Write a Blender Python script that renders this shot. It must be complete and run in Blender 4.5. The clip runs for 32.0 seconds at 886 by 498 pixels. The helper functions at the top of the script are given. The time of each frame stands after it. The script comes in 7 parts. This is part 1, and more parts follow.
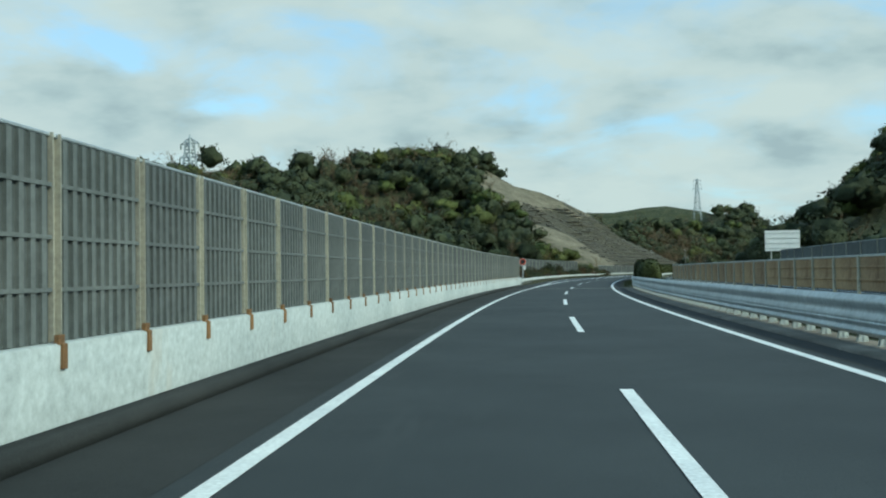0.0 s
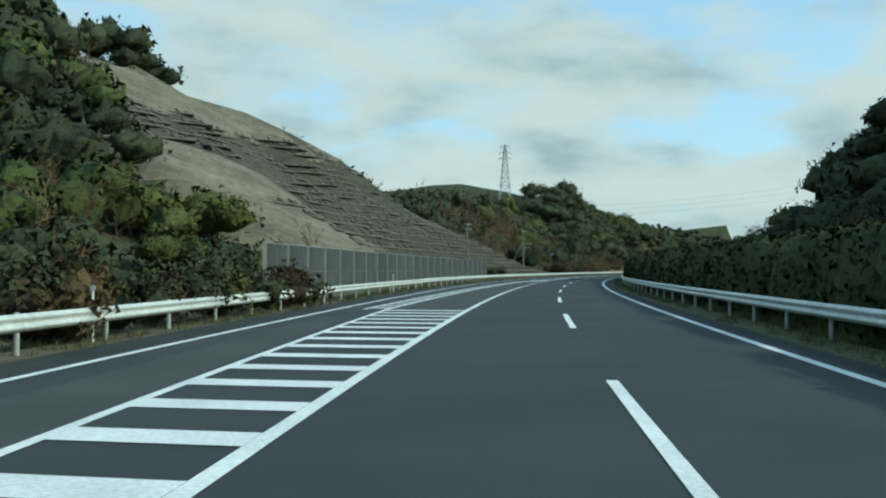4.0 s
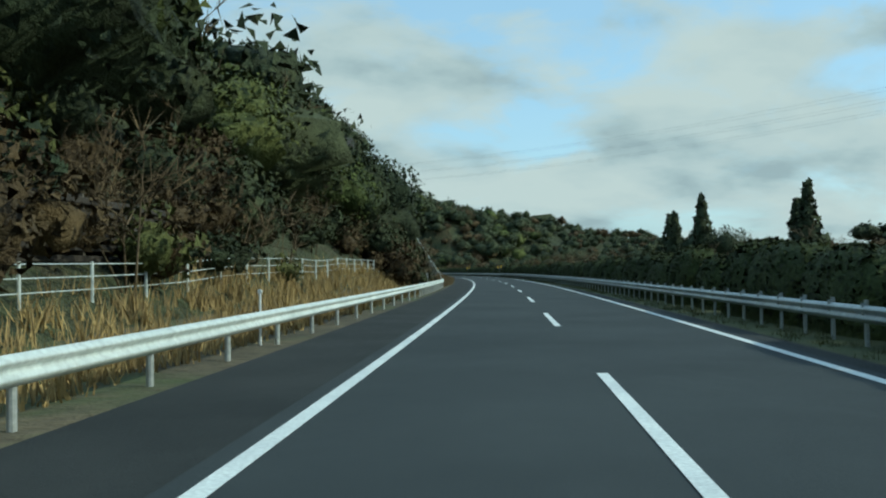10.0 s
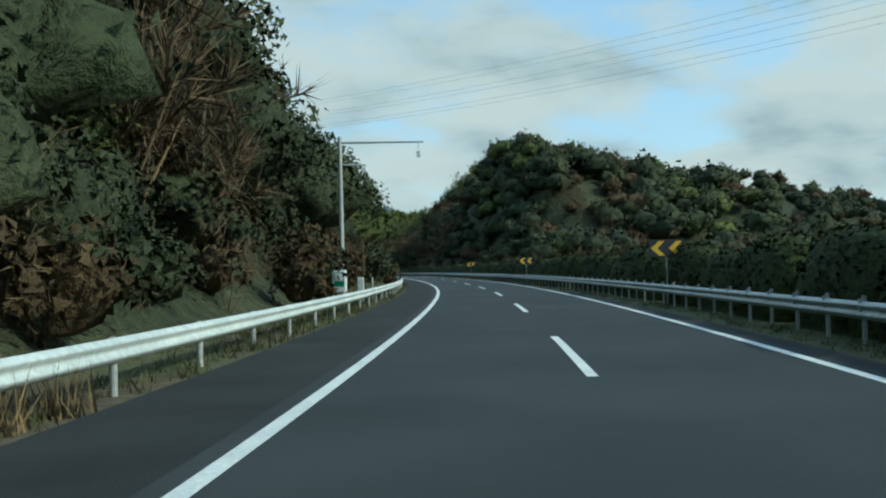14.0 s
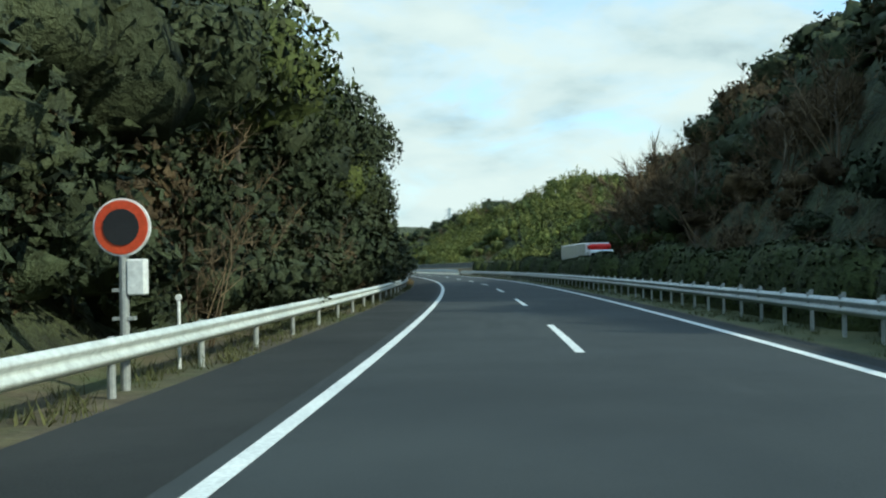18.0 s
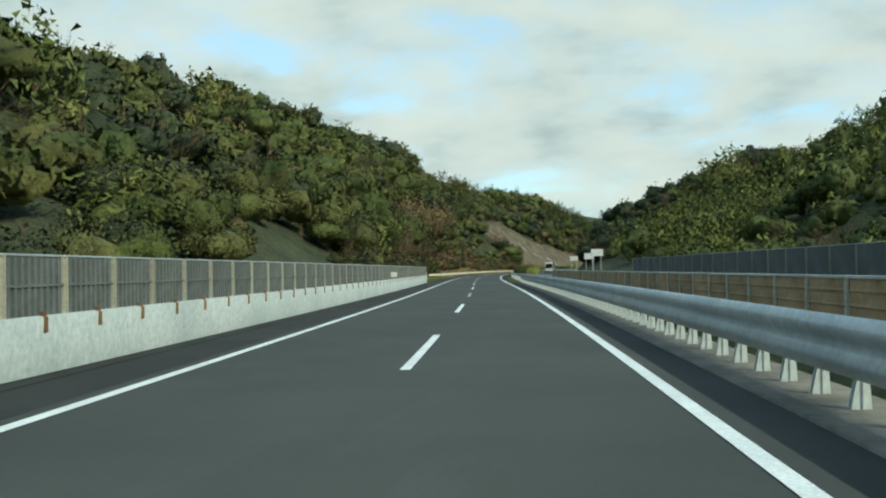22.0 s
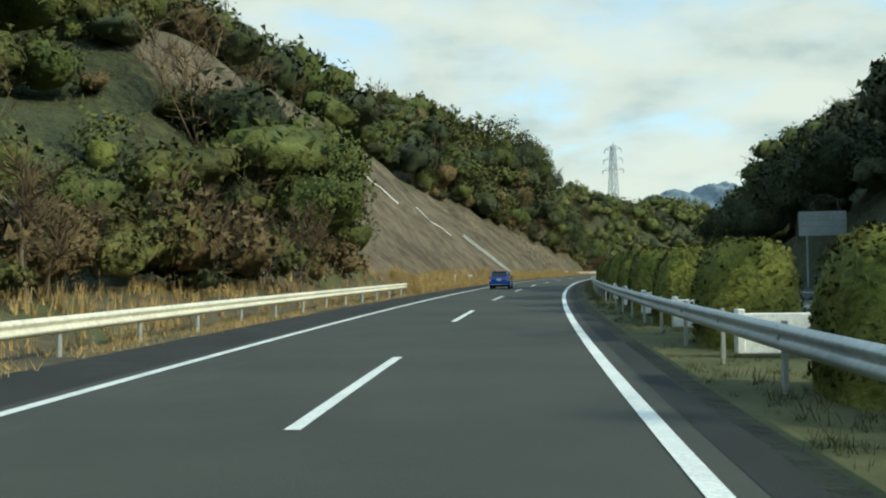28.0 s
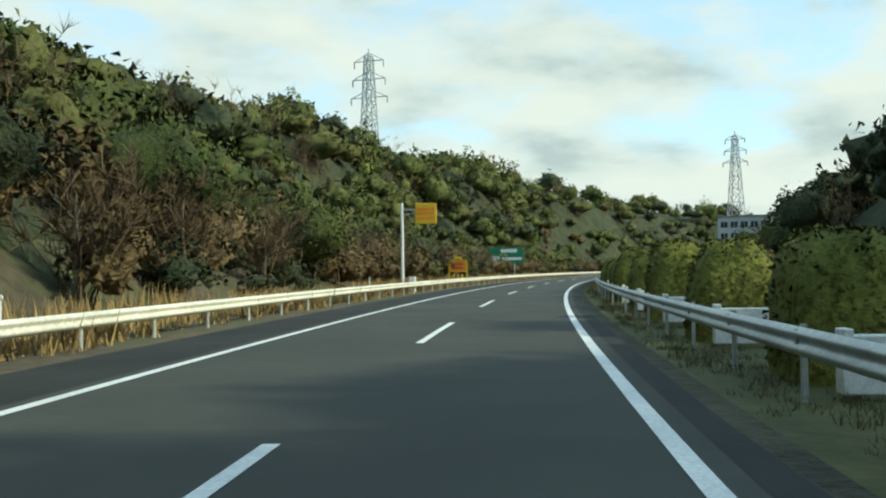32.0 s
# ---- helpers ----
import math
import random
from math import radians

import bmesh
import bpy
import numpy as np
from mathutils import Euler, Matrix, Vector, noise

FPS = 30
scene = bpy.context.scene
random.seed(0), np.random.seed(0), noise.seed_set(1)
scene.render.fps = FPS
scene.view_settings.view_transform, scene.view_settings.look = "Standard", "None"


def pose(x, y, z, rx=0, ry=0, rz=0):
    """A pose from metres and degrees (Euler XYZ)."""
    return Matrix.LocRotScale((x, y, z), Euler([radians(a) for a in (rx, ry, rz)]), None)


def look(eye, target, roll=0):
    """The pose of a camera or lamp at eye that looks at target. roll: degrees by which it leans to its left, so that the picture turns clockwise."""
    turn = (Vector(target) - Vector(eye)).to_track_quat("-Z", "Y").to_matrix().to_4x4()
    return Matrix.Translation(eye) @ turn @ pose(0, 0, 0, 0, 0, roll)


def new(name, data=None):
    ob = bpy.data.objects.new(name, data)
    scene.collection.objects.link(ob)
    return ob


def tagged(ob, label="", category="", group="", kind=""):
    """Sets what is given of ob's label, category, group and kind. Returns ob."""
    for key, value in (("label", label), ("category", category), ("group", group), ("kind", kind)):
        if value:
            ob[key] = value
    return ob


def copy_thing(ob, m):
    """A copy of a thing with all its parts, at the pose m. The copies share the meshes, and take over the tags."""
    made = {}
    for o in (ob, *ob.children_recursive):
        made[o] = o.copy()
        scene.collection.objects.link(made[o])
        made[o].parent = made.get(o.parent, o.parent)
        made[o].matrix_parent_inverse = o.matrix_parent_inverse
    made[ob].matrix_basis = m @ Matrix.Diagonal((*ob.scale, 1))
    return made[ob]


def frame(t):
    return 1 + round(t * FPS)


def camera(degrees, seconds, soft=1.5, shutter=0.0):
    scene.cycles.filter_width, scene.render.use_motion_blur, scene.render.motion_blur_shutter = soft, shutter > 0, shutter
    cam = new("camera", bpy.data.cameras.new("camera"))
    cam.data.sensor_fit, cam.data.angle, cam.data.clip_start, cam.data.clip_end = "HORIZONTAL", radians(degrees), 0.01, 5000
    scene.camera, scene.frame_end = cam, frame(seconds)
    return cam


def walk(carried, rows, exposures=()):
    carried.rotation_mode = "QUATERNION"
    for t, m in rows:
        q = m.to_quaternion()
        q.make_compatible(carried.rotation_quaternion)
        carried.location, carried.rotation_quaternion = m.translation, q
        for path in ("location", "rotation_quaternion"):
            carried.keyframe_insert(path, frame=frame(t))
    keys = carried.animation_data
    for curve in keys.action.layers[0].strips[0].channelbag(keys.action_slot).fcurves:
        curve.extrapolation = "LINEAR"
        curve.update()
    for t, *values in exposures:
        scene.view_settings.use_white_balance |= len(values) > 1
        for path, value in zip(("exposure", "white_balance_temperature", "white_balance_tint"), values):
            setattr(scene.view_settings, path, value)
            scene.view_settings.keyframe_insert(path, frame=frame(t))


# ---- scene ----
U = 0.63          # one scale for the whole place
LENS = 49.11
ROWS = [
    (0, -0.799, -0.039, 0.986, 4.706, 1.380, 0.79),
    (0.5, -0.701, 17.373, 0.986, 3.086, 1.298, 0.68),
    (1, -0.201, 34.729, 0.986, 1.192, 1.231, 0.57),
    (1.5, 0.874, 51.896, 0.986, -0.461, 1.206, 0.49),
    (2, 2.467, 68.953, 0.986, -1.896, 1.195, 0.39),
    (2.5, 4.414, 85.900, 0.986, -3.309, 1.170, 0.18),
    (3, 6.771, 102.914, 0.986, -4.836, 1.160, 0.03),
    (3.5, 9.680, 120.075, 0.986, -6.568, 1.171, 0.00),
    (4, 13.140, 137.184, 0.986, -8.196, 1.185, -0.01),
    (4.5, 17.077, 154.222, 0.986, -9.532, 1.205, 0.01),
    (5, 21.414, 171.183, 0.986, -10.731, 1.232, 0.07),
    (5.5, 26.136, 188.050, 0.986, -12.081, 1.269, 0.19),
    (6, 31.323, 204.997, 0.986, -13.886, 1.420, 0.98),
    (6.5, 37.068, 221.932, 0.986, -15.333, 1.401, 0.92),
    (7, 43.218, 238.703, 0.986, -16.630, 1.370, 0.79),
    (7.5, 49.633, 255.144, 0.986, -17.791, 1.413, 0.99),
    (8, 56.341, 271.559, 0.986, -18.520, 1.447, 1.24),
    (8.5, 63.375, 288.317, 0.986, -18.882, 1.398, 1.39),
    (9, 70.544, 305.112, 0.986, -19.353, 1.331, 1.41),
    (9.5, 77.706, 321.666, 0.986, -19.686, 1.304, 1.12),
    (10, 84.873, 338.176, 0.986, -19.580, 1.273, 0.79),
    (10.5, 91.998, 354.751, 0.986, -19.187, 1.191, 0.66),
    (11, 99.041, 371.449, 0.986, -18.743, 1.123, 0.68),
    (11.5, 105.990, 388.368, 0.986, -18.334, 1.139, 0.93),
    (12, 112.752, 405.466, 0.986, -17.642, 1.181, 1.21),
    (12.5, 119.291, 422.730, 0.986, -16.478, 1.216, 1.32),
    (13, 125.465, 440.143, 0.986, -14.841, 1.237, 1.37),
    (13.5, 131.070, 457.645, 0.986, -13.135, 1.211, 1.38),
    (14, 136.133, 475.357, 0.986, -11.327, 1.182, 1.36),
    (14.5, 140.655, 493.326, 0.986, -9.495, 1.178, 1.36),
    (15, 144.615, 511.444, 0.986, -7.751, 1.180, 1.36),
    (15.5, 147.955, 529.697, 0.986, -5.854, 1.184, 1.37),
    (16, 150.728, 548.065, 0.986, -4.314, 1.186, 1.36),
    (16.5, 153.036, 566.515, 0.986, -3.222, 1.184, 1.36),
    (17, 155.050, 585.014, 0.986, -2.375, 1.174, 1.35),
    (17.5, 156.655, 603.615, 0.986, -0.770, 1.101, 1.30),
    (18, 157.683, 622.334, 0.986, 1.339, 1.054, 1.24),
    (18.5, 158.139, 641.108, 0.986, 3.425, 1.190, 1.23),
    (19, 158.094, 659.994, 0.986, 5.212, 1.316, 1.24),
    (19.5, 157.455, 679.063, 0.986, 6.313, 1.237, 1.23),
    (20, 156.314, 698.206, 0.986, 7.313, 1.121, 1.25),
    (20.5, 155.046, 717.411, 0.986, 8.579, 1.082, 1.41),
    (21, 153.532, 736.571, 0.986, 10.055, 1.085, 1.49),
    (21.5, 151.476, 755.505, 0.986, 11.633, 1.150, 1.24),
    (22, 148.909, 774.329, 0.986, 12.944, 1.216, 0.94),
    (22.5, 145.929, 793.132, 0.986, 13.955, 1.212, 0.83),
    (23, 142.676, 811.916, 0.986, 14.802, 1.180, 0.79),
    (23.5, 139.208, 830.707, 0.986, 15.200, 1.119, 0.78),
    (24, 135.661, 849.495, 0.986, 14.892, 1.083, 0.78),
    (24.5, 132.252, 868.282, 0.986, 14.178, 1.106, 0.75),
    (25, 129.077, 887.091, 0.986, 13.427, 1.141, 0.72),
    (25.5, 126.135, 905.939, 0.986, 12.640, 1.184, 0.69),
    (26, 123.465, 924.844, 0.986, 11.690, 1.228, 0.67),
    (26.5, 121.135, 943.830, 0.986, 10.513, 1.268, 0.64),
    (27, 119.224, 962.919, 0.986, 9.080, 1.299, 0.63),
    (27.5, 117.820, 982.344, 0.986, 7.311, 1.293, 0.69),
    (28, 117.035, 1002.014, 0.986, 5.354, 1.274, 0.75),
    (28.5, 116.927, 1021.724, 0.986, 3.604, 1.275, 0.75),
    (29, 117.432, 1041.403, 0.986, 2.062, 1.281, 0.71),
    (29.5, 118.412, 1060.856, 0.986, 0.547, 1.296, 0.60),
    (30, 119.920, 1080.268, 0.986, -1.256, 1.300, 0.55),
    (30.5, 122.121, 1099.860, 0.986, -3.199, 1.261, 0.72),
    (31, 124.906, 1119.345, 0.986, -4.944, 1.221, 0.89),
    (31.5, 128.183, 1138.446, 0.986, -6.634, 1.226, 0.83),
    (32, 132.025, 1157.348, 0.986, -8.283, 1.243, 0.70),
]
DASH_START = 4.785
BENDS = [0.117, 0.394, 0.672, 0.972, 1.182, 1.058, 0.828, 0.979, 1.2, 1.041, 0.841, 0.782, 0.916, 1.003, 0.846, 0.81, 0.654, 0.322, 0.154, 0.328, 0.159, -0.146, -0.248, -0.288, -0.408, -0.562, -0.549, -0.845, -1.001, -1.1, -1.17, -0.997, -1.269, -0.988, -0.889, -0.379, -0.68, -1.091, -1.137, -0.896, -0.956, -1.145, -1.041, -0.524, -0.536, -0.855, -0.733, -0.42, -0.312, -0.345, -0.054, 0.318, 0.45, 0.403, 0.446, 0.542, 0.663, 0.794, 0.93, 1.063, 1.094, 1.015, 0.881, 0.809, 1.035, 0.995, 0.875, 1.014, 1.01, 1.02, 1.073, 1.098, 1.108, 1.105, 1.093, 1.073, 1.049, 1.02, 0.988, 0.955, 0.922, 0.888]
cam = camera(LENS, 32.0, soft=2.1)


def aim(x, y, z, yaw, pitch, roll):
    a, b = radians(yaw), radians(pitch)
    eye = Vector((x, y, z))
    return look(eye, eye + 50 * Vector((-math.sin(a) * math.cos(b), math.cos(a) * math.cos(b), math.sin(b))), -roll)


EXPO = [(0.0, -0.25, 5850, -10), (6.0, -0.25, 5850, -11), (12.0, -0.42, 5750, -10), (17.0, 0.0, 5850, -7), (19.0, 0.2, 6100, -7), (20.0, -0.15, 6100, -8), (22.0, -0.1, 6400, -7), (27.0, 0.02, 6550, -6), (30.0, 0.03, 6650, -6), (32.0, 0.12, 6600, -6)]
walk(cam, [(r[0], aim(*r[1:])) for r in ROWS], exposures=EXPO)

# ---- sky and sun ----
SUN_ELEV, SUN_AZ = 34.5, 116.0     # azimuth clockwise from +y
world = bpy.data.worlds.new("sky")
scene.world = world
world.use_nodes = True
wt = world.node_tree
wt.nodes.clear()


def node(tree, kind, **props):
    n = tree.nodes.new(kind)
    for key, value in props.items():
        n.inputs[key].default_value = value
    return n


def ramp(tree, stops, factor=None):
    n = tree.nodes.new("ShaderNodeValToRGB")
    el = n.color_ramp.elements
    while len(el) < len(stops):
        el.new(0.5)
    for e, (p, c) in zip(el, stops):
        e.position, e.color = p, (*c, 1.0) if len(c) == 3 else c
    if factor is not None:
        tree.links.new(factor, n.inputs[0])
    return n


def mixer(tree, fac, a, b, mode="MIX"):
    n = tree.nodes.new("ShaderNodeMix")
    n.data_type, n.blend_type = "RGBA", mode
    for sock, value in ((n.inputs[0], fac), (n.inputs[6], a), (n.inputs[7], b)):
        if isinstance(value, (int, float)):
            sock.default_value = value
        elif isinstance(value, tuple):
            sock.default_value = (*value, 1.0)
        else:
            tree.links.new(value, sock)
    return n.outputs[2]


def build_sky():
    L = wt.links.new
    sky = wt.nodes.new("ShaderNodeTexSky")
    sky.sky_type = "NISHITA"
    sky.sun_disc = False
    sky.sun_elevation, sky.sun_rotation = radians(SUN_ELEV), radians(SUN_AZ)
    sky.air_density, sky.dust_density, sky.ozone_density = 1.0, 1.5, 1.5
    co = wt.nodes.new("ShaderNodeTexCoord")
    # clouds lie on a flat layer: divide by the height of the ray
    sep = wt.nodes.new("ShaderNodeSeparateXYZ")
    L(co.outputs["Generated"], sep.inputs[0])
    h = node(wt, "ShaderNodeMath")
    h.operation = "ADD"
    h.inputs[1].default_value = 0.45
    L(sep.outputs[2], h.inputs[0])
    div = wt.nodes.new("ShaderNodeVectorMath")
    div.operation = "DIVIDE"
    L(co.outputs["Generated"], div.inputs[0])
    com = wt.nodes.new("ShaderNodeCombineXYZ")
    for i in range(3):
        L(h.outputs[0], com.inputs[i])
    L(com.outputs[0], div.inputs[1])
    mp = wt.nodes.new("ShaderNodeMapping")
    mp.inputs["Location"].default_value = (0.35, 0.9, 0.0)
    mp.inputs["Scale"].default_value = (1.0, 1.1, 2.2)
    L(div.outputs[0], mp.inputs[0])
    big = node(wt, "ShaderNodeTexNoise", Scale=3.4, Detail=9.0, Roughness=0.54, Distortion=0.35)
    L(mp.outputs[0], big.inputs["Vector"])
    # the cover thins out upward
    lift = node(wt, "ShaderNodeMath")
    lift.operation = "MULTIPLY_ADD"
    lift.inputs[1].default_value, lift.inputs[2].default_value = -0.40, 0.10
    L(sep.outputs[2], lift.inputs[0])
    sum_ = node(wt, "ShaderNodeMath")
    sum_.operation = "ADD"
    L(big.outputs[0], sum_.inputs[0])
    L(lift.outputs[0], sum_.inputs[1])
    cover = ramp(wt, [(0.40, (0.12, 0.12, 0.12)), (0.50, (0.8, 0.8, 0.8)), (0.58, (1, 1, 1))], sum_.outputs[0])
    low = node(wt, "ShaderNodeTexNoise", Scale=4.2, Detail=6.0, Roughness=0.5)
    L(mp.outputs[0], low.inputs["Vector"])
    grey = ramp(wt, [(0.33, (0.72, 0.82, 0.87)), (0.40, (0.88, 0.98, 1.01)), (0.47, (1.02, 1.09, 1.10)), (0.60, (1.14, 1.18, 1.16))], low.outputs[0])
    clear = mixer(wt, 0.2, (0.46, 0.68, 0.90), sky.outputs[0])
    col = mixer(wt, cover.outputs[0], clear, grey.outputs[0])
    bg = wt.nodes.new("ShaderNodeBackground")
    bg.inputs[1].default_value = SKY
    out = wt.nodes.new("ShaderNodeOutputWorld")
    L(col, bg.inputs[0])
    L(bg.outputs[0], out.inputs[0])


SKY = 0.70
build_sky()
sun = new("sun", bpy.data.lights.new("sun", "SUN"))
sun.data.energy, sun.data.angle, sun.data.color = 3.4, radians(1.0), (1.0, 0.91, 0.74)
az, el = radians(SUN_AZ), radians(SUN_ELEV)
sun.matrix_world = look((0, 0, 60), Vector((0, 0, 60)) - Vector((math.sin(az) * math.cos(el), math.cos(az) * math.cos(el), math.sin(el))))

# ---- materials ----
MATS = {}


def surf(name, c1, c2, scale=1.0, rough=0.8, bump=0.1, metal=0.0, fine=None, island=0.0, obrand=0.0, stain=None, spec=0.5, stretch=None, edges=(0.35, 0.65), grain=(0.74, 1.22), deep=0.03):
    """A two-scale procedural surface: patches between c1 and c2, fine grain, optional stains and per-piece change."""
    m = bpy.data.materials.new(name)
    m.use_nodes = True
    t = m.node_tree
    b = t.nodes["Principled BSDF"]
    co = t.nodes.new("ShaderNodeTexCoord")
    vec = co.outputs["Object"]
    if stretch:
        mp = t.nodes.new("ShaderNodeMapping")
        mp.inputs["Scale"].default_value = stretch
        t.links.new(vec, mp.inputs[0])
        vec = mp.outputs[0]
    n1 = node(t, "ShaderNodeTexNoise", Scale=scale, Detail=6.0, Roughness=0.6)
    n2 = node(t, "ShaderNodeTexNoise", Scale=fine or scale * 14, Detail=4.0, Roughness=0.65)
    for n in (n1, n2):
        t.links.new(vec, n.inputs["Vector"])
    r1 = ramp(t, [(edges[0], c1), (edges[1], c2)], n1.outputs[0])
    g = ramp(t, [(0.25, (grain[0],) * 3), (0.75, (grain[1],) * 3)], n2.outputs[0])
    col = mixer(t, 1.0, r1.outputs[0], g.outputs[0], "MULTIPLY")
    if stain:
        n3 = node(t, "ShaderNodeTexNoise", Scale=stain[1], Detail=5.0, Roughness=0.7)
        mp3 = t.nodes.new("ShaderNodeMapping")
        mp3.inputs["Scale"].default_value = stain[3] if len(stain) > 3 else (1, 1, 1)
        t.links.new(co.outputs["Object"], mp3.inputs[0])
        t.links.new(mp3.outputs[0], n3.inputs["Vector"])
        f = ramp(t, [(stain[2], (0, 0, 0)), (stain[2] + 0.14, (1, 1, 1))], n3.outputs[0])
        col = mixer(t, f.outputs[0], col, stain[0])
    rand = None
    if island:
        geo = t.nodes.new("ShaderNodeNewGeometry")
        rand, amount = geo.outputs["Random Per Island"], island
    if obrand:
        oi = t.nodes.new("ShaderNodeObjectInfo")
        rand, amount = oi.outputs["Random"], obrand
    if rand is not None:
        v = ramp(t, [(0.0, (1 - amount,) * 3), (1.0, (1 + amount, 1 + amount, 1 + amount * 0.6))], rand)
        col = mixer(t, 1.0, col, v.outputs[0], "MULTIPLY")
    t.links.new(col, b.inputs["Base Color"])
    b.inputs["Roughness"].default_value = rough
    b.inputs["Metallic"].default_value = metal
    b.inputs["Specular IOR Level"].default_value = spec
    if bump:
        bp = node(t, "ShaderNodeBump", Strength=bump, Distance=deep)
        t.links.new(n2.outputs[0], bp.inputs["Height"])
        t.links.new(bp.outputs[0], b.inputs["Normal"])
    MATS[name] = m
    return m


surf("asphalt", (0.030, 0.038, 0.041), (0.045, 0.055, 0.058), 0.35, 0.88, 0.25, fine=60, spec=0.3, stain=((0.056, 0.066, 0.068), 0.5, 0.60, (1, 0.12, 1)))
# lighter, warmer copy of the asphalt, with sunshine put into its colour
surf("asphalt_pale", (0.046, 0.052, 0.047), (0.064, 0.070, 0.062), 0.35, 0.88, 0.25, fine=60, spec=0.3, stain=((0.075, 0.083, 0.078), 0.5, 0.60, (1, 0.12, 1)))
surf("asphalt_shoulder", (0.021, 0.025, 0.025), (0.037, 0.041, 0.040), 0.5, 0.9, 0.3, fine=50, spec=0.25)
surf("asphalt_patch", (0.046, 0.054, 0.053), (0.060, 0.068, 0.066), 0.6, 0.9, 0.2, fine=50, spec=0.3)
surf("road_paint", (0.62, 0.66, 0.66), (0.78, 0.82, 0.80), 1.2, 0.7, 0.1, fine=30, stain=((0.30, 0.33, 0.33), 5.0, 0.66))
surf("worn_paint", (0.24, 0.26, 0.26), (0.38, 0.41, 0.40), 1.2, 0.8, 0.1, fine=30)
surf("concrete", (0.35, 0.40, 0.40), (0.45, 0.50, 0.49), 0.5, 0.85, 0.12, fine=12, stain=((0.42, 0.40, 0.34), 1.2, 0.64, (1, 1, 0.2)))
surf("old_concrete", (0.15, 0.15, 0.13), (0.26, 0.25, 0.22), 0.7, 0.9, 0.3, fine=9)
# darker copy of old_concrete, overcast shade put into its colour
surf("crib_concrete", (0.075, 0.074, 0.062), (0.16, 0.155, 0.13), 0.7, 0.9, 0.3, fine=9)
surf("old_timber", (0.022, 0.019, 0.016), (0.055, 0.046, 0.037), 1.5, 0.95, 0.4, fine=12, obrand=0.2)
surf("kerb", (0.09, 0.085, 0.07), (0.19, 0.175, 0.145), 1.1, 0.95, 0.5, fine=8)
surf("galvanised", (0.40, 0.45, 0.47), (0.54, 0.59, 0.60), 0.9, 0.45, 0.05, metal=0.55, fine=10, stain=((0.22, 0.20, 0.17), 2.0, 0.68))
surf("galvanised_pale", (0.56, 0.62, 0.60), (0.70, 0.75, 0.72), 0.9, 0.5, 0.05, metal=0.25, fine=10, stain=((0.34, 0.31, 0.26), 2.0, 0.7))
surf("cream_paint", (0.62, 0.62, 0.52), (0.76, 0.75, 0.64), 0.8, 0.55, 0.05, fine=10, stain=((0.36, 0.32, 0.25), 1.6, 0.7))
surf("post_metal", (0.38, 0.41, 0.41), (0.52, 0.54, 0.52), 2.0, 0.55, 0.05, metal=0.4, obrand=0.12, stain=((0.24, 0.17, 0.11), 3.0, 0.62))
surf("wall_post", (0.34, 0.34, 0.29), (0.47, 0.455, 0.38), 1.5, 0.6, 0.05, metal=0.2, obrand=0.14, stain=((0.30, 0.20, 0.10), 1.3, 0.58, (1, 1, 0.3)))
surf("wall_panel", (0.072, 0.086, 0.086), (0.115, 0.13, 0.127), 1.2, 0.7, 0.05, metal=0.15, obrand=0.10, fine=12)
surf("wall_rib", (0.112, 0.13, 0.13), (0.168, 0.188, 0.185), 1.2, 0.6, 0.05, metal=0.2, obrand=0.08, fine=12)
surf("rusty_bracket", (0.13, 0.075, 0.035), (0.25, 0.14, 0.06), 4.0, 0.9, 0.3, obrand=0.3)
surf("dark_panel", (0.060, 0.070, 0.074), (0.090, 0.100, 0.104), 1.0, 0.7, 0.05, obrand=0.15)
surf("weathered_steel", (0.20, 0.13, 0.070), (0.33, 0.24, 0.14), 0.9, 0.85, 0.2, obrand=0.16, fine=9, stain=((0.13, 0.075, 0.035), 1.4, 0.58, (1, 1, 0.3)))
surf("grass_dry", (0.27, 0.19, 0.085), (0.44, 0.32, 0.145), 1.2, 0.95, 0.4, fine=12, island=0.35)
surf("grass_brown", (0.105, 0.075, 0.040), (0.20, 0.145, 0.075), 1.2, 0.95, 0.4, fine=12, island=0.35)
# one grass in two greens: sunshine in the first colour, bush shade in the second
surf("grass_sunlit", (0.085, 0.100, 0.028), (0.170, 0.165, 0.055), 0.7, 0.95, 0.5, fine=9, island=0.35, grain=(0.6, 1.4))
surf("grass_green", (0.050, 0.062, 0.022), (0.105, 0.105, 0.042), 0.9, 0.95, 0.5, fine=9, island=0.3)
surf("soil", (0.060, 0.052, 0.032), (0.115, 0.095, 0.055), 0.35, 0.95, 0.8, fine=3, stain=((0.065, 0.085, 0.03), 0.2, 0.50), grain=(0.5, 1.5), deep=0.1)
surf("forest_floor", (0.030, 0.042, 0.018), (0.068, 0.078, 0.034), 0.35, 1.0, 1.0, fine=2.4, stain=((0.085, 0.068, 0.038), 0.3, 0.58), grain=(0.4, 1.6), deep=0.6)
# mortar darkened almost to black: cloud shade is put into its colour
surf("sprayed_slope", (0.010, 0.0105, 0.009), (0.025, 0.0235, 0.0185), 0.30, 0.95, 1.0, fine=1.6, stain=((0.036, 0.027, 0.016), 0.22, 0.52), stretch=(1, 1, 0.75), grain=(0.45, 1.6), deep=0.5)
surf("mesh_slope", (0.085, 0.066, 0.040), (0.185, 0.150, 0.098), 0.30, 0.95, 1.0, fine=1.7, stain=((0.052, 0.042, 0.027), 0.32, 0.53, (1, 1, 0.8)), grain=(0.40, 1.6), deep=0.7)
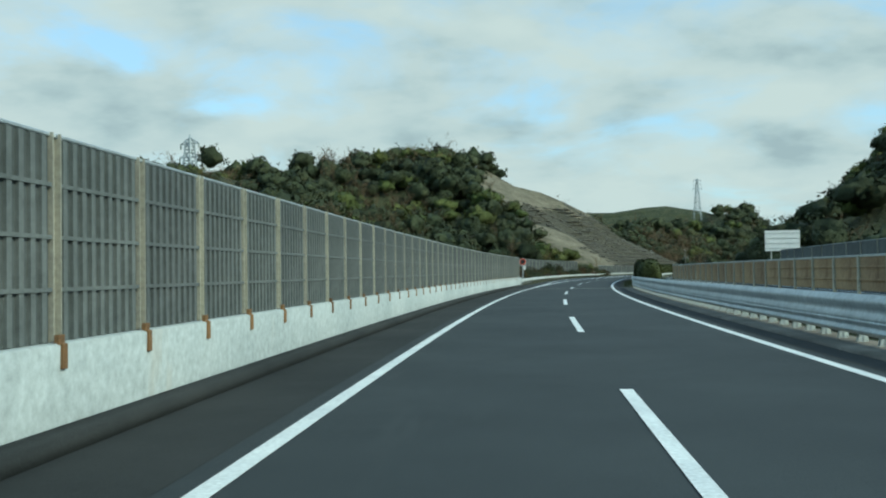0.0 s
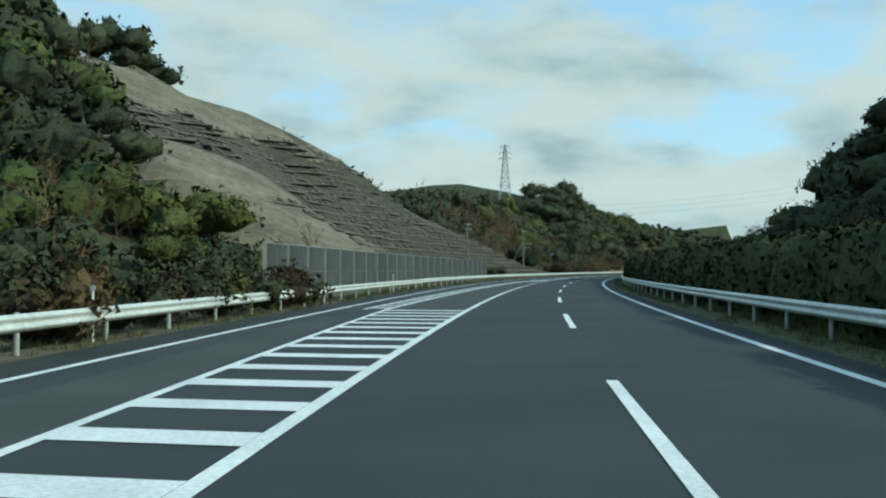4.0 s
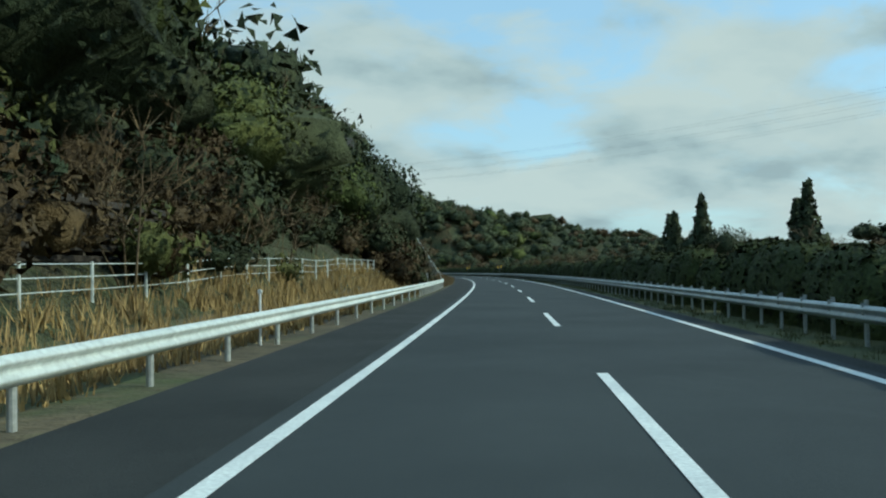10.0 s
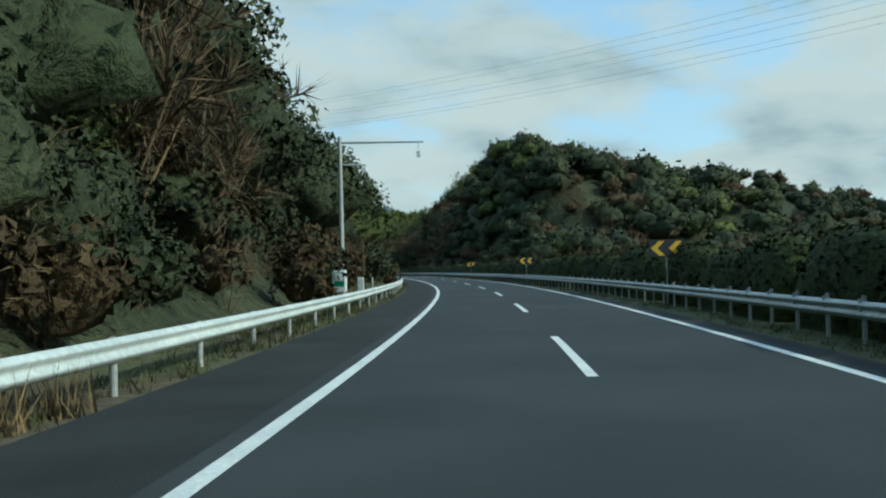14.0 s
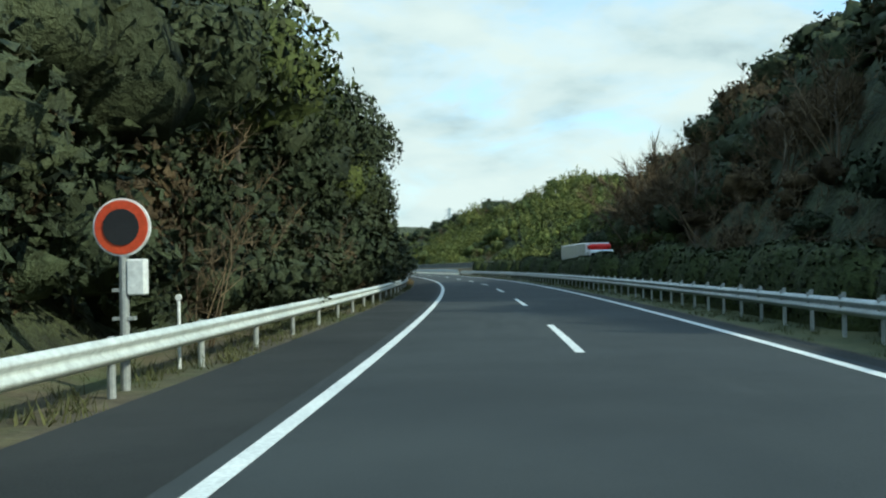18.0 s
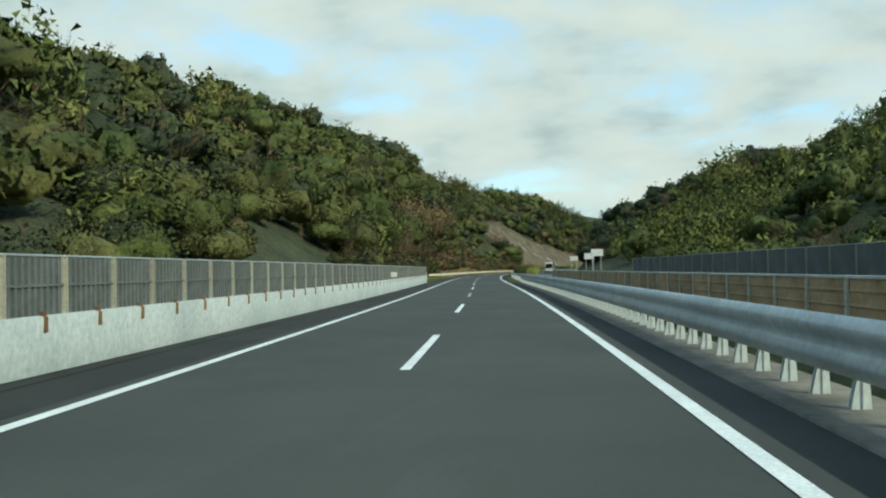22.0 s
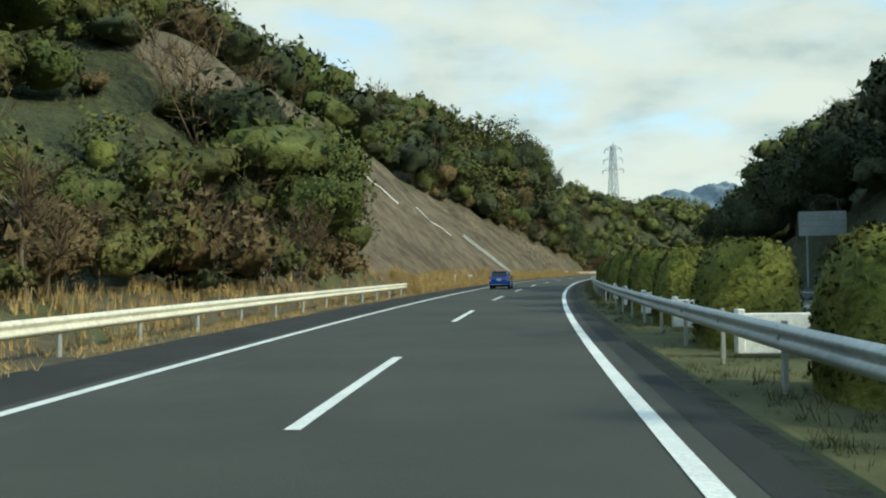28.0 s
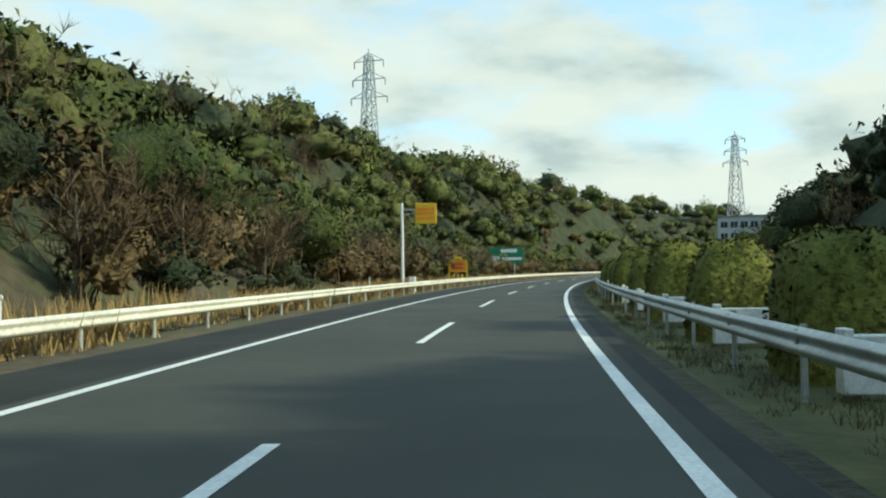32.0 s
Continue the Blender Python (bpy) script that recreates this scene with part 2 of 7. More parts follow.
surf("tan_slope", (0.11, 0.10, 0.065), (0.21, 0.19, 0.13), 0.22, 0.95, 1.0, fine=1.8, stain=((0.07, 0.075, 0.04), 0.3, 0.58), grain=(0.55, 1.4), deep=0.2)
surf("frame_mortar", (0.105, 0.086, 0.058), (0.19, 0.158, 0.108), 0.6, 0.95, 0.6, fine=6, stain=((0.06, 0.05, 0.035), 0.9, 0.55))
# dark soil; on the terraces its colour also holds the shade between beams
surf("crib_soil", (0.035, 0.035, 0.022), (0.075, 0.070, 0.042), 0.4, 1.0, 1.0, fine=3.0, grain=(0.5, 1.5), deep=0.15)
surf("bark", (0.10, 0.085, 0.065), (0.22, 0.19, 0.15), 1.5, 0.9, 0.6, fine=14, obrand=0.2)
surf("leaf_dark", (0.034, 0.047, 0.026), (0.068, 0.080, 0.042), 0.12, 0.75, 0.7, fine=5.5, island=0.22, spec=0.15, grain=(0.62, 1.38), deep=0.3)
surf("leaf_mid", (0.050, 0.072, 0.022), (0.11, 0.125, 0.042), 0.12, 0.75, 0.7, fine=5.5, island=0.22, spec=0.15, grain=(0.62, 1.38), deep=0.3)
surf("leaf_olive", (0.070, 0.082, 0.028), (0.13, 0.13, 0.048), 0.12, 0.75, 0.7, fine=5.5, island=0.22, spec=0.15, grain=(0.62, 1.38), deep=0.3)
surf("leaf_bamboo", (0.095, 0.125, 0.035), (0.19, 0.20, 0.065), 0.10, 0.75, 0.7, fine=5.5, island=0.22, spec=0.15, grain=(0.62, 1.38), deep=0.3)
surf("leaf_tan", (0.11, 0.082, 0.042), (0.20, 0.15, 0.080), 0.15, 0.85, 0.7, fine=5.5, island=0.22, spec=0.15, grain=(0.62, 1.38), deep=0.3)
surf("leaf_rust", (0.055, 0.040, 0.023), (0.105, 0.076, 0.040), 0.15, 0.8, 0.7, fine=5.5, island=0.22, spec=0.15, grain=(0.62, 1.38), deep=0.3)
surf("twig_brown", (0.085, 0.062, 0.040), (0.18, 0.135, 0.085), 0.2, 0.9, 0.0, island=0.4, spec=0.2)
# same hedge foliage twice: shade in the first leaf colour, sunshine in the second
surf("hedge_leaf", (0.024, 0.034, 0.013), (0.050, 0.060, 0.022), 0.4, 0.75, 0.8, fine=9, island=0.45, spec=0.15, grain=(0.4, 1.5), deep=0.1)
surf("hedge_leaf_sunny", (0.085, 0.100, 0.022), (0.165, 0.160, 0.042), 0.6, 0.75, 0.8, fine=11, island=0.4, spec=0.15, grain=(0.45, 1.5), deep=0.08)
# inner body of a crown, shade among the leaves put into its dark colour
surf("hedge_core", (0.020, 0.026, 0.011), (0.042, 0.050, 0.020), 0.8, 1.0, 0.6, fine=3.0, grain=(0.4, 1.6), deep=0.3)
# steel paled towards the sky: distance haze is in the colour itself
surf("hazy_steel", (0.40, 0.47, 0.50), (0.46, 0.53, 0.56), 2.0, 0.9, 0.0)
surf("white_paint", (0.72, 0.75, 0.74), (0.82, 0.84, 0.82), 1.5, 0.5, 0.03)
surf("sign_yellow", (0.62, 0.40, 0.02), (0.72, 0.48, 0.03), 2.0, 0.5, 0.02)
surf("sign_orange", (0.70, 0.22, 0.02), (0.80, 0.28, 0.03), 2.0, 0.5, 0.02)
surf("sign_red", (0.52, 0.055, 0.02), (0.64, 0.09, 0.03), 2.0, 0.5, 0.02)
surf("sign_black", (0.012, 0.013, 0.015), (0.022, 0.023, 0.025), 2.0, 0.6, 0.02)
surf("sign_green", (0.01, 0.17, 0.085), (0.015, 0.22, 0.11), 2.0, 0.5, 0.02)
surf("rubber", (0.012, 0.012, 0.013), (0.022, 0.022, 0.022), 5.0, 0.8, 0.05)
# far woods and land: aerial haze is painted in as paler, bluer colour
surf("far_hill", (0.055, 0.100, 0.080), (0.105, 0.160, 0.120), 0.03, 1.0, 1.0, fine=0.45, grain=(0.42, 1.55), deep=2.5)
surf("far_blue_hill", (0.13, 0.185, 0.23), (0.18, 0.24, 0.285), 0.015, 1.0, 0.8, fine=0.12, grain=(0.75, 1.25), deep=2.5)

# ---- the line of the road ----
KNOTS = np.arange(-40.0, 2241.0, 28.0)
STA = np.arange(-240.0, 3200.0, 1.0)
_k = np.interp(STA, KNOTS, np.array(BENDS) * 1e-3)
_h = np.concatenate([[0], np.cumsum(_k[:-1])])
_h -= np.interp(0, STA, _h)
_x = np.concatenate([[0], np.cumsum(np.sin(_h[:-1] + _k[:-1] / 2))])
_y = np.concatenate([[0], np.cumsum(np.cos(_h[:-1] + _k[:-1] / 2))])
_x, _y = _x - np.interp(0, STA, _x), _y - np.interp(0, STA, _y)


def lay(s, d, z):
    """World points at stations s (m along), offsets d (right) and heights z; arrays or numbers."""
    s, d, z = np.broadcast_arrays(np.asarray(s, float), np.asarray(d, float), np.asarray(z, float))
    a = np.interp(s, STA, _h)
    return np.stack([np.interp(s, STA, _x) + d * np.cos(a), np.interp(s, STA, _y) - d * np.sin(a), z], -1) * U


def spot(s, d, z=0.0, turn=0.0, tilt=0.0):
    """The pose of a thing that stands at (s, d), facing along the road; scaled with the place."""
    p = lay(s, d, z)
    return Matrix.Translation(Vector(p)) @ Matrix.Rotation(-float(np.interp(s, STA, _h)) + radians(turn), 4, "Z") @ Matrix.Rotation(radians(tilt), 4, "X")


# ---- building helpers ----
def mesh_of(name, verts, faces, mats, smooth=False, index=None, normals=None):
    """A mesh from numpy arrays; faces: one array of triangles or quads, or a list of such arrays."""
    me = bpy.data.meshes.new(name)
    verts = np.asarray(verts, np.float32).reshape(-1, 3)
    faces = [np.asarray(f, np.int32) for f in (faces if isinstance(faces, list) else [faces]) if len(f)]
    loops = np.concatenate([f.ravel() for f in faces])
    sizes = np.concatenate([np.full(len(f), f.shape[1], np.int32) for f in faces])
    starts = np.concatenate([[0], np.cumsum(sizes)[:-1]]).astype(np.int32)
    me.vertices.add(len(verts))
    me.vertices.foreach_set("co", verts.ravel())
    me.loops.add(len(loops))
    me.loops.foreach_set("vertex_index", loops)
    me.polygons.add(len(sizes))
    me.polygons.foreach_set("loop_start", starts)
    for m in mats if isinstance(mats, (list, tuple)) else [mats]:
        me.materials.append(MATS[m])
    if index is not None:
        me.polygons.foreach_set("material_index", np.asarray(index, np.int32))
    if smooth:
        me.polygons.foreach_set("use_smooth", np.ones(len(sizes), bool))
    me.update(calc_edges=True)
    me.validate()
    if normals is not None:
        me.normals_split_custom_set_from_vertices(np.asarray(normals, np.float32))
    return me


def put(name, me, parent=None, m=None, label="", category="", group="", kind=""):
    ob = new(name, me)
    if parent is not None:
        ob.parent = parent
    if m is not None:
        ob.matrix_local = m
    return tagged(ob, label, category, group, kind)


def base(name, m=None, label="", category="", group="", kind=""):
    """An Empty that carries a thing's parts."""
    ob = new(name)
    ob.empty_display_size = 0.2
    if m is not None:
        ob.matrix_basis = m
    return tagged(ob, label, category, group, kind)


def bm_mesh(name, bm, mats, smooth=False, scale=True):
    if scale:
        bmesh.ops.scale(bm, vec=(U, U, U), verts=bm.verts)
    me = bpy.data.meshes.new(name)
    bm.to_mesh(me)
    bm.free()
    for m in mats if isinstance(mats, (list, tuple)) else [mats]:
        me.materials.append(MATS[m])
    if smooth:
        for p in me.polygons:
            p.use_smooth = True
    return me


def part(name, bm, material, parent, label="", m=None, smooth=False):
    return put(name, bm_mesh(name, bm, material, smooth), parent, m, label)


def box(bm, x0, x1, y0, y1, z0, z1, bevel=0.0):
    g = bmesh.ops.create_cube(bm, size=1.0, matrix=Matrix.Translation(((x0 + x1) / 2, (y0 + y1) / 2, (z0 + z1) / 2)) @ Matrix.Diagonal((x1 - x0, y1 - y0, z1 - z0, 1)))
    if bevel:
        bmesh.ops.bevel(bm, geom=list({e for v in g["verts"] for e in v.link_edges}), offset=bevel, segments=1, affect="EDGES")
    return bm


def boxes(*specs, bevel=0.0):
    bm = bmesh.new()
    for s in specs:
        box(bm, *s, bevel=bevel)
    return bm


def tube(bm, p, q, r0, r1=None, n=10):
    p, q = Vector(p), Vector(q)
    v = q - p
    m = Matrix.Translation((p + q) / 2) @ v.to_track_quat("Z", "Y").to_matrix().to_4x4()
    bmesh.ops.create_cone(bm, cap_ends=True, segments=n, radius1=r0, radius2=r0 if r1 is None else r1, depth=v.length, matrix=m)
    return bm


def tubes(*specs, n=10):
    bm = bmesh.new()
    for s in specs:
        tube(bm, *s, n=n)
    return bm


def sweep(name, profile, s0, s1, mats, step=4.0, closed=True, shift=None, smooth=False, parent=None, label="", caps=True):
    """A profile of (d, z) drawn along the road from s0 to s1. shift: adds to d as a function of the station."""
    ss = np.linspace(s0, s1, max(2, int(abs(s1 - s0) / step) + 1))
    pr = np.array(profile, float)
    n = len(pr)
    off = shift(ss) if shift else np.zeros(len(ss))
    v = lay(ss[:, None], pr[None, :, 0] + off[:, None], pr[None, :, 1]).reshape(-1, 3)
    i, j = np.meshgrid(np.arange(len(ss) - 1), np.arange(n if closed else n - 1), indexing="ij")
    a, b = (i * n + j).ravel(), (i * n + (j + 1) % n).ravel()
    quads = np.stack([a, a + n, b + n, b], -1)
    faces = [quads]
    if closed and caps:
        faces += [np.arange(n)[None, :], np.arange(n)[::-1][None, :] + (len(ss) - 1) * n]
    return put(name, mesh_of(name, v, faces, mats, smooth), parent, label=label)

# ---- the land ----
# station: toe, then (distance from the road, height) of foot, shoulder, ridge; height far off
LEFT = [
    (-240, 7, 10, -5, 40, -7, 150, -1.5, -2), (90, 7, 10, -5, 40, -6, 150, 8, 9), (112, 9, 12, 0.2, 18, 1, 150, 18, 22),
    (150, 10.1, 12.4, 0.5, 18.9, -2.1, 141.4, 18, 23.7), (200, 11.5, 13, 0.8, 20, 4.1, 130, 18, 26), (250, 12, 13.5, 0.6, 19.5, -7.3, 125, 31.8, 29.9),
    (300, 12.5, 14, 0.5, 19, 0.5, 120, 21.4, 30.6), (330, 13, 17, 0.5, 66, 23, 128, 42.2, 36.5), (385, 13, 16.5, 0.5, 60, 25, 116, 45.5, 58.5),
    (420, 13, 16, 0.5, 60, 25.6, 110, 51.1, 54.9), (452, 11, 14, 0.5, 45, 6.6, 85, 18.3, 19.5), (500, 10.1, 12.7, 0.8, 42.8, 7, 82.8, 16.1, 22.7),
    (560, 9, 11, 1.2, 40, 9.2, 80, 21.6, 32.2), (600, 8.8, 11, 1.6, 35, 23.5, 70, 21.5, 29.4), (640, 8.5, 11, 2, 30, 8.7, 60, 23.2, 21.5),
    (662, 7.4, 9, 1, 22, 22, 50, 14, 30), (790, 7.4, 8.5, 1, 20, 22, 45, 45.5, 61), (815, 8, 10, 1, 25, 16.3, 60, 26.7, 24),
    (900, 8, 10, 1.5, 25, 17.3, 70, 28.4, 30.4), (960, 8, 10, 1.7, 24.6, -6.1, 65.7, 15.7, 27.3), (1040, 8, 10, 2, 24, 7, 60, 9.6, 23.2),
    (1090, 8, 9, 1.5, 20, 19.9, 50, 26.1, 17.1), (1118, 7.2, 8, 1, 12, 9, 40, 18.5, 18), (1140, 7.2, 8, 0.9, 11.5, 8.3, 37, 18, 18),
    (1190, 7.2, 8, 0.8, 10.4, 6.6, 30, 17.7, 18.1), (1203, 7, 12, -1, 30, 5.2, 120, 27.9, 29.9), (1230, 7, 12, -6, 40, -5, 140, 37.7, 39.7),
    (1270, 7, 12, -5.6, 36.4, -3.1, 129.1, 40.8, 42.8), (1340, 7, 12, -5, 30, 5.7, 110, 34.8, 48.1), (1400, 8, 10, 0.5, 22, 10.1, 90, 37.6, 40),
    (1460, 8.2, 10.5, 0.8, 25, 14.9, 90, 44.6, 49.3), (1520, 8.5, 11, 1, 28, 28.3, 90, 46, 56.2), (1580, 8.5, 11, 1, 27, 33.9, 85, 52.9, 41),
    (1640, 8.5, 11, 1, 26, -6.2, 80, 26.6, 31.3), (1692, 8.5, 11, 1, 24, 11.2, 70, 26.2, 29.1), (1706, 7.5, 9, 0.8, 32, 24, 70, 34.3, 34.9),
    (1760, 7.5, 9, 0.7, 29.7, 19.5, 64.3, 43.6, 55.8), (1800, 7.5, 9, 0.6, 28, 16.1, 60, 37.5, 50.4), (1845, 7.5, 9, 0.6, 27, 20, 60, 38.8, 46.4),
    (1874, 8, 9.5, 0.6, 21, 27.5, 60, 38.3, 34.1), (1908, 9.5, 11, 0.5, 24, 13.6, 60, 41.3, 25.2), (1960, 9.5, 11.3, 0.5, 25.6, 1, 62.7, 21.8, 27.3),
    (2030, 9.5, 11.6, 0.5, 27.8, -1.5, 66.4, 24.5, 32.3), (2100, 9.5, 12, 0.5, 30, -19.2, 70, 30.3, 87), (3200, 9.5, 12, 0.5, 30, 10.3, 70, 31.5, 28.8)]
RIGHT = [
    (-240, 21, 24, -5, 60, -6, 160, 1.4, 2), (90, 21, 24, -4, 60, -4, 160, 9.3, 10), (150, 21, 23, 0.5, 40, 9.2, 90, 25, 27),
    (300, 21, 22, 1, 36, 2.5, 70, 36.4, 38.4), (360, 21, 22, 1, 35, 5.3, 65, 45, 37.2), (420, 21, 22, 1, 34, 8, 60, 32.5, 36),
    (470, 21, 24, 0.3, 40, -5.6, 100, 12.1, 2), (560, 21, 24.5, 0.2, 50, 11.6, 120, 20.5, 1.5), (650, 21, 25, 0, 60, 1.8, 140, 5, 1),
    (750, 21, 25, 0.2, 55, 0.3, 130, 3, 0.5), (850, 21, 25, 0.3, 50, 1.8, 120, 1, 0), (1000, 21, 24, 0.5, 45, 1.9, 90, -8.2, 0.9),
    (1040, 21, 23.5, 0.8, 42.5, 25.3, 87.5, 15.1, -0.2), (1080, 21, 23, 1, 40, 33.8, 85, 26.9, -14.1), (1115, 21, 23, 1, 39, 22.7, 80, 33.7, -10.8),
    (1150, 21, 23, 1, 38, 12.6, 75, 31.7, 8.1), (1180, 21, 24.5, -0.5, 48, 25.7, 97.5, 37.7, 10), (1210, 21, 26, -2, 58, -1, 120, 23.3, 8),
    (1280, 21, 26, -3, 54, 2.3, 125, 59.2, -0.9), (1350, 21, 26, -4, 50, -18.4, 130, 54.2, 13.9), (1400, 21, 25.5, -1.8, 47.5, -1.2, 125, 26.2, 12.3),
    (1450, 21, 25, 0.5, 45, 5.4, 120, 28.2, 10.4), (1500, 21, 24.1, 0.5, 43.6, 5.1, 115.5, 35.9, 64.1), (1560, 21, 23, 0.5, 42, 7.7, 110, 40.3, 24.7),
    (1620, 21, 22, 1, 36, 18.9, 80, 31.9, 35.6), (1700, 21, 22, 1, 35.4, 21.5, 80, 24.4, 31.7), (1780, 21, 22, 1, 34.9, 2.6, 80, 44.8, 30.2),
    (1850, 21, 22, 1, 34.4, 23.7, 80, 44.7, 27.4), (1900, 21, 22, 1, 34, 17.7, 80, 23.1, 25.6), (1950, 21, 22.5, 1, 37, 17.6, 85, 20.1, 21.8),
    (2000, 21, 23, 1, 40, 7, 90, 16.6, 18), (3200, 21, 23, 1, 40, 4.2, 90, 12.7, 14)]
LEFT, RIGHT = np.array(LEFT, float), np.array(RIGHT, float)


def wavy(x, y, seed=0.0):
    """Smooth unevenness, about -1 to 1."""
    return (np.sin(x * 0.061 + y * 0.043 + seed) + np.sin(x * 0.027 - y * 0.071 + 1.7 * seed) + np.sin(x * 0.113 + 2.1 + seed) * np.cos(y * 0.127 + seed) * 0.7
            + 0.45 * np.sin(x * 0.31 + y * 0.23 + seed) + 0.3 * np.sin(x * 0.57 - y * 0.49)) / 2.6


def height(s, d):
    """The land's height at stations s and offsets d (arrays)."""
    s, d = np.broadcast_arrays(np.asarray(s, float), np.asarray(d, float))
    z = np.full(s.shape, -0.08)
    for side, rows in ((-1, LEFT), (1, RIGHT)):
        x = side * d
        c = [np.interp(s, rows[:, 0], rows[:, i]) for i in range(1, 9)]
        px = [np.full(s.shape, 0.0), c[0], c[1], c[3], c[5], np.full(s.shape, 420.0)]
        pz = [np.full(s.shape, -0.08), np.full(s.shape, -0.08), c[2], c[4], c[6], c[7]]
        for i in range(5):
            inside = (x >= px[i]) & (x < px[i + 1] + (1e9 if i == 4 else 0)) & (x > 0)
            u = np.clip((x - px[i]) / np.maximum(px[i + 1] - px[i], 0.01), 0, 1)
            z = np.where(inside, pz[i] + (pz[i + 1] - pz[i]) * u, z)
        rough = np.clip((x - c[0] - 1.5) / 40, 0, 1)
        z = z + np.where(x > c[0] + 1.5, wavy(s, d, 3.0 + side) * (0.25 + 4.5 * rough), 0)
    # broken rock and mortar on the bare slopes
    z = z + np.where(bare(s, d) & (d < -8.6) & (s > 640), 0.30 * wavy(s * 3.1, d * 3.4, 1.0) + 0.16 * np.sin(s * 1.3 + 2.2 * np.sin(d * 0.6)) * np.sin(d * 1.1 + s * 0.4), 0.0)
    gap = (d > 5.9) & (d < 8.2) & ((s < 86) | ((s > 1206) & (s < 1374)))
    return np.where(gap, -4.0, z)


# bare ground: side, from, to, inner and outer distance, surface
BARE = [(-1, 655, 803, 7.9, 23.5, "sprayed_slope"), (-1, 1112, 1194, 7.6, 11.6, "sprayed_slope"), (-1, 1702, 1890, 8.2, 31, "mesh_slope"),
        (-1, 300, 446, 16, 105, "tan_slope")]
GROUND = ["forest_floor", "soil", "grass_green", "sprayed_slope", "mesh_slope", "tan_slope", "crib_soil", "grass_sunlit"]


def is_bare(row, s, d):
    side, a, b, x0, x1, m = row
    x = side * d
    r = (s > a) & (s < b) & (x > x0) & (x < x1)
    if m == "tan_slope":      # the cut widens uphill
        r &= s > 290 + (x - 20) * np.where(x < 50, 0.9, 1.2)
    if m == "mesh_slope":     # and runs out at its far end
        r &= x < np.interp(s, [1700, 1810, 1822, 1838, 1850, 1860, 1872, 1892], [31, 28, 23.5, 18, 14, 11.5, 10.4, 9.6])
    if m == "sprayed_slope":
        r &= x < np.interp(s, [750, 760, 768, 782, 803, 804], [23.5, 17, 14.6, 13, 9.5, 30])
    return r


def bare(s, d):
    r = np.zeros(np.shape(s), bool)
    for row in BARE:
        r |= is_bare(row, s, d)
    return r


def build_land():
    ss = np.unique(np.concatenate([np.arange(-240, 2900, 5.0), np.arange(640, 815, 2.5), np.arange(1100, 1205, 2.5), np.arange(1690, 1905, 2.5)]))
    out = np.array([6.3, 6.9, 7.5, 8.1, 8.8, 9.2, 9.6, 10.0, 10.5, 11.0, 11.6, 12.2, 13, 13.8, 14.6, 15.5, 16.5, 17.5, 18.6, 19.8, 21, 22.5, 24, 25.5, 27, 28.7, 30.5, 32.5, 34.5, 39, 44.5, 51, 59, 69, 80, 93, 108, 126, 150, 180, 220, 280, 350, 420])
    rt = np.concatenate([[4.1, 4.78, 5.3, 5.9, 6.0, 7.0, 8.1, 8.2, 9.4, 14, 20.2], out[20:]])
    dd = np.concatenate([-out[::-1], [-5.0, 0.0], rt])
    S, D = np.meshgrid(ss, dd, indexing="ij")
    v = lay(S, D, height(S, D)).reshape(-1, 3)
    n = len(dd)
    i, j = np.meshgrid(np.arange(len(ss) - 1), np.arange(n - 1), indexing="ij")
    a = (i * n + j).ravel()
    q = np.stack([a, a + 1, a + n + 1, a + n], -1)
    cs, cd = ((S[:-1, :-1] + S[1:, :-1]) / 2).ravel(), ((D[:-1, :-1] + D[:-1, 1:]) / 2).ravel()
    x = np.abs(cd)
    idx = np.where((x < 14) & ~((cd < -8.3) & (cs > 800) & (cs < 1112)) & ~((cd < -9.4) & (cs > 440) & (cs < 662)), 1, 0)
    idx = np.where((cd < -7.6) & (cd > -14) & (((cs > 628) & (cs < 662)) | ((cs > 1070) & (cs < 1114))), 0, idx)
    idx = np.where((cd > 4.5) & (cd < 9.5), 2, idx)
    idx = np.where((cd < -5) & (cd > -14) & (cs > 1370) & (cs < 1460), 2, idx)
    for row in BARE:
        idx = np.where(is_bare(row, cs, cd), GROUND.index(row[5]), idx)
    idx = np.where((idx == 0) & (cd < 0) & (cd > -37) & (((cs > 655) & (cs < 805)) | ((cs > 1700) & (cs < 1895))), 1, idx)
    # between the tiers: darker soil, beam shade included in the colour
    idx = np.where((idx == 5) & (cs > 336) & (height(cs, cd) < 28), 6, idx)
    # verge stretch given the green that has sunshine in its colour
    idx = np.where((idx == 2) & (cs > 1376) & (cs < 1470), 7, idx)
    idx = np.where((cd > 4.1) & (cd < 4.78) & (cs > 90), 6, idx)
    put("ground", mesh_of("ground", v, q, GROUND, True, idx), label="valley ground with steep cut slopes beside the motorway", category="ground", kind="structure")
    # plain far below and beyond, out to the horizon
    bm = bmesh.new()
    bmesh.ops.create_circle(bm, cap_ends=True, segments=48, radius=4300, matrix=Matrix.Translation((150, 900, -9)))
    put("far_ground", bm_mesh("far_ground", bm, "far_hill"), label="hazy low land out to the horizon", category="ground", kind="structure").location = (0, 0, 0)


build_land()


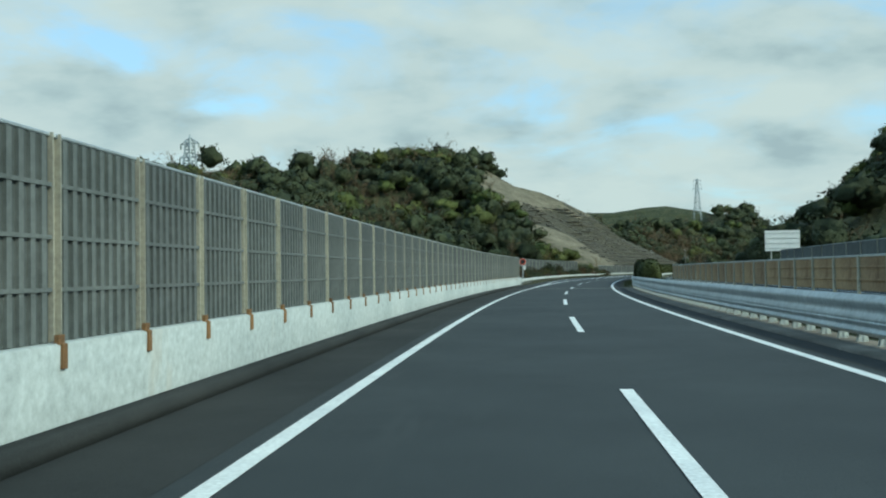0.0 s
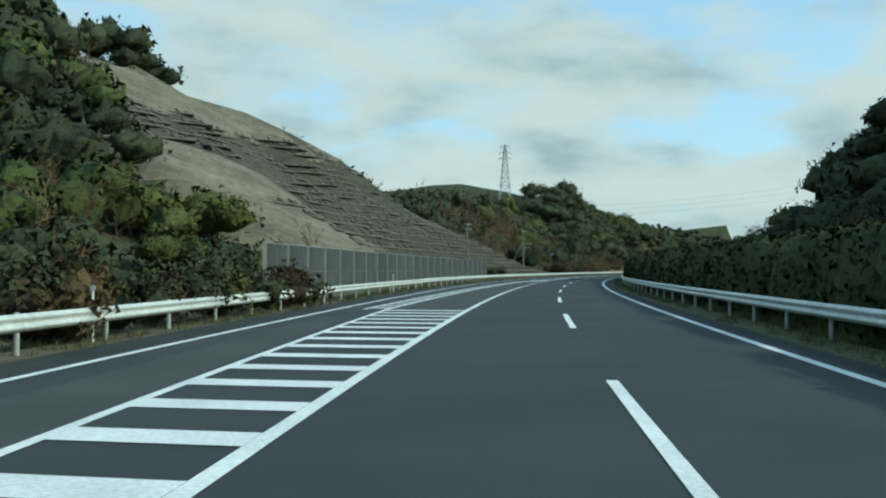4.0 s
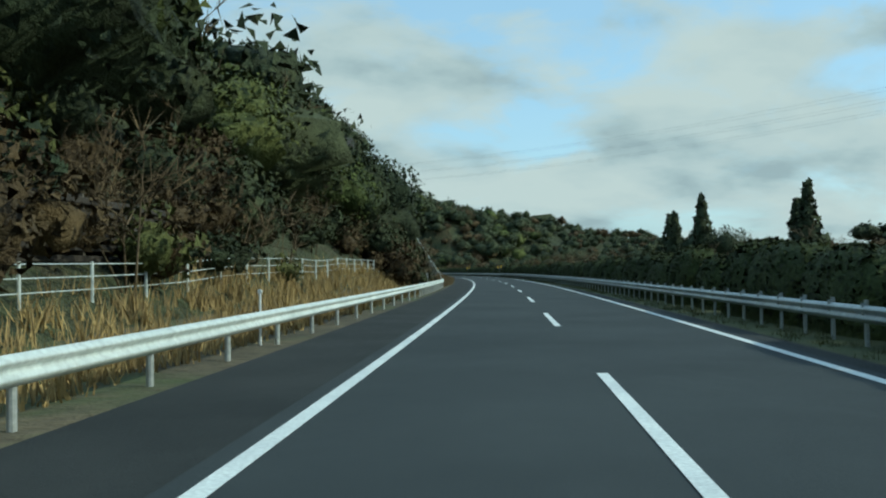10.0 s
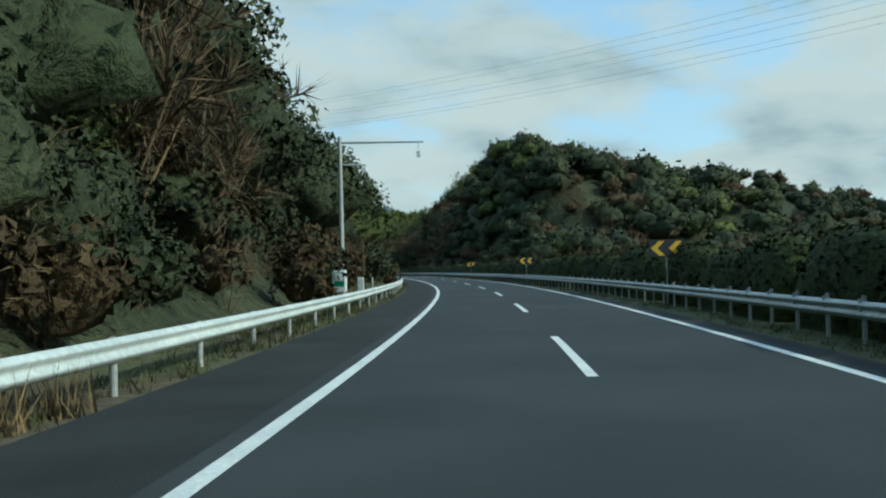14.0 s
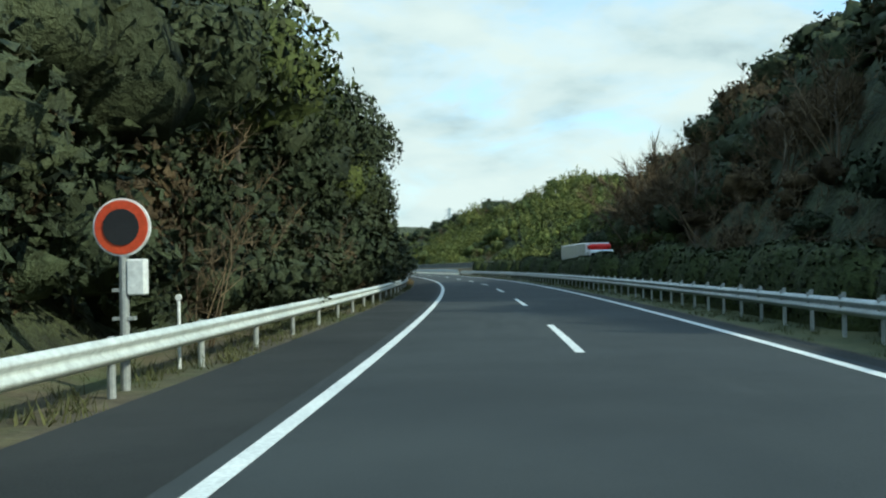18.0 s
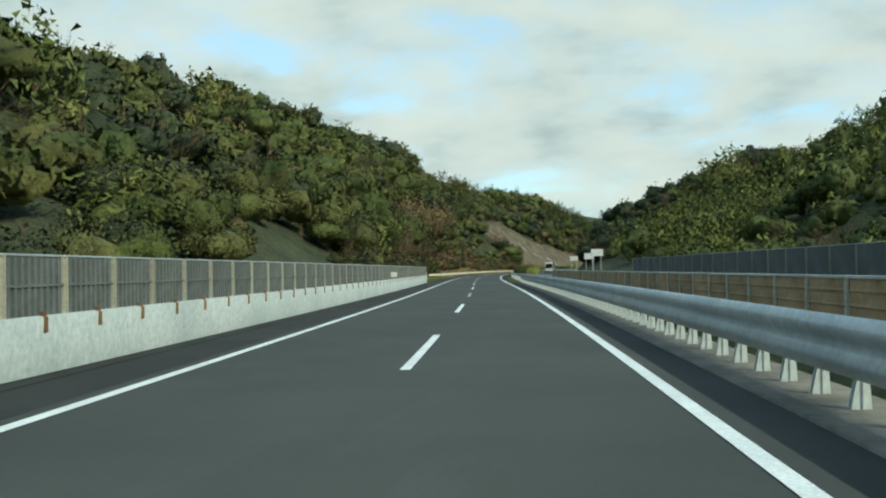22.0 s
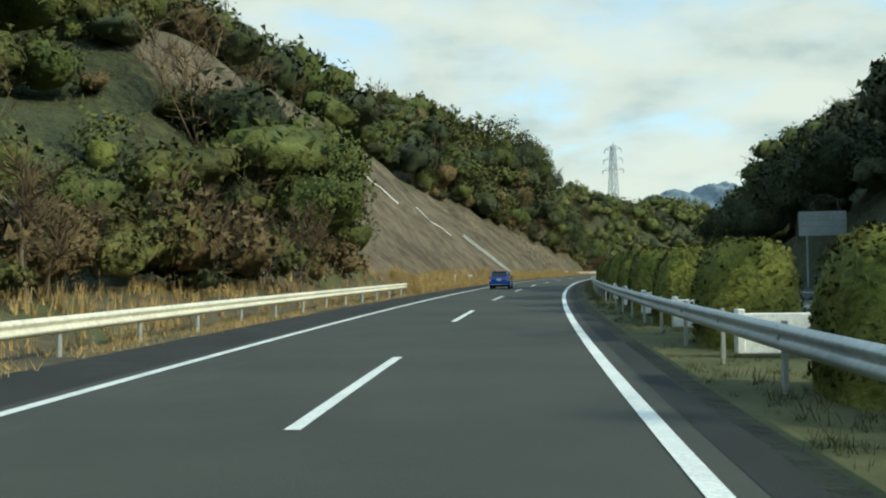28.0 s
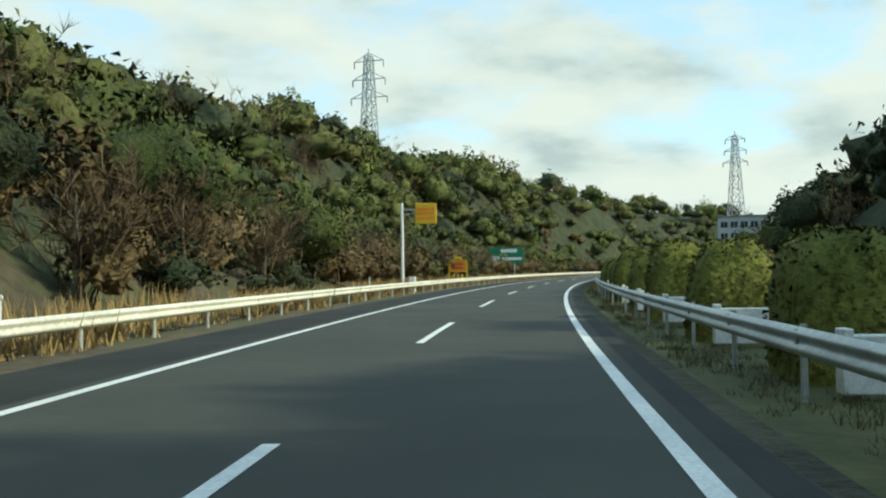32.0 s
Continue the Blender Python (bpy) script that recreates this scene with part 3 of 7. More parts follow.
def far_ridge(x0, y0, turn, span, depth, top, mat, seed):
    """A distant wooded range as a real hill with an uneven crest."""
    rng = np.random.default_rng(seed)
    nx, ny = 240, 44
    x, y = np.meshgrid(np.linspace(-1, 1, nx), np.linspace(-1, 1, ny), indexing="ij")
    ph = rng.uniform(0, 6, 6)
    crest = 0.62 + 0.16 * np.sin(x * 3 + ph[0]) + 0.12 * np.sin(x * 7 + ph[1]) + 0.05 * np.sin(x * 17 + ph[2]) + 0.03 * np.sin(x * 41 + y * 5 + ph[3])
    z = -14 + (top + 14) * crest * np.clip(1 - np.abs(x) ** 4, 0, 1) * (1 - y ** 2) + rng.uniform(-1, 1, x.shape) * 2.6 + 1.6 * np.sin(x * span * 0.11 + ph[4]) * np.sin(y * depth * 0.13 + ph[5])
    a = radians(turn)
    px, py = x * span, y * depth
    v = np.stack([x0 + px * math.cos(a) - py * math.sin(a), y0 + px * math.sin(a) + py * math.cos(a), z], -1).reshape(-1, 3) * U
    i, j = np.meshgrid(np.arange(nx - 1), np.arange(ny - 1), indexing="ij")
    k = (i * ny + j).ravel()
    put("distant_hill", mesh_of("distant_hill", v, np.stack([k, k + 1, k + ny + 1, k + ny], -1), mat, True), label="hazy wooded hill range far off", category="hill", group="distant hills", kind="structure")


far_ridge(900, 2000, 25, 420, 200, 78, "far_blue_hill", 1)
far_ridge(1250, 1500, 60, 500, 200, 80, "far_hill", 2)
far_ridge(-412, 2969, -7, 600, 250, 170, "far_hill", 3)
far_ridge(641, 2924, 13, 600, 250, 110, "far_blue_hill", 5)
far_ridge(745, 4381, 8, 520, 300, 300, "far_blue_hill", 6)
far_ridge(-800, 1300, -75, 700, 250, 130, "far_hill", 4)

# ---- carriageways ----
EDGE_S = [-240, 95, 104, 130, 190, 330, 353, 411, 450, 515, 545, 3200]
EDGE_D = [-5.75, -5.75, -5.9, -6.7, -9.2, -11.2, -11.2, -9.7, -8.6, -6.2, -6.0, -5.9]
RAIL_S, RAIL_D = [100, 124, 134, 182, 191, 330, 353, 411, 450, 515, 545, 1192, 1208, 1374, 3200], [-5.9, -7.1, -7.6, -9.4, -10.1, -12.2, -12.2, -10.4, -9.3, -6.9, -6.6, -6.5, -5.9, -6.3, -7.0]
OUT_S, OUT_D = [84, 100, 116, 130, 142, 174, 189, 211, 300, 330, 374, 395, 420, 455, 471, 498, 519, 535], [-3.6, -3.7, -4.2, -5.05, -5.6, -7.0, -7.65, -8.2, -9.2, -9.5, -9.5, -8.4, -7.5, -6.9, -6.5, -5.1, -4.5, -3.65]


def strip(name, d0, d1, s0, s1, z, mat, parent=None, step=4.0, label="", category="", kind=""):
    """A flat strip between two offsets, which may be functions of the station."""
    ss = np.linspace(s0, s1, max(2, int((s1 - s0) / step) + 1))
    f = [e(ss) if callable(e) else np.full(len(ss), float(e)) for e in (d0, d1)]
    v = np.stack([lay(ss, f[0], z), lay(ss, f[1], z)], 1).reshape(-1, 3)
    i = np.arange(len(ss) - 1) * 2
    return put(name, mesh_of(name, v, np.stack([i, i + 1, i + 3, i + 2], -1), mat), parent, label=label, category=category, kind=kind)


edge = lambda s: np.interp(s, EDGE_S, EDGE_D)
outer = lambda s: np.interp(s, OUT_S, OUT_D)
rail_d = lambda s: np.interp(s, RAIL_S, RAIL_D)
shoulder_edge = lambda s: np.where((s < 86) | ((s > 1206) & (s < 1377)), 4.75, 4.34 + 0.05 * wavy(s * 9, s * 5, 2.0))
road = strip("road", edge, shoulder_edge, -240, 1206.6, 0.0, "asphalt", label="dark blue-grey asphalt motorway with two lanes", category="road", kind="structure")
# the sunny stretch takes the lighter asphalt colour
strip("road", edge, shoulder_edge, 1206.6, 2900, 0.0, "asphalt_pale", label="paler grey asphalt motorway with two lanes, sunshine in its colour", category="road", kind="structure")
strip("road_shoulder", edge, lambda s: np.minimum(-3.95, outer(s) - 0.3), -240, 2900, 0.004, "asphalt_shoulder", road)
strip("road_shoulder", 3.95, shoulder_edge, -240, 2900, 0.004, "asphalt_shoulder", road, 2.0)
strip("opposite_road", 9.3, 20.2, -240, 2900, 0.0, "asphalt", label="dark grey asphalt of the opposite carriageway", category="road", kind="structure")
PAINT = 0.010
marks = base("lane_marking", label="white painted lines on the dark asphalt", category="road marking", kind="structure")
strip("edge_line", -3.70, -3.50, -240, 2900, PAINT, "road_paint", marks)
strip("edge_line", 3.50, 3.70, -240, 2900, PAINT, "road_paint", marks)
strip("edge_line", 10.2, 10.4, -240, 2900, PAINT, "road_paint", marks, 8)
strip("edge_line", 17.6, 17.8, -240, 2900, PAINT, "road_paint", marks, 8)
strip("slip_line", lambda s: outer(s) - 0.09, lambda s: outer(s) + 0.09, 84, 535, PAINT + 0.004, "road_paint", marks, 3)
for n in range(-6, 128):
    s0 = DASH_START + 20 * n
    strip("dash", -0.085, 0.085, s0, s0 + 8, PAINT, "worn_paint" if n == 66 else "road_paint", marks, 2.1)
    if 0 <= n < 110:
        strip("dash", 13.9, 14.07, s0, s0 + 8, PAINT, "road_paint", marks, 4.1)

# ---- plants: shared shapes ----
RNG = np.random.default_rng(7)


def ico(sub):
    bm = bmesh.new()
    bmesh.ops.create_icosphere(bm, subdivisions=sub, radius=1.0)
    v = np.array([p.co[:] for p in bm.verts])
    f = np.array([[q.index for q in p.verts] for p in bm.faces])
    bm.free()
    return v, f


ICO1, ICO2 = ico(1), ico(2)


def unit(v):
    return v / (np.linalg.norm(v, axis=-1, keepdims=True) + 1e-9)


def leaf_cards(pos, size, rng, flat=0.0, tall=1.0, out=None):
    """Small pointed leaf clumps at the points pos, turned at random. out: the way each clump faces, as the foliage round it does."""
    n = len(pos)
    a = rng.normal(size=(n, 3))
    a[:, 2] *= 1 - flat
    a = unit(a)
    b = unit(np.cross(a, rng.normal(size=(n, 3))))
    if out is not None:      # leaves lie roughly like shingles on their clump
        lean = unit(unit(out) + rng.normal(size=(n, 3)) * 0.95)
        a = unit(a - lean * (a * lean).sum(1, keepdims=True))
        b = np.cross(lean, a)
    w = (size * rng.uniform(0.6, 1.5, n))[:, None]
    c = np.stack([pos - a * w * 0.55 - b * w * 0.42 * tall, pos - a * w * 0.35 + b * w * 0.5 * tall, pos + a * w * 0.7], 1)
    if out is None:
        out = np.cross(c[:, 1] - c[:, 0], c[:, 2] - c[:, 0])
    else:
        out = unit(out + rng.normal(size=(n, 3)) * 0.32)
        away = (np.cross(c[:, 1] - c[:, 0], c[:, 2] - c[:, 0]) * out).sum(1) < 0
        c[away] = c[away][:, ::-1]
    return c.reshape(-1, 3), np.arange(n * 3).reshape(-1, 3), np.repeat(unit(out), 3, axis=0)


def join(parts):
    vs, fs, ns, o = [], [], [], 0
    for v, f, n in parts:
        vs.append(v)
        fs.append(f + o)
        ns.append(n)
        o += len(v)
    return np.concatenate(vs), np.concatenate(fs), np.concatenate(ns)


def crown_round(seed, leaves, core=ICO2, size=0.20, fill=0.9, count=16, rough=0.06):
    """A lumpy broadleaf crown, radius about 1, standing on z=0: clumps of leaves round a close inner body."""
    rng = np.random.default_rng(seed)
    lobes = rng.normal(size=(count, 3))
    lobes[:, 2] = np.abs(lobes[:, 2]) * 0.9
    lobes = unit(lobes) * rng.uniform(0.42, 0.74, (count, 1))
    rad = rng.uniform(0.22, 0.44, count)
    v = unit(core[0])
    along = v @ lobes.T
    away = np.sqrt(np.maximum((lobes ** 2).sum(1)[None] - along ** 2, 0))
    hit = np.where((along > 0) & (away < rad), along + np.sqrt(np.maximum(rad ** 2 - away ** 2, 0)), 0.40)
    which = np.argmax(hit, axis=1)
    inner = v * (np.max(hit, axis=1) * fill * rng.uniform(1 - 1.4 * rough, 1 + rough, len(v)))[:, None]
    facing = unit(unit(inner - lobes[which]) + v * 0.6 + rng.normal(size=v.shape) * 0.22)
    k = rng.integers(0, count, leaves)
    dirs = unit(rng.normal(size=(leaves, 3)) + lobes[k] * 1.2)
    pos = lobes[k] + dirs * (rad[k] * rng.uniform(0.72, 1.12, leaves))[:, None]
    out = join([(inner, core[1], facing), leaf_cards(pos, size, rng, out=dirs + unit(pos) * 0.4)])
    return out[0] * [1, 1, 0.95] + [0, 0, 0.72], out[1], out[2]


def crown_plume(seed, leaves, size=0.24):
    """A bamboo clump: leaning plumes with drooping leaf sprays."""
    rng = np.random.default_rng(seed)
    parts = []
    for _ in range(7):
        top = np.array([rng.uniform(-0.75, 0.75), rng.uniform(-0.75, 0.75), rng.uniform(1.3, 2.1)])
        foot = np.array([top[0] * 0.3, top[1] * 0.3, 0.0])
        u = rng.uniform(0.25, 1.0, leaves // 7)[:, None]
        line = foot + (top - foot) * u + np.array([top[0], top[1], -0.6]) * (u ** 4) * 0.25
        off = rng.normal(size=(len(u), 3)) * (0.34 * (1.05 - u) + 0.07)
        parts.append(leaf_cards(line + off, size, rng, 0.2, 0.6, unit(off) + [0, 0, 0.5] + unit(line * [1, 1, 0.1]) * 0.4))
    v, f = ICO1
    return join([(v * [0.42, 0.42, 0.5] + [0, 0, 0.6], f, v)] + parts)


def crown_conifer(seed, leaves):
    rng = np.random.default_rng(seed)
    u = rng.uniform(0, 1, leaves) ** 0.8
    a = rng.uniform(0, 6.283, leaves)
    tier = 1 + 0.22 * np.sin(u * 34 + 3 * np.sin(a))
    r = (1 - u) * 0.62 * rng.uniform(0.75, 1.1, leaves) * tier + 0.05
    pos = np.stack([np.cos(a) * r, np.sin(a) * r, 0.35 + u * 2.3 - r * 0.25], -1)
    v, f = ICO1
    inner = np.stack([v[:, 0] * 0.45 * (1 - (v[:, 2] + 1) * 0.42), v[:, 1] * 0.45 * (1 - (v[:, 2] + 1) * 0.42), 1.35 + v[:, 2] * 1.05], -1)
    return join([(inner, f, v), leaf_cards(pos, 0.13, rng, 0.3, out=np.stack([np.cos(a), np.sin(a), np.full(leaves, 0.4)], -1))])


def crown_twigs(seed, count, wide=1.0, slivers=60):
    """A leafless shrub or small tree: thin tapered stems, forks, and a haze of fine twigs."""
    rng = np.random.default_rng(seed)
    vs, fs = [], []

    def rod(p, q, r):
        a = unit(np.cross(q - p, rng.normal(size=3))) * r
        b = unit(np.cross(q - p, a)) * r
        o = 4 * len(vs)
        vs.append(np.array([p + a, p - a * 0.5 + b * 0.87, p - a * 0.5 - b * 0.87, q]))
        fs.extend([[o, o + 1, o + 3], [o + 1, o + 2, o + 3], [o + 2, o, o + 3]])

    starts = []
    for _ in range(count):
        t = np.array([rng.normal() * 0.42 * wide, rng.normal() * 0.42 * wide, rng.uniform(0.9, 1.5)])
        p = np.array([rng.normal() * 0.08, rng.normal() * 0.08, 0.0])
        rod(p, t, 0.017)
        for _ in range(4):
            u = rng.uniform(0.3, 0.95)
            a = p + (t - p) * u
            e = a + np.array([rng.normal() * 0.32, rng.normal() * 0.32, rng.uniform(0.12, 0.5)])
            rod(a, e, 0.008)
            starts.append((a, e))
    body = np.concatenate(vs)
    pick = rng.integers(0, len(starts), slivers * count)
    at, end = np.array([q[0] for q in starts])[pick], np.array([q[1] for q in starts])[pick]
    p = at + (end - at) * rng.uniform(0.15, 1.0, (len(pick), 1))
    way = unit(end - at) * 0.6 + rng.normal(size=p.shape) * 0.55 + [0, 0, 0.35]
    q = p + unit(way) * rng.uniform(0.12, 0.36, (len(p), 1))
    side = unit(np.cross(q - p, rng.normal(size=p.shape))) * rng.uniform(0.004, 0.010, (len(p), 1))
    thin = np.stack([p - side, p + side, q], 1).reshape(-1, 3)
    v = np.concatenate([body, thin])
    f = np.concatenate([np.array(fs), len(body) + np.arange(len(thin)).reshape(-1, 3)])
    return v, f, unit(v * [1, 1, 0.5] + [0, 0, 0.4] + rng.normal(size=v.shape) * 0.3)


SHAPES = {
    "round": [crown_round(s, 165, ICO2, 0.150, 0.82, 22, 0.14) for s in (1, 2, 3, 4, 5)],
    "near": [crown_round(s, 330, ICO2, 0.105, 0.80, 22, 0.12) for s in (11, 12, 13)],
    "front": [crown_round(s, 900, ICO2, 0.062, 0.81, 24, 0.12) for s in (14, 15, 16)],
    "plume": [crown_plume(s, 182, 0.185) for s in (21, 22, 23)],
    "plume_near": [crown_plume(s, 330, 0.135) for s in (24, 25)],
    "conifer": [crown_conifer(s, 380) for s in (31, 32)],
    "twigs": [crown_twigs(s, 3, 1.0, 55) for s in (41, 42, 43, 44)],
}
CORED = {"conifer": 20}


def scatter(name, shape, mat, pts, sizes, seed, label, category="trees", stretch=(0.85, 1.25)):
    """Many plants of one shape joined into one object: what nobody could count."""
    if not len(pts):
        return None
    rng = np.random.default_rng(seed)
    protos = SHAPES[shape]
    pick = rng.integers(0, len(protos), len(pts))
    vs, fs, ns, dark, o = [], [], [], [], 0
    core = CORED.get(shape, 0)
    for k, (pv, pf, pn) in enumerate(protos):
        sel = np.where(pick == k)[0]
        if not len(sel):
            continue
        a = rng.uniform(0, 6.283, len(sel))
        sz = sizes[sel]
        st = rng.uniform(*stretch, len(sel))
        c, sn = np.cos(a)[:, None], np.sin(a)[:, None]
        x = (pv[None, :, 0] * c - pv[None, :, 1] * sn) * sz[:, None]
        y = (pv[None, :, 0] * sn + pv[None, :, 1] * c) * sz[:, None]
        z = pv[None, :, 2] * (sz * st)[:, None]
        v = np.stack([x, y, z], -1) * U + pts[sel][:, None, :]
        vs.append(v.reshape(-1, 3))
        ns.append(np.stack([pn[None, :, 0] * c - pn[None, :, 1] * sn, pn[None, :, 0] * sn + pn[None, :, 1] * c, np.broadcast_to(pn[None, :, 2], x.shape)], -1).reshape(-1, 3))
        fs.append((pf[None] + (np.arange(len(sel)) * len(pv))[:, None, None] + o).reshape(-1, 3))
        dark.append(np.tile((np.arange(len(pf)) < core).astype(np.int32), len(sel)))
        o += len(sel) * len(pv)
    return put(name, mesh_of(name, np.concatenate(vs), np.concatenate(fs), [mat, "hedge_core"], index=np.concatenate(dark), smooth=True, normals=None if shape in ("twigs", "reed", "sod") else np.concatenate(ns)), label=label, category=category, kind="stuff")


def seen(s, x, side, reach):
    """True where a crown of this reach rises clear of the land between it and the road before it."""
    top = height(s, side * x) + reach
    ok = np.zeros(len(s), bool)
    for back in (15, 60, 130, 240, 380):
        clear = np.ones(len(s), bool)
        for u in (0.25, 0.45, 0.62, 0.75, 0.86, 0.94):
            clear &= height(s - back * (1 - u), side * x * u) < 1.6 + (top - 1.6) * u + 1.5
        ok |= clear
    return ok


def sow(side, s0, s1, x0, x1, spacing, seed, keep=None, grow=0.0):
    """Points spread over a stretch of hillside; spacing widens outward by grow."""
    rng = np.random.default_rng(seed)
    n = int((s1 - s0) * (x1 - x0) / spacing ** 2)
    s, x = rng.uniform(s0, s1, n), rng.uniform(x0, x1, n)
    ok = ~bare(s, side * x)
    if keep is not None:
        ok &= keep(s, x)
    s, x = s[ok], x[ok]
    z = height(s, side * x)
    return s, x, lay(s, side * x, z - 0.3), z


def woods(side, s0, s1, foot, mix, seed, far=130, near_space=4.2, far_space=7.5, low=-3.5, big=1.0, every=1.0, fine=False, cull=True):
    """Clothe a hillside. mix: (shape, material, share, size) of each kind."""
    bands = [(foot, max(15, foot + 3.5) if foot < 24 else foot, near_space, 0.58), (max(15, foot + 3.5) if foot < 24 else foot, 30, near_space * 1.12, 0.68), (30, 60, (near_space + far_space) / 2, 0.85), (60, far, far_space, 1.1)]
    for b, (x0, x1, space, grow) in enumerate(bands):
        if x1 <= x0:
            continue
        s, x, p, z = sow(side, s0, s1, x0, x1, space, seed * 10 + b)
        ok = (z > low) & (seen(s, x, side, 7.5) if cull else True)
        s, x, p = s[ok], x[ok], p[ok]
        rng = np.random.default_rng(seed * 10 + b + 500)
        patch = (wavy(s * 1.3, x * 1.7, seed) + 1) / 2 + rng.normal(size=len(s)) * 0.16
        order = np.argsort(np.argsort(patch)) / max(len(patch), 1)
        lo = 0.0
        total = sum(m[2] for m in mix)
        for i, (shape, mat, share, size) in enumerate(mix):
            hi = lo + share / total
            sel = (order >= lo) & (order < hi + 1e-9)
            lo = hi
            if b < 2 and shape in ("round", "plume"):
                shape = {"round": "front" if b == 0 or fine else "near", "plume": "plume_near"}[shape]
            sizes = size * grow * every * (big if b < 2 else 1.0) * rng.uniform(0.7, 1.35, sel.sum())
            scatter("hillside_" + ("brush" if shape == "twigs" else "wood"), shape, mat, p[sel], sizes, seed * 31 + b * 7 + i,
                    "leafless brown brush covering a slope" if shape == "twigs" else ("bright green bamboo grove on a hillside" if "plume" in shape else "dense evergreen wood covering a hillside"),
                    "brush" if shape == "twigs" else "trees")


DARK = [("round", "leaf_dark", 5, 4.3), ("twigs", "twig_brown", 2, 4.6), ("round", "leaf_mid", 1.5, 4.0)]
BROWN = [("twigs", "twig_brown", 5, 4.8), ("round", "leaf_dark", 3, 4.0), ("round", "leaf_olive", 0.8, 3.2)]
GREEN = [("twigs", "twig_brown", 2.2, 4.2), ("round", "leaf_tan", 0.6, 3.0), ("round", "leaf_mid", 4, 4.4), ("round", "leaf_olive", 3, 4.2), ("plume", "leaf_bamboo", 2, 4.0), ("round", "leaf_dark", 2, 4.2), ("twigs", "twig_brown", 1, 4.5)]
BRUSHY = [("twigs", "twig_brown", 4, 2.6), ("round", "leaf_rust", 2, 2.4), ("round", "leaf_dark", 2.5, 3.0)]
MIXED = [("twigs", "twig_brown", 1.5, 4.4), ("round", "leaf_rust", 1.3, 3.8), ("round", "leaf_dark", 5, 4.6), ("round", "leaf_mid", 1.2, 4.2)]
RIDGE = [("plume", "leaf_olive", 3, 4.0), ("round", "leaf_tan", 0.7, 3.2), ("round", "leaf_mid", 2, 4.2), ("round", "leaf_dark", 2, 4.2), ("twigs", "twig_brown", 2, 4.4)]
BAMBOO = [("plume", "leaf_bamboo", 6, 4.2), ("round", "leaf_mid", 2, 4.2), ("twigs", "twig_brown", 1, 4.5)]
woods(-1, 96, 322, 16, DARK, 1, far=170, every=0.85, near_space=3.7, far_space=5.6)
woods(-1, 300, 450, 16, DARK, 2, far=150, near_space=5, far_space=6, every=1.1)
woods(-1, 440, 570, 13, BROWN, 3, far=110, every=1.2)
woods(-1, 560, 634, 13.6, DARK, 4, far=90, near_space=3.6, big=1.4, every=1.1)
woods(-1, 632, 660, 10, DARK, 23, far=90, near_space=3.8, big=1.5, every=1.1)
woods(-1, 650, 815, 9, DARK, 5, far=70, big=0.72, near_space=2.9)
woods(-1, 800, 945, 10.5, DARK, 6, far=80, near_space=4.0, big=1.35)
woods(-1, 935, 1030, 10.5, [("round", "leaf_dark", 4, 3.7), ("round", "leaf_rust", 1.6, 3.0), ("twigs", "twig_brown", 1.3, 3.2), ("round", "leaf_mid", 1, 3.2)], 19, far=80, near_space=3.4, big=0.75, every=0.9, fine=True)
woods(-1, 1025, 1115, 10.5, DARK, 20, far=80, near_space=3.9, big=1.4, fine=True)
woods(-1, 1100, 1205, 11.9, MIXED, 7, far=60, near_space=3.2, big=0.85)
woods(-1, 1200, 1400, 20, GREEN, 8, far=150, every=1.12)
woods(-1, 1385, 1560, 12.5, GREEN, 9, far=130, near_space=3.3, big=1.2)
woods(-1, 1560, 1705, 13.5, GREEN, 10, far=110, near_space=3.5, far_space=6, every=0.78)
woods(-1, 1690, 1905, 11, RIDGE, 11, far=85, big=1.25, every=1.15, near_space=3.4)
woods(-1, 1880, 2250, 13, GREEN, 12, far=95, near_space=3.8, far_space=5.2, every=1.08)
woods(1, 120, 450, 23.5, DARK, 13, far=90)
woods(1, 440, 990, 30, BRUSHY, 14, far=80, near_space=4.8, far_space=5.2, every=0.85)
woods(1, 985, 1205, 24, MIXED, 15, far=100, every=1.05, near_space=3.3, far_space=5.0)
woods(1, 1200, 1580, 40, BAMBOO, 16, far=165, far_space=6.4, every=0.85, cull=False)
woods(1, 1560, 2000, 23.5, DARK, 17, far=95, big=1.2)
woods(1, 2000, 2300, 26, GREEN, 18, far=100)
woods(1, 2300, 2850, 26, DARK, 21, far=110, near_space=7, far_space=9)
woods(-1, 2250, 2700, 16, GREEN, 22, far=95, near_space=7, far_space=9)


# the back of the hill beyond the opposite carriageway
s_, x_, p_, z_ = sow(1, 960, 1300, 98, 260, 8.0, 990)
ok_ = seen(s_, x_, 1, 11.0)
for k_, (m_, size_) in enumerate((("leaf_dark", 3.6), ("leaf_dark", 3.3), ("leaf_rust", 3.0))):
    sel_ = ok_ & (np.arange(len(s_)) % 3 == k_)
    scatter("hillside_wood", "round", m_, p_[sel_], size_ * np.random.default_rng(k_).uniform(0.8, 1.25, sel_.sum()), 991 + k_, "dense evergreen wood covering a hillside")


def thicket(side, s0, s1, x0, x1, space, mix, seed):
    """Low growth at the foot of a slope."""
    s, x, p, z = sow(side, s0, s1, x0, x1, space, seed)
    rng = np.random.default_rng(seed + 1)
    kind = rng.uniform(0, 1, len(s))
    lo = 0.0
    for i, (shape, mat, share, size) in enumerate(mix):
        sel = (kind >= lo) & (kind < lo + share)
        lo += share
        scatter("undergrowth", shape, mat, p[sel], size * rng.uniform(0.6, 1.4, sel.sum()), seed + i, "tangled low bushes at the foot of a slope", "bushes")


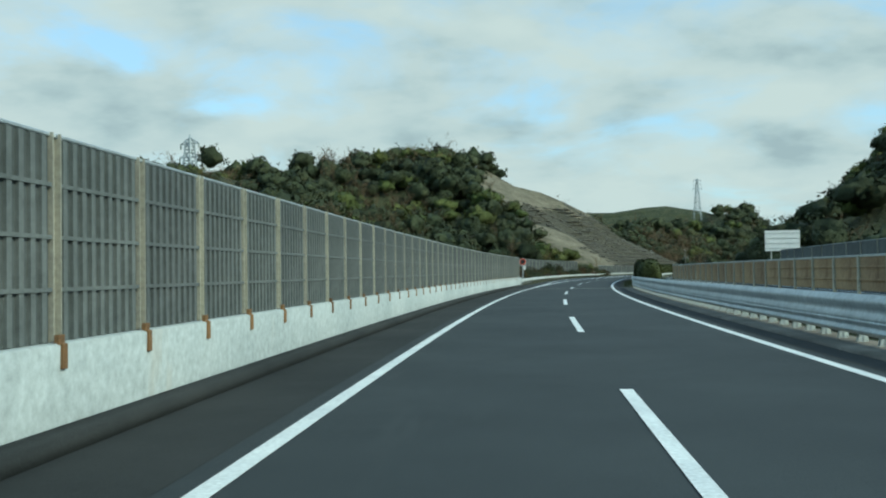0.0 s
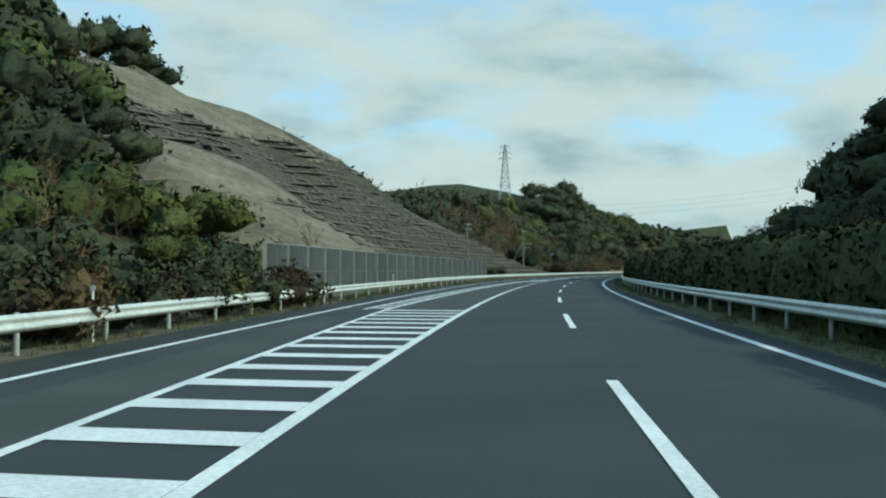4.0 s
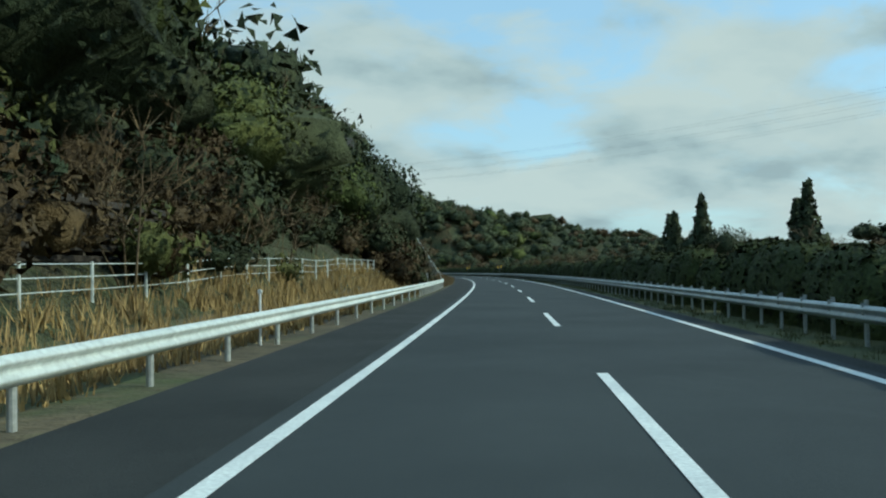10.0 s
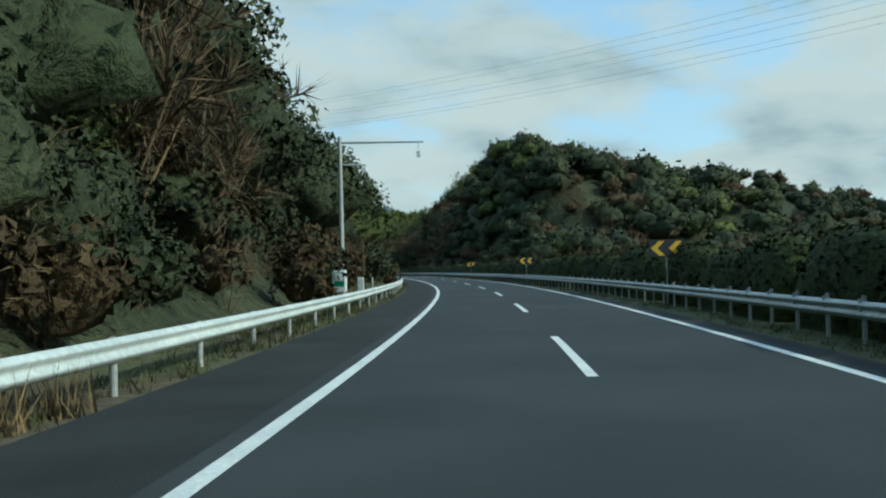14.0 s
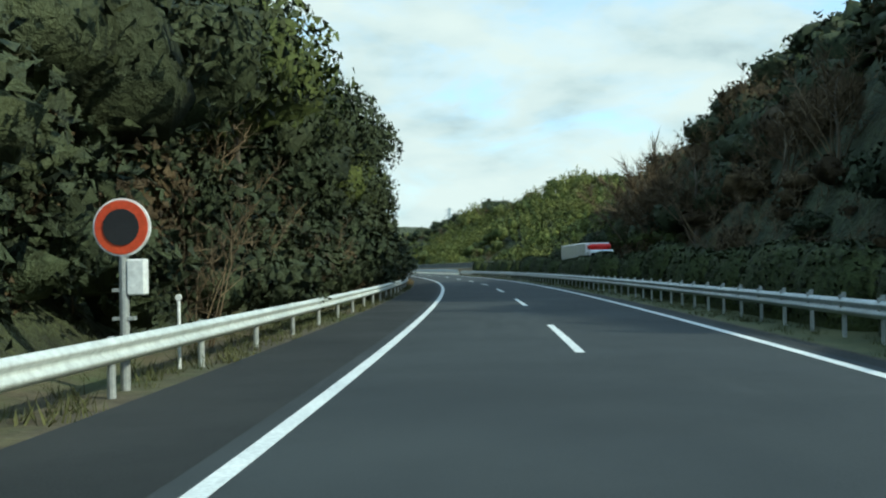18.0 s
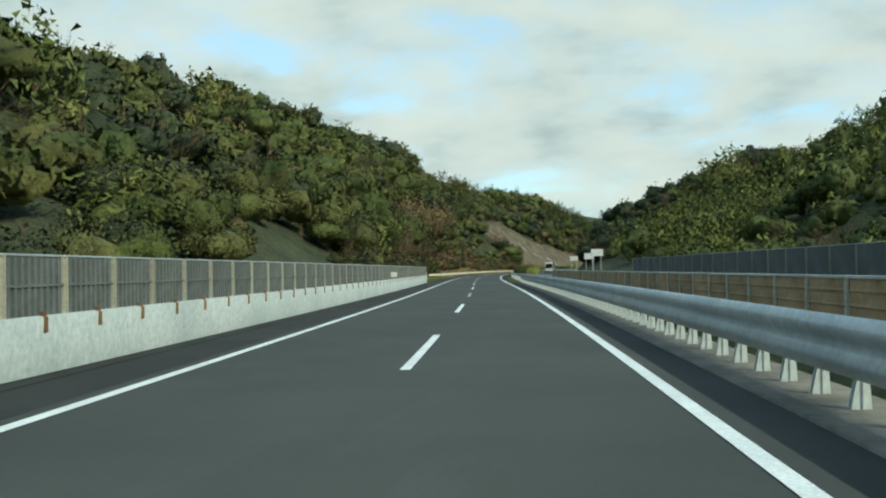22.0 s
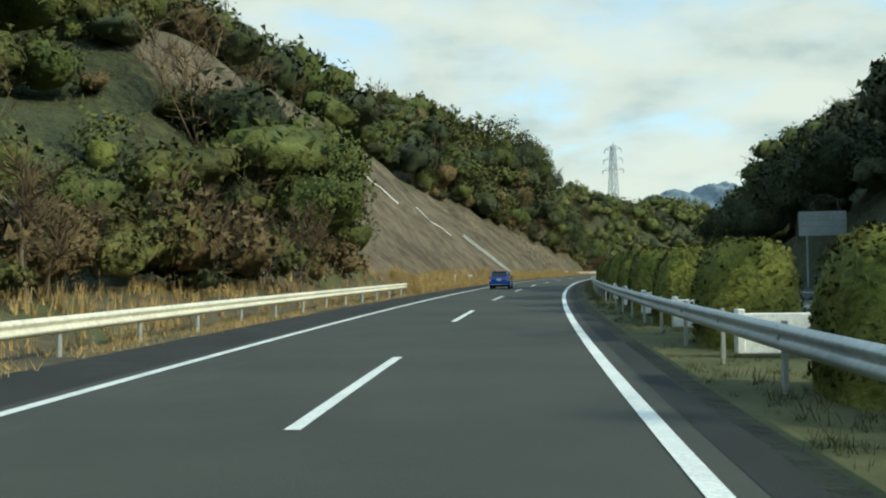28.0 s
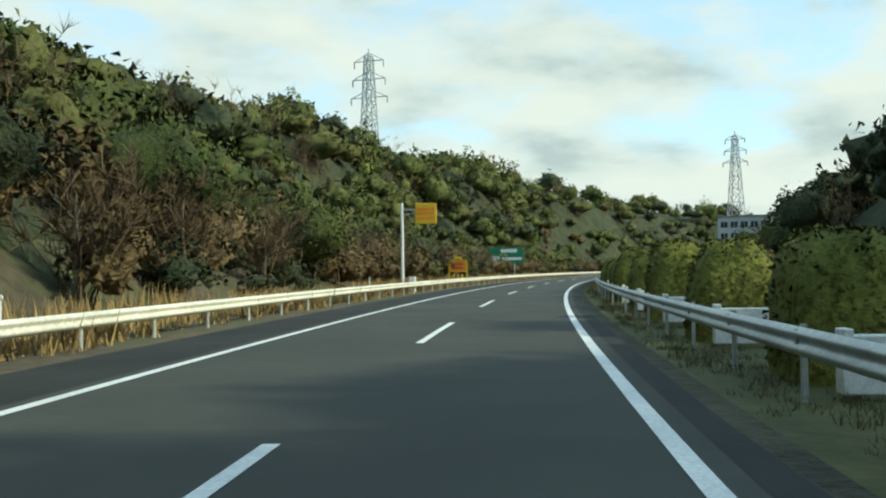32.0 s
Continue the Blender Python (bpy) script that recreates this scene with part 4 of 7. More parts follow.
SHAPES["bush"] = [crown_round(s, 280, ICO1, 0.115, 0.76, 16, 0.12) for s in (51, 52, 53)]
LOW_DARK = [("bush", "leaf_dark", 0.45, 1.6), ("twigs", "twig_brown", 0.25, 1.8), ("bush", "leaf_rust", 0.3, 1.3)]
LOW_BROWN = [("twigs", "twig_brown", 0.4, 2.2), ("bush", "leaf_rust", 0.35, 1.5), ("bush", "leaf_olive", 0.12, 1.4), ("bush", "leaf_dark", 0.13, 1.5)]
HEDGY = [("bush", "leaf_rust", 0.4, 0.95), ("bush", "leaf_dark", 0.4, 1.0), ("bush", "leaf_olive", 0.2, 0.85)]
thicket(-1, 104, 176, 9.6, 13.2, 1.5, HEDGY, 58)
thicket(-1, 183, 264, 11.2, 13.2, 1.3, HEDGY, 61)
thicket(-1, 364, 376, 12.8, 14.5, 2.2, [("bush", "leaf_dark", 1.0, 1.25)], 55)
thicket(-1, 445, 600, 10.2, 16, 1.75, LOW_BROWN, 64)
thicket(-1, 590, 634, 11.4, 15, 1.9, LOW_DARK, 66)
thicket(-1, 634, 660, 10.5, 16, 2.2, LOW_BROWN, 65)
thicket(-1, 803, 1113, 8.0, 13, 1.75, LOW_DARK, 67)
thicket(-1, 1000, 1072, 7.8, 12, 1.5, [("bush", "leaf_dark", 0.7, 1.7), ("twigs", "twig_brown", 0.3, 2.0)], 71)
thicket(-1, 1380, 1460, 9.6, 17, 1.5, [("bush", "leaf_olive", 0.35, 1.6), ("bush", "leaf_dark", 0.35, 1.7), ("twigs", "twig_brown", 0.3, 2.2)], 72)
thicket(-1, 1072, 1114, 7.4, 10.5, 1.3, [("bush", "leaf_dark", 0.85, 1.9), ("twigs", "twig_brown", 0.15, 1.6)], 69)
thicket(-1, 626, 662, 8.2, 13, 1.5, [("bush", "leaf_dark", 0.45, 1.8), ("bush", "leaf_rust", 0.3, 1.6), ("twigs", "twig_brown", 0.25, 2.2)], 68)
LOW_TAN = [("twigs", "twig_brown", 0.3, 2.4), ("bush", "leaf_tan", 0.4, 1.7), ("bush", "leaf_olive", 0.17, 1.5), ("bush", "leaf_dark", 0.13, 1.5)]
thicket(-1, 1400, 1700, 10.2, 15, 1.9, LOW_TAN, 70)
thicket(-1, 1806, 1880, 10.5, 30, 1.7, [("bush", "leaf_olive", 0.3, 1.4), ("bush", "leaf_tan", 0.25, 1.4), ("bush", "leaf_dark", 0.2, 1.5), ("twigs", "twig_brown", 0.25, 2.2)], 74)
thicket(-1, 1892, 2150, 10.5, 16, 2.0, LOW_TAN, 73)
thicket(1, 440, 1000, 22, 32, 3.5, LOW_BROWN, 76)
thicket(1, 1000, 1200, 21.5, 26, 2.4, LOW_BROWN, 79)

# ---- bridge parapets and noise walls ----
def face(m, turn):
    return m @ Matrix.Rotation(radians(turn), 4, "Z")


def wall_meshes(h, seats, bay):
    """Shared meshes of a noise wall bay 2 m long: H post, panel sheet with ribs."""
    bm = boxes((-0.075, 0.075, -0.085, -0.068, 0, h), (-0.075, 0.075, 0.068, 0.085, 0, h), (-0.012, 0.012, -0.068, 0.068, 0, h))
    post = bm_mesh("post", bm, "wall_post")
    bm = boxes((-0.03, 0.03, 0.09, bay - 0.09, 0.0, h - 0.04))
    sheet = bm_mesh("sheet", bm, "wall_panel")
    bm = bmesh.new()
    for k in range(int((bay - 0.2) / 0.205)):
        y = 0.14 + k * 0.205
        box(bm, 0.03, 0.065, y, y + 0.085, 0.01, h - 0.05)
    for k in range(seats):
        z = (k + 1) * h / (seats + 1)
        box(bm, 0.03, 0.072, 0.09, bay - 0.09, z - 0.02, z + 0.02)
    ribs = bm_mesh("rib_grille", bm, "wall_rib")
    cap = bm_mesh("cap", boxes((-0.05, 0.05, 0.0, bay, h - 0.04, h), bevel=0.01), "galvanised")
    return post, sheet, ribs, cap


def noise_wall(name, s0, s1, d, z, h, seats, label, last=True, bay=2.05):
    post, sheet, ribs, cap = wall_meshes(h, seats, bay)
    n = int(round((s1 - s0) / bay))
    w = base(name, spot(s0, d(s0) if callable(d) else d, 0), label, "noise barrier")
    inv = w.matrix_basis.inverted()
    for k in range(n + 1):
        s = s0 + k * bay
        dd, de = (d(s), d(s + bay)) if callable(d) else (d, d)
        m = inv @ spot(s, dd, z, turn=-math.degrees(math.atan2(de - dd, bay)))
        put("post", post, w, m)
        if k < n:
            panel = put("panel", sheet, w, m)
            put("rib_grille", ribs, panel)
            put("cap", cap, panel)
    return w


def parapet(s0, s1, d, label, kerb=0.19):
    w = base("parapet", None, label, "parapet", kind="structure")
    sweep("wall_body", [(d, 0.0), (d + 0.02, 0.93), (d - 0.02, 0.95), (d - 0.30, 0.95), (d - 0.32, -1.2), (d, -1.2)], s0, s1, "concrete", 4.0, parent=w)
    sweep("kerb", [(d + 0.015, 0.005), (d + 0.30, 0.005), (d + 0.27, kerb - 0.03), (d + 0.03, kerb)], s0, s1, "asphalt_shoulder", 4.0, parent=w)
    return w


bracket = bm_mesh("bracket", boxes((0.0, 0.035, -0.05, 0.05, -0.22, 0.015), (-0.28, 0.03, -0.05, 0.05, 0.0, 0.02), (-0.05, 0.0, -0.06, 0.06, 0.0, 0.10), bevel=0.004), "rusty_bracket")
par1 = parapet(-200, 100.0, -5.62, "white-painted concrete bridge parapet with rust streaks below its brackets")
noise_wall("noise_wall", -46.5, 99.0, -5.80, 0.95, 2.0, 3, "grey ribbed metal noise wall on a concrete parapet")
for k in range(58):
    put("bracket", bracket, par1, spot(-20 + 2.05 * k, -5.61, 0.93), "rusty steel bracket")
par2 = parapet(1209.0, 1383.0, -5.55, "pale concrete bridge parapet with a low noise wall on top", 0.06)
noise_wall("noise_wall", 1209.5, 1383.0, -5.75, 0.93, 0.98, 1, "low grey ribbed metal noise wall on a bridge parapet")
for k in range(84):
    put("bracket", bracket, par2, spot(1210.5 + 2.05 * k, -5.54, 0.92), "stained steel bracket")
# noise walls set back from the road
noise_wall("noise_wall", 110, 234, -14.0, 0.9, 2.8, 1, "grey ribbed noise wall rising behind roadside bushes", bay=4.0)
noise_wall("noise_wall", 264, 361, -14.0, 0.0, 2.85, 1, "grey ribbed metal noise wall behind the guard rail", bay=4.0)

# ---- guard rails ----
W_BEAM = [(0.0, 0.0), (0.015, 0.03), (0.07, 0.06), (0.075, 0.10), (0.02, 0.145), (0.005, 0.175), (0.02, 0.205), (0.075, 0.25), (0.07, 0.29), (0.015, 0.32), (0.0, 0.35)]


def beam_profile(d, z, side, deep=1.0):
    front = [(d + side * x, z + y * deep) for x, y in W_BEAM]
    return front + [(d + side * (x - 0.006) - side * 0.008, z + y * deep) for x, y in W_BEAM[::-1]]


post_round = bm_mesh("post", tubes(((0, 0, -0.3), (0, 0, 0.72), 0.057), ((0, 0, 0.72), (0, 0, 0.74), 0.062, 0.03), n=10), "post_metal")
post_white = bm_mesh("post", boxes((-0.06, 0.06, -0.07, 0.07, -0.3, 0.84), (-0.06, 0.10, -0.05, 0.05, 0.6, 0.82), bevel=0.01), "white_paint")
post_wide = bm_mesh("post", boxes((-0.03, 0.03, -0.06, 0.06, -0.3, 0.86), (-0.03, 0.10, -0.05, 0.05, 0.55, 0.80)), "post_metal")


def fin_post():
    """A bridge rail post: tapered web between two flanges on a bolted foot plate."""
    bm = boxes((-0.16, 0.16, -0.11, 0.11, 0.0, 0.025))
    for y in (-0.055, 0.045):
        v = [bm.verts.new(p) for p in ((-0.10, y, 0.025), (0.12, y, 0.025), (0.03, y, 0.45), (0.02, y, 0.88), (-0.05, y, 0.88))]
        bm.faces.new(v)
        w = [bm.verts.new((p.co.x, y + 0.012, p.co.z)) for p in v]
        bm.faces.new(w[::-1])
        for a in range(5):
            bm.faces.new((v[a], v[(a + 1) % 5], w[(a + 1) % 5], w[a]))
    box(bm, -0.02, 0.0, -0.063, 0.075, 0.03, 0.86)
    return bm_mesh("post", bm, "galvanised_pale")


post_fin = fin_post()
delineator = bm_mesh("reflector", tubes(((0, 0, 0.0), (0, 0, 0.10), 0.012), n=6), "post_metal")
disc = bm_mesh("reflector", tubes(((0, -0.012, 0), (0, 0.012, 0), 0.05), n=14), "sign_orange")


def guard_rail(s0, s1, d, z, side, post, space, mat, label, deep=1.0, group="guard rails"):
    f = d if callable(d) else (lambda s: np.full(np.shape(s), float(d)))
    r = base("guard_rail", spot(s0, float(f(s0)), 0), label, "guard rail", group)
    b = sweep("beam", beam_profile(0.0, z, side, deep), s0, s1, mat, 2.0, shift=f, parent=None, smooth=False)
    b.parent = r
    b.matrix_parent_inverse = r.matrix_basis.inverted()
    inv = r.matrix_basis.inverted()
    n = int((s1 - s0 - 0.4) / space)
    for k in range(n + 1):
        s = s0 + 0.2 + k * space
        put("post", post, r, inv @ spot(s, float(f(s)) - side * 0.06, 0, turn=0 if side > 0 else 180))
    return r


guard_rail(100.5, 300, rail_d, 0.36, 1, post_round, 4.0, "galvanised_pale", "pale galvanised guard rail beside the slip lane")
guard_rail(300, 622, rail_d, 0.40, 1, post_round, 4.0, "galvanised_pale", "long galvanised guard rail along the motorway shoulder")
guard_rail(622, 653, rail_d, 0.40, 1, post_round, 2.0, "galvanised_pale", "galvanised guard rail ending before a cut slope")
guard_rail(796, 1112, rail_d, 0.38, 1, post_round, 4.0, "galvanised_pale", "galvanised guard rail below dark roadside trees")
guard_rail(1178, 1209.5, rail_d, 0.38, 1, post_round, 2.0, "galvanised_pale", "galvanised guard rail leading to a bridge parapet")
guard_rail(1383.5, 1412, lambda s: np.interp(s, [1383, 1412], [-5.9, -8.9]), 0.38, 1, post_round, 2.0, "galvanised_pale", "short galvanised guard rail after the bridge")
guard_rail(1446, 1700, lambda s: np.interp(s, [1446, 1468, 1700], [-9.4, -7.2, -7.0]), 0.40, 1, post_round, 4.0, "cream_paint", "cream-coloured guard rail with short posts in dry grass")
guard_rail(1868, 2160, lambda s: np.interp(s, [1868, 1885, 2160], [-8.6, -7.2, -7.2]), 0.40, 1, post_round, 4.0, "cream_paint", "sunlit cream guard rail beside brown brush")
# along the median
rail_a = guard_rail(-160, 86, 5.35, 0.38, -1, post_fin, 1.25, "galvanised", "galvanised bridge guard rail on white foot plates", 1.8)
guard_rail(86, 560, 5.75, 0.42, -1, post_round, 4.0, "galvanised_pale", "galvanised median guard rail below a hedge")
guard_rail(560, 900, 5.75, 0.40, -1, post_wide, 2.0, "galvanised", "dull galvanised median guard rail on close posts")
guard_rail(900, 1206, 5.75, 0.40, -1, post_wide, 2.0, "galvanised", "dull galvanised median guard rail on close posts")
guard_rail(1206, 1376, 5.15, 0.36, -1, post_fin, 1.25, "galvanised", "heavy galvanised bridge guard rail on white foot plates", 1.85)
guard_rail(1376, 1560, 5.60, 0.55, -1, post_white, 3.0, "galvanised", "galvanised median guard rail in front of clipped bushes")
guard_rail(1560, 2160, 5.60, 0.48, -1, post_wide, 4.0, "galvanised", "galvanised median guard rail in front of clipped bushes")
for a, b in ((90, 480), (480, 860), (860, 1200), (1380, 1760), (1760, 2140)):
    guard_rail(a, b, 8.75, 0.42, 1, post_round, 4.0, "galvanised_pale", "galvanised guard rail of the opposite carriageway")
low = sweep("lower_beam", beam_profile(5.34, 0.20, -1), -160, 86, "galvanised", 4.0)
low.parent = rail_a
low.matrix_parent_inverse = rail_a.matrix_basis.inverted()

# ---- painted areas and joints ----
def quad_marks(name, quads, parent, mat="road_paint", z=PAINT + 0.002):
    """Painted four-cornered marks, each (s, d) x 4, an object each."""
    for q in quads:
        v = lay([p[0] for p in q], [p[1] for p in q], z)
        put(name, mesh_of(name, v, np.array([[0, 1, 2, 3]]), mat), parent)


blocks = [(97.6 + 6.0 * k, 3.0, 0.25) for k in range(12)] + [(170.3 + 7.45 * k, 3.9, 0.42) for k in range(4)] + [(414.1 + 6.0 * k, 3.0, 0.22 + 0.10 * math.sin(math.pi * k / 12)) for k in range(12)]
for s, long_, wide in blocks:
    quad_marks("block_mark", [[(s, -3.69), (s + long_, -3.69), (s + long_, -3.70 - wide), (s, -3.70 - wide)]], marks)
hatch = base("hatched_area", label="white hatched paint between slip lane and carriageway", category="road marking", kind="structure")
left_a = lambda s: np.interp(s, [202, 256], [-4.70, -6.75])
left_b = lambda s: np.interp(s, [256, 312, 326, 334], [-6.75, -6.22, -6.0, -5.9])
left_c = lambda s: np.interp(s, [334, 342, 368, 371, 395, 411], [-6.9, -6.6, -5.98, -5.86, -5.02, -4.35])
strip("hatch_line", lambda s: left_a(s) - 0.08, lambda s: left_a(s) + 0.08, 202, 256, PAINT + 0.001, "road_paint", hatch, 3)
quad_marks("hatch_bar", [[(202, -3.7), (204.4, -3.7), (204.4, -4.75), (202, -4.75)]], hatch)
quad_marks("hatch_bar", [[(197.6, -3.7), (198.4, -3.7), (198.4, -6.3), (197.6, -6.3)]], hatch)
for s in np.arange(206.4, 255, 2.1):
    quad_marks("hatch_bar", [[(s, -3.7), (s + 0.7, -3.7), (s + 0.9, float(left_a(s))), (s + 0.2, float(left_a(s)))]], hatch)
for off in (0.0, -0.92):
    strip("hatch_line", lambda s, o=off: left_b(s) + o - 0.08, lambda s, o=off: left_b(s) + o + 0.08, 256, 334, PAINT + 0.001, "road_paint", hatch, 3)
for s in np.arange(257, 333, 2.1):
    quad_marks("hatch_bar", [[(s, float(left_b(s)) - 0.05), (s + 0.8, float(left_b(s)) - 0.05), (s + 0.8, float(left_b(s)) - 0.87), (s, float(left_b(s)) - 0.87)]], hatch)
strip("hatch_line", lambda s: left_c(s) - 0.08, lambda s: left_c(s) + 0.08, 334, 411, PAINT + 0.001, "road_paint", hatch, 3)
for s in np.arange(335.4, 411, 2.1):
    w = -3.7 - float(left_c(s))
    bend = -3.7 - w * 0.66
    quad_marks("hatch_bar", [[(s, -3.7), (s + 0.55, -3.7), (s - w * 0.75 + 0.55, bend), (s - w * 0.75, bend)],
                             [(s - w * 0.75, bend), (s - w * 0.75 + 0.62, bend), (s - w * 0.3 + 0.62, float(left_c(s))), (s - w * 0.3, float(left_c(s)))]], hatch)
quad_marks("old_patch", [[(205, -7.4), (250, -7.9), (250, -7.0), (205, -5.0)]], road, "asphalt_patch", 0.006)
strip("old_patch", lambda s: np.interp(s, [256, 330], [-6.5, -5.6]), -3.8, 256, 333, 0.006, "asphalt_patch", road)
quad_marks("old_patch", [[(736, -5.5), (741, -5.4), (741, -4.3), (736, -4.4)], [(500, -4.4), (505, -4.4), (505, -3.9), (500, -3.9)]], road, "asphalt_patch", 0.006)
for s in (84.2, 1206.6, 1377.6):
    j = base("expansion_joint", None, "pale concrete expansion joint across the asphalt", "joint", kind="structure")
    strip("joint_band", -5.6, 4.75, s - 0.55, s - 0.06, 0.014, "old_concrete", j, 1)
    strip("joint_band", -5.6, 4.75, s + 0.06, s + 0.55, 0.014, "old_concrete", j, 1)
    strip("joint_gap", -5.6, 4.75, s - 0.06, s + 0.06, 0.009, "rubber", j, 1)
for a, b in ((-200, 86), (1206, 1378)):
    k = base("bridge_edge", None, "weathered concrete edge beam of the bridge deck", "bridge edge", kind="structure")
    sweep("edge_beam", [(4.55, -0.6), (4.55, 0.05), (5.70, 0.06), (5.75, -0.6)], a, b, "kerb", 6, parent=k)
    sweep("edge_beam", [(8.20, -0.6), (8.15, 0.12), (8.9, 0.12), (9.35, -0.1), (9.35, -0.6)], a, b, "kerb", 6, parent=k)

# ---- weathered rail panels of the opposite bridge, far noise wall ----
def panel_fence(s0, s1, d, z0, z1, bay, label, mat="weathered_steel"):
    r = base("panel_fence", spot(s0, d), label, "barrier")
    inv = r.matrix_basis.inverted()
    h = z1 - z0
    sheet = bm_mesh("panel", boxes((-0.02, 0.02, 0.05, bay - 0.05, z0, z1), (-0.05, -0.02, 0.05, bay - 0.05, z0 + h * 0.30, z0 + h * 0.36), (-0.05, -0.02, 0.05, bay - 0.05, z0 + h * 0.68, z0 + h * 0.74), bevel=0.006), mat)
    cap = bm_mesh("cap_rail", boxes((-0.05, 0.05, 0.0, bay, z1, z1 + 0.07), bevel=0.01), "post_metal")
    post = bm_mesh("post", boxes((-0.09, -0.02, -0.07, 0.07, -0.1, z1 + 0.05), (-0.12, -0.09, -0.09, 0.09, 0.1, 0.35), bevel=0.006), "wall_post")
    low = bm_mesh("lower_bar", boxes((-0.03, 0.03, 0.05, bay - 0.05, 0.18, 0.26), (-0.03, 0.03, 0.05, bay - 0.05, z0 - 0.2, z0 - 0.1)), "galvanised")
    for k in range(int((s1 - s0) / bay)):
        m = inv @ spot(s0 + k * bay, d)
        put("post", post, r, m)
        p = put("panel", sheet, r, m)
        put("cap_rail", cap, p)
        put("lower_bar", low, r, m)
    return r


panel_fence(-60, 84, 8.5, 0.85, 1.85, 2.5, "brown weathered steel panels on the opposite bridge")
panel_fence(1207, 1376, 8.5, 0.45, 1.25, 2.5, "brown rust-stained steel panels on the opposite bridge")
noise_wall("noise_wall", 1214, 1396, 20.7, 0.0, 2.6, 1, "dark grey noise wall beyond the opposite carriageway", bay=4.0)
noise_wall("noise_wall", 20, 104, 20.7, 0.0, 3.4, 1, "pale grey noise wall beyond the opposite carriageway", bay=4.0)

# ---- clipped hedges of the median ----
ICO3 = ico(3)


def hedge_mesh(length, width, tall, leaves, mat, seed, power=4.0, leaf=0.10):
    """A clipped form: a close leafy body with small leaves standing out of it."""
    rng = np.random.default_rng(seed)

    def form(n):
        n = n * [1, 1, 1.0]
        n[:, 2] = np.maximum(n[:, 2], -0.12)
        p = n * ((np.abs(n) ** power).sum(1) ** (-1 / power))[:, None]
        bump = 1 + 0.035 * wavy(p[:, 0] * 60, p[:, 1] * 50 + p[:, 2] * 40, seed)
        taper = 1 - 0.16 * np.clip(p[:, 2], 0, 1) ** 2
        return p * bump[:, None] * np.stack([taper * width / 2, taper * length / 2, np.full(len(p), tall)], -1)

    n = rng.normal(size=(leaves, 3))
    n[:, 2] = np.abs(n[:, 2])
    n /= np.linalg.norm(n, axis=1)[:, None]
    face_out = unit(np.sign(n) * np.abs(n) ** (power * 0.6) / [width, length, tall])
    cards = leaf_cards(form(n) * rng.uniform(0.985, 1.025, (leaves, 1)), leaf, rng, out=face_out)
    body = form(ICO3[0].copy()) * (0.985 + 0.015 * rng.normal(size=(len(ICO3[0]), 1)))
    m = ICO3[0]
    vs, fs, ns = join([(body, ICO3[1], unit(unit(np.sign(m) * np.abs(m) ** (power * 0.6) / [width, length, tall]) + rng.normal(size=m.shape) * 0.2)), cards])
    return mesh_of("foliage", (vs + [0, 0, 0.12]) * U, fs, mat, smooth=True, normals=ns)


# dark and sunny bushes differ by the light put into their leaf colour
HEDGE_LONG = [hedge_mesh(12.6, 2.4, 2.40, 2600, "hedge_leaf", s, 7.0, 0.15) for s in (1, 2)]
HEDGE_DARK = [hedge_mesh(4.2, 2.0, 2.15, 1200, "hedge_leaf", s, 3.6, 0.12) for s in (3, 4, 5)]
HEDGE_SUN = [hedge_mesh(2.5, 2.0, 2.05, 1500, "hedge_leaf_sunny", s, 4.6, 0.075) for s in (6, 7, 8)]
STEM = bm_mesh("stem", tubes(((0, 0, -0.2), (0.05, 0.02, 0.5), 0.07, 0.05), ((0, 0, 0.1), (0.35, 0.2, 0.7), 0.04, 0.02), ((0, 0, 0.15), (-0.3, -0.25, 0.7), 0.04, 0.02), n=6), "bark")
rng = np.random.default_rng(3)


def plant(me, s, d, name, label, group, size=(1, 1, 1), stems=(0,)):
    ob = base(name, spot(s, d, 0.0), label, "hedge", group)
    put("foliage", me, ob, Matrix.Diagonal((*size, 1)))
    for y in stems:
        put("stem", STEM, ob, Matrix.Translation((0, y * U, 0)))
    return ob


for k, s in enumerate(np.arange(100, 470, 12.0)):
    plant(HEDGE_LONG[k % 2], s, 7.15, "hedge", "long dark evergreen hedge clipped flat in the median", "median hedge", (1, 1, rng.uniform(0.98, 1.08)), (-4, 0, 4))
for k, s in enumerate(np.concatenate([np.arange(474, 556, 10.3), np.arange(560, 1075, 5.4), np.arange(1082, 1195, 9.2)])):
    big = rng.uniform(0.85, 1.12)
    plant(HEDGE_DARK[k % 3], s + rng.uniform(-1, 1), 7.2, "clipped_bush", "dark evergreen bush clipped round in the median", "median bushes", (big, rng.uniform(0.8, 1.9), big))
for k, s in enumerate(np.concatenate([np.arange(1389.4, 1480, 8.8), np.arange(1485.9, 2130, 8.1)])):
    big = rng.uniform(0.92, 1.06) * (0.86 if s < 1470 else 1.0)
    plant(HEDGE_SUN[k % 3], s + rng.uniform(-0.4, 0.4), 6.95, "clipped_bush", "sunlit yellow-green bush clipped to a dome in the median", "median bushes", (big, rng.uniform(0.9, 1.08) * (1.15 if s < 1470 else 1.0), big * rng.uniform(0.95, 1.08)))
slab = bm_mesh("concrete_block", boxes((-0.12, 0.12, -0.75, 0.75, 0.0, 0.72), (-0.15, 0.15, -0.80, -0.66, 0.0, 0.80), (-0.15, 0.15, 0.66, 0.80, 0.0, 0.80), bevel=0.015), "white_paint")
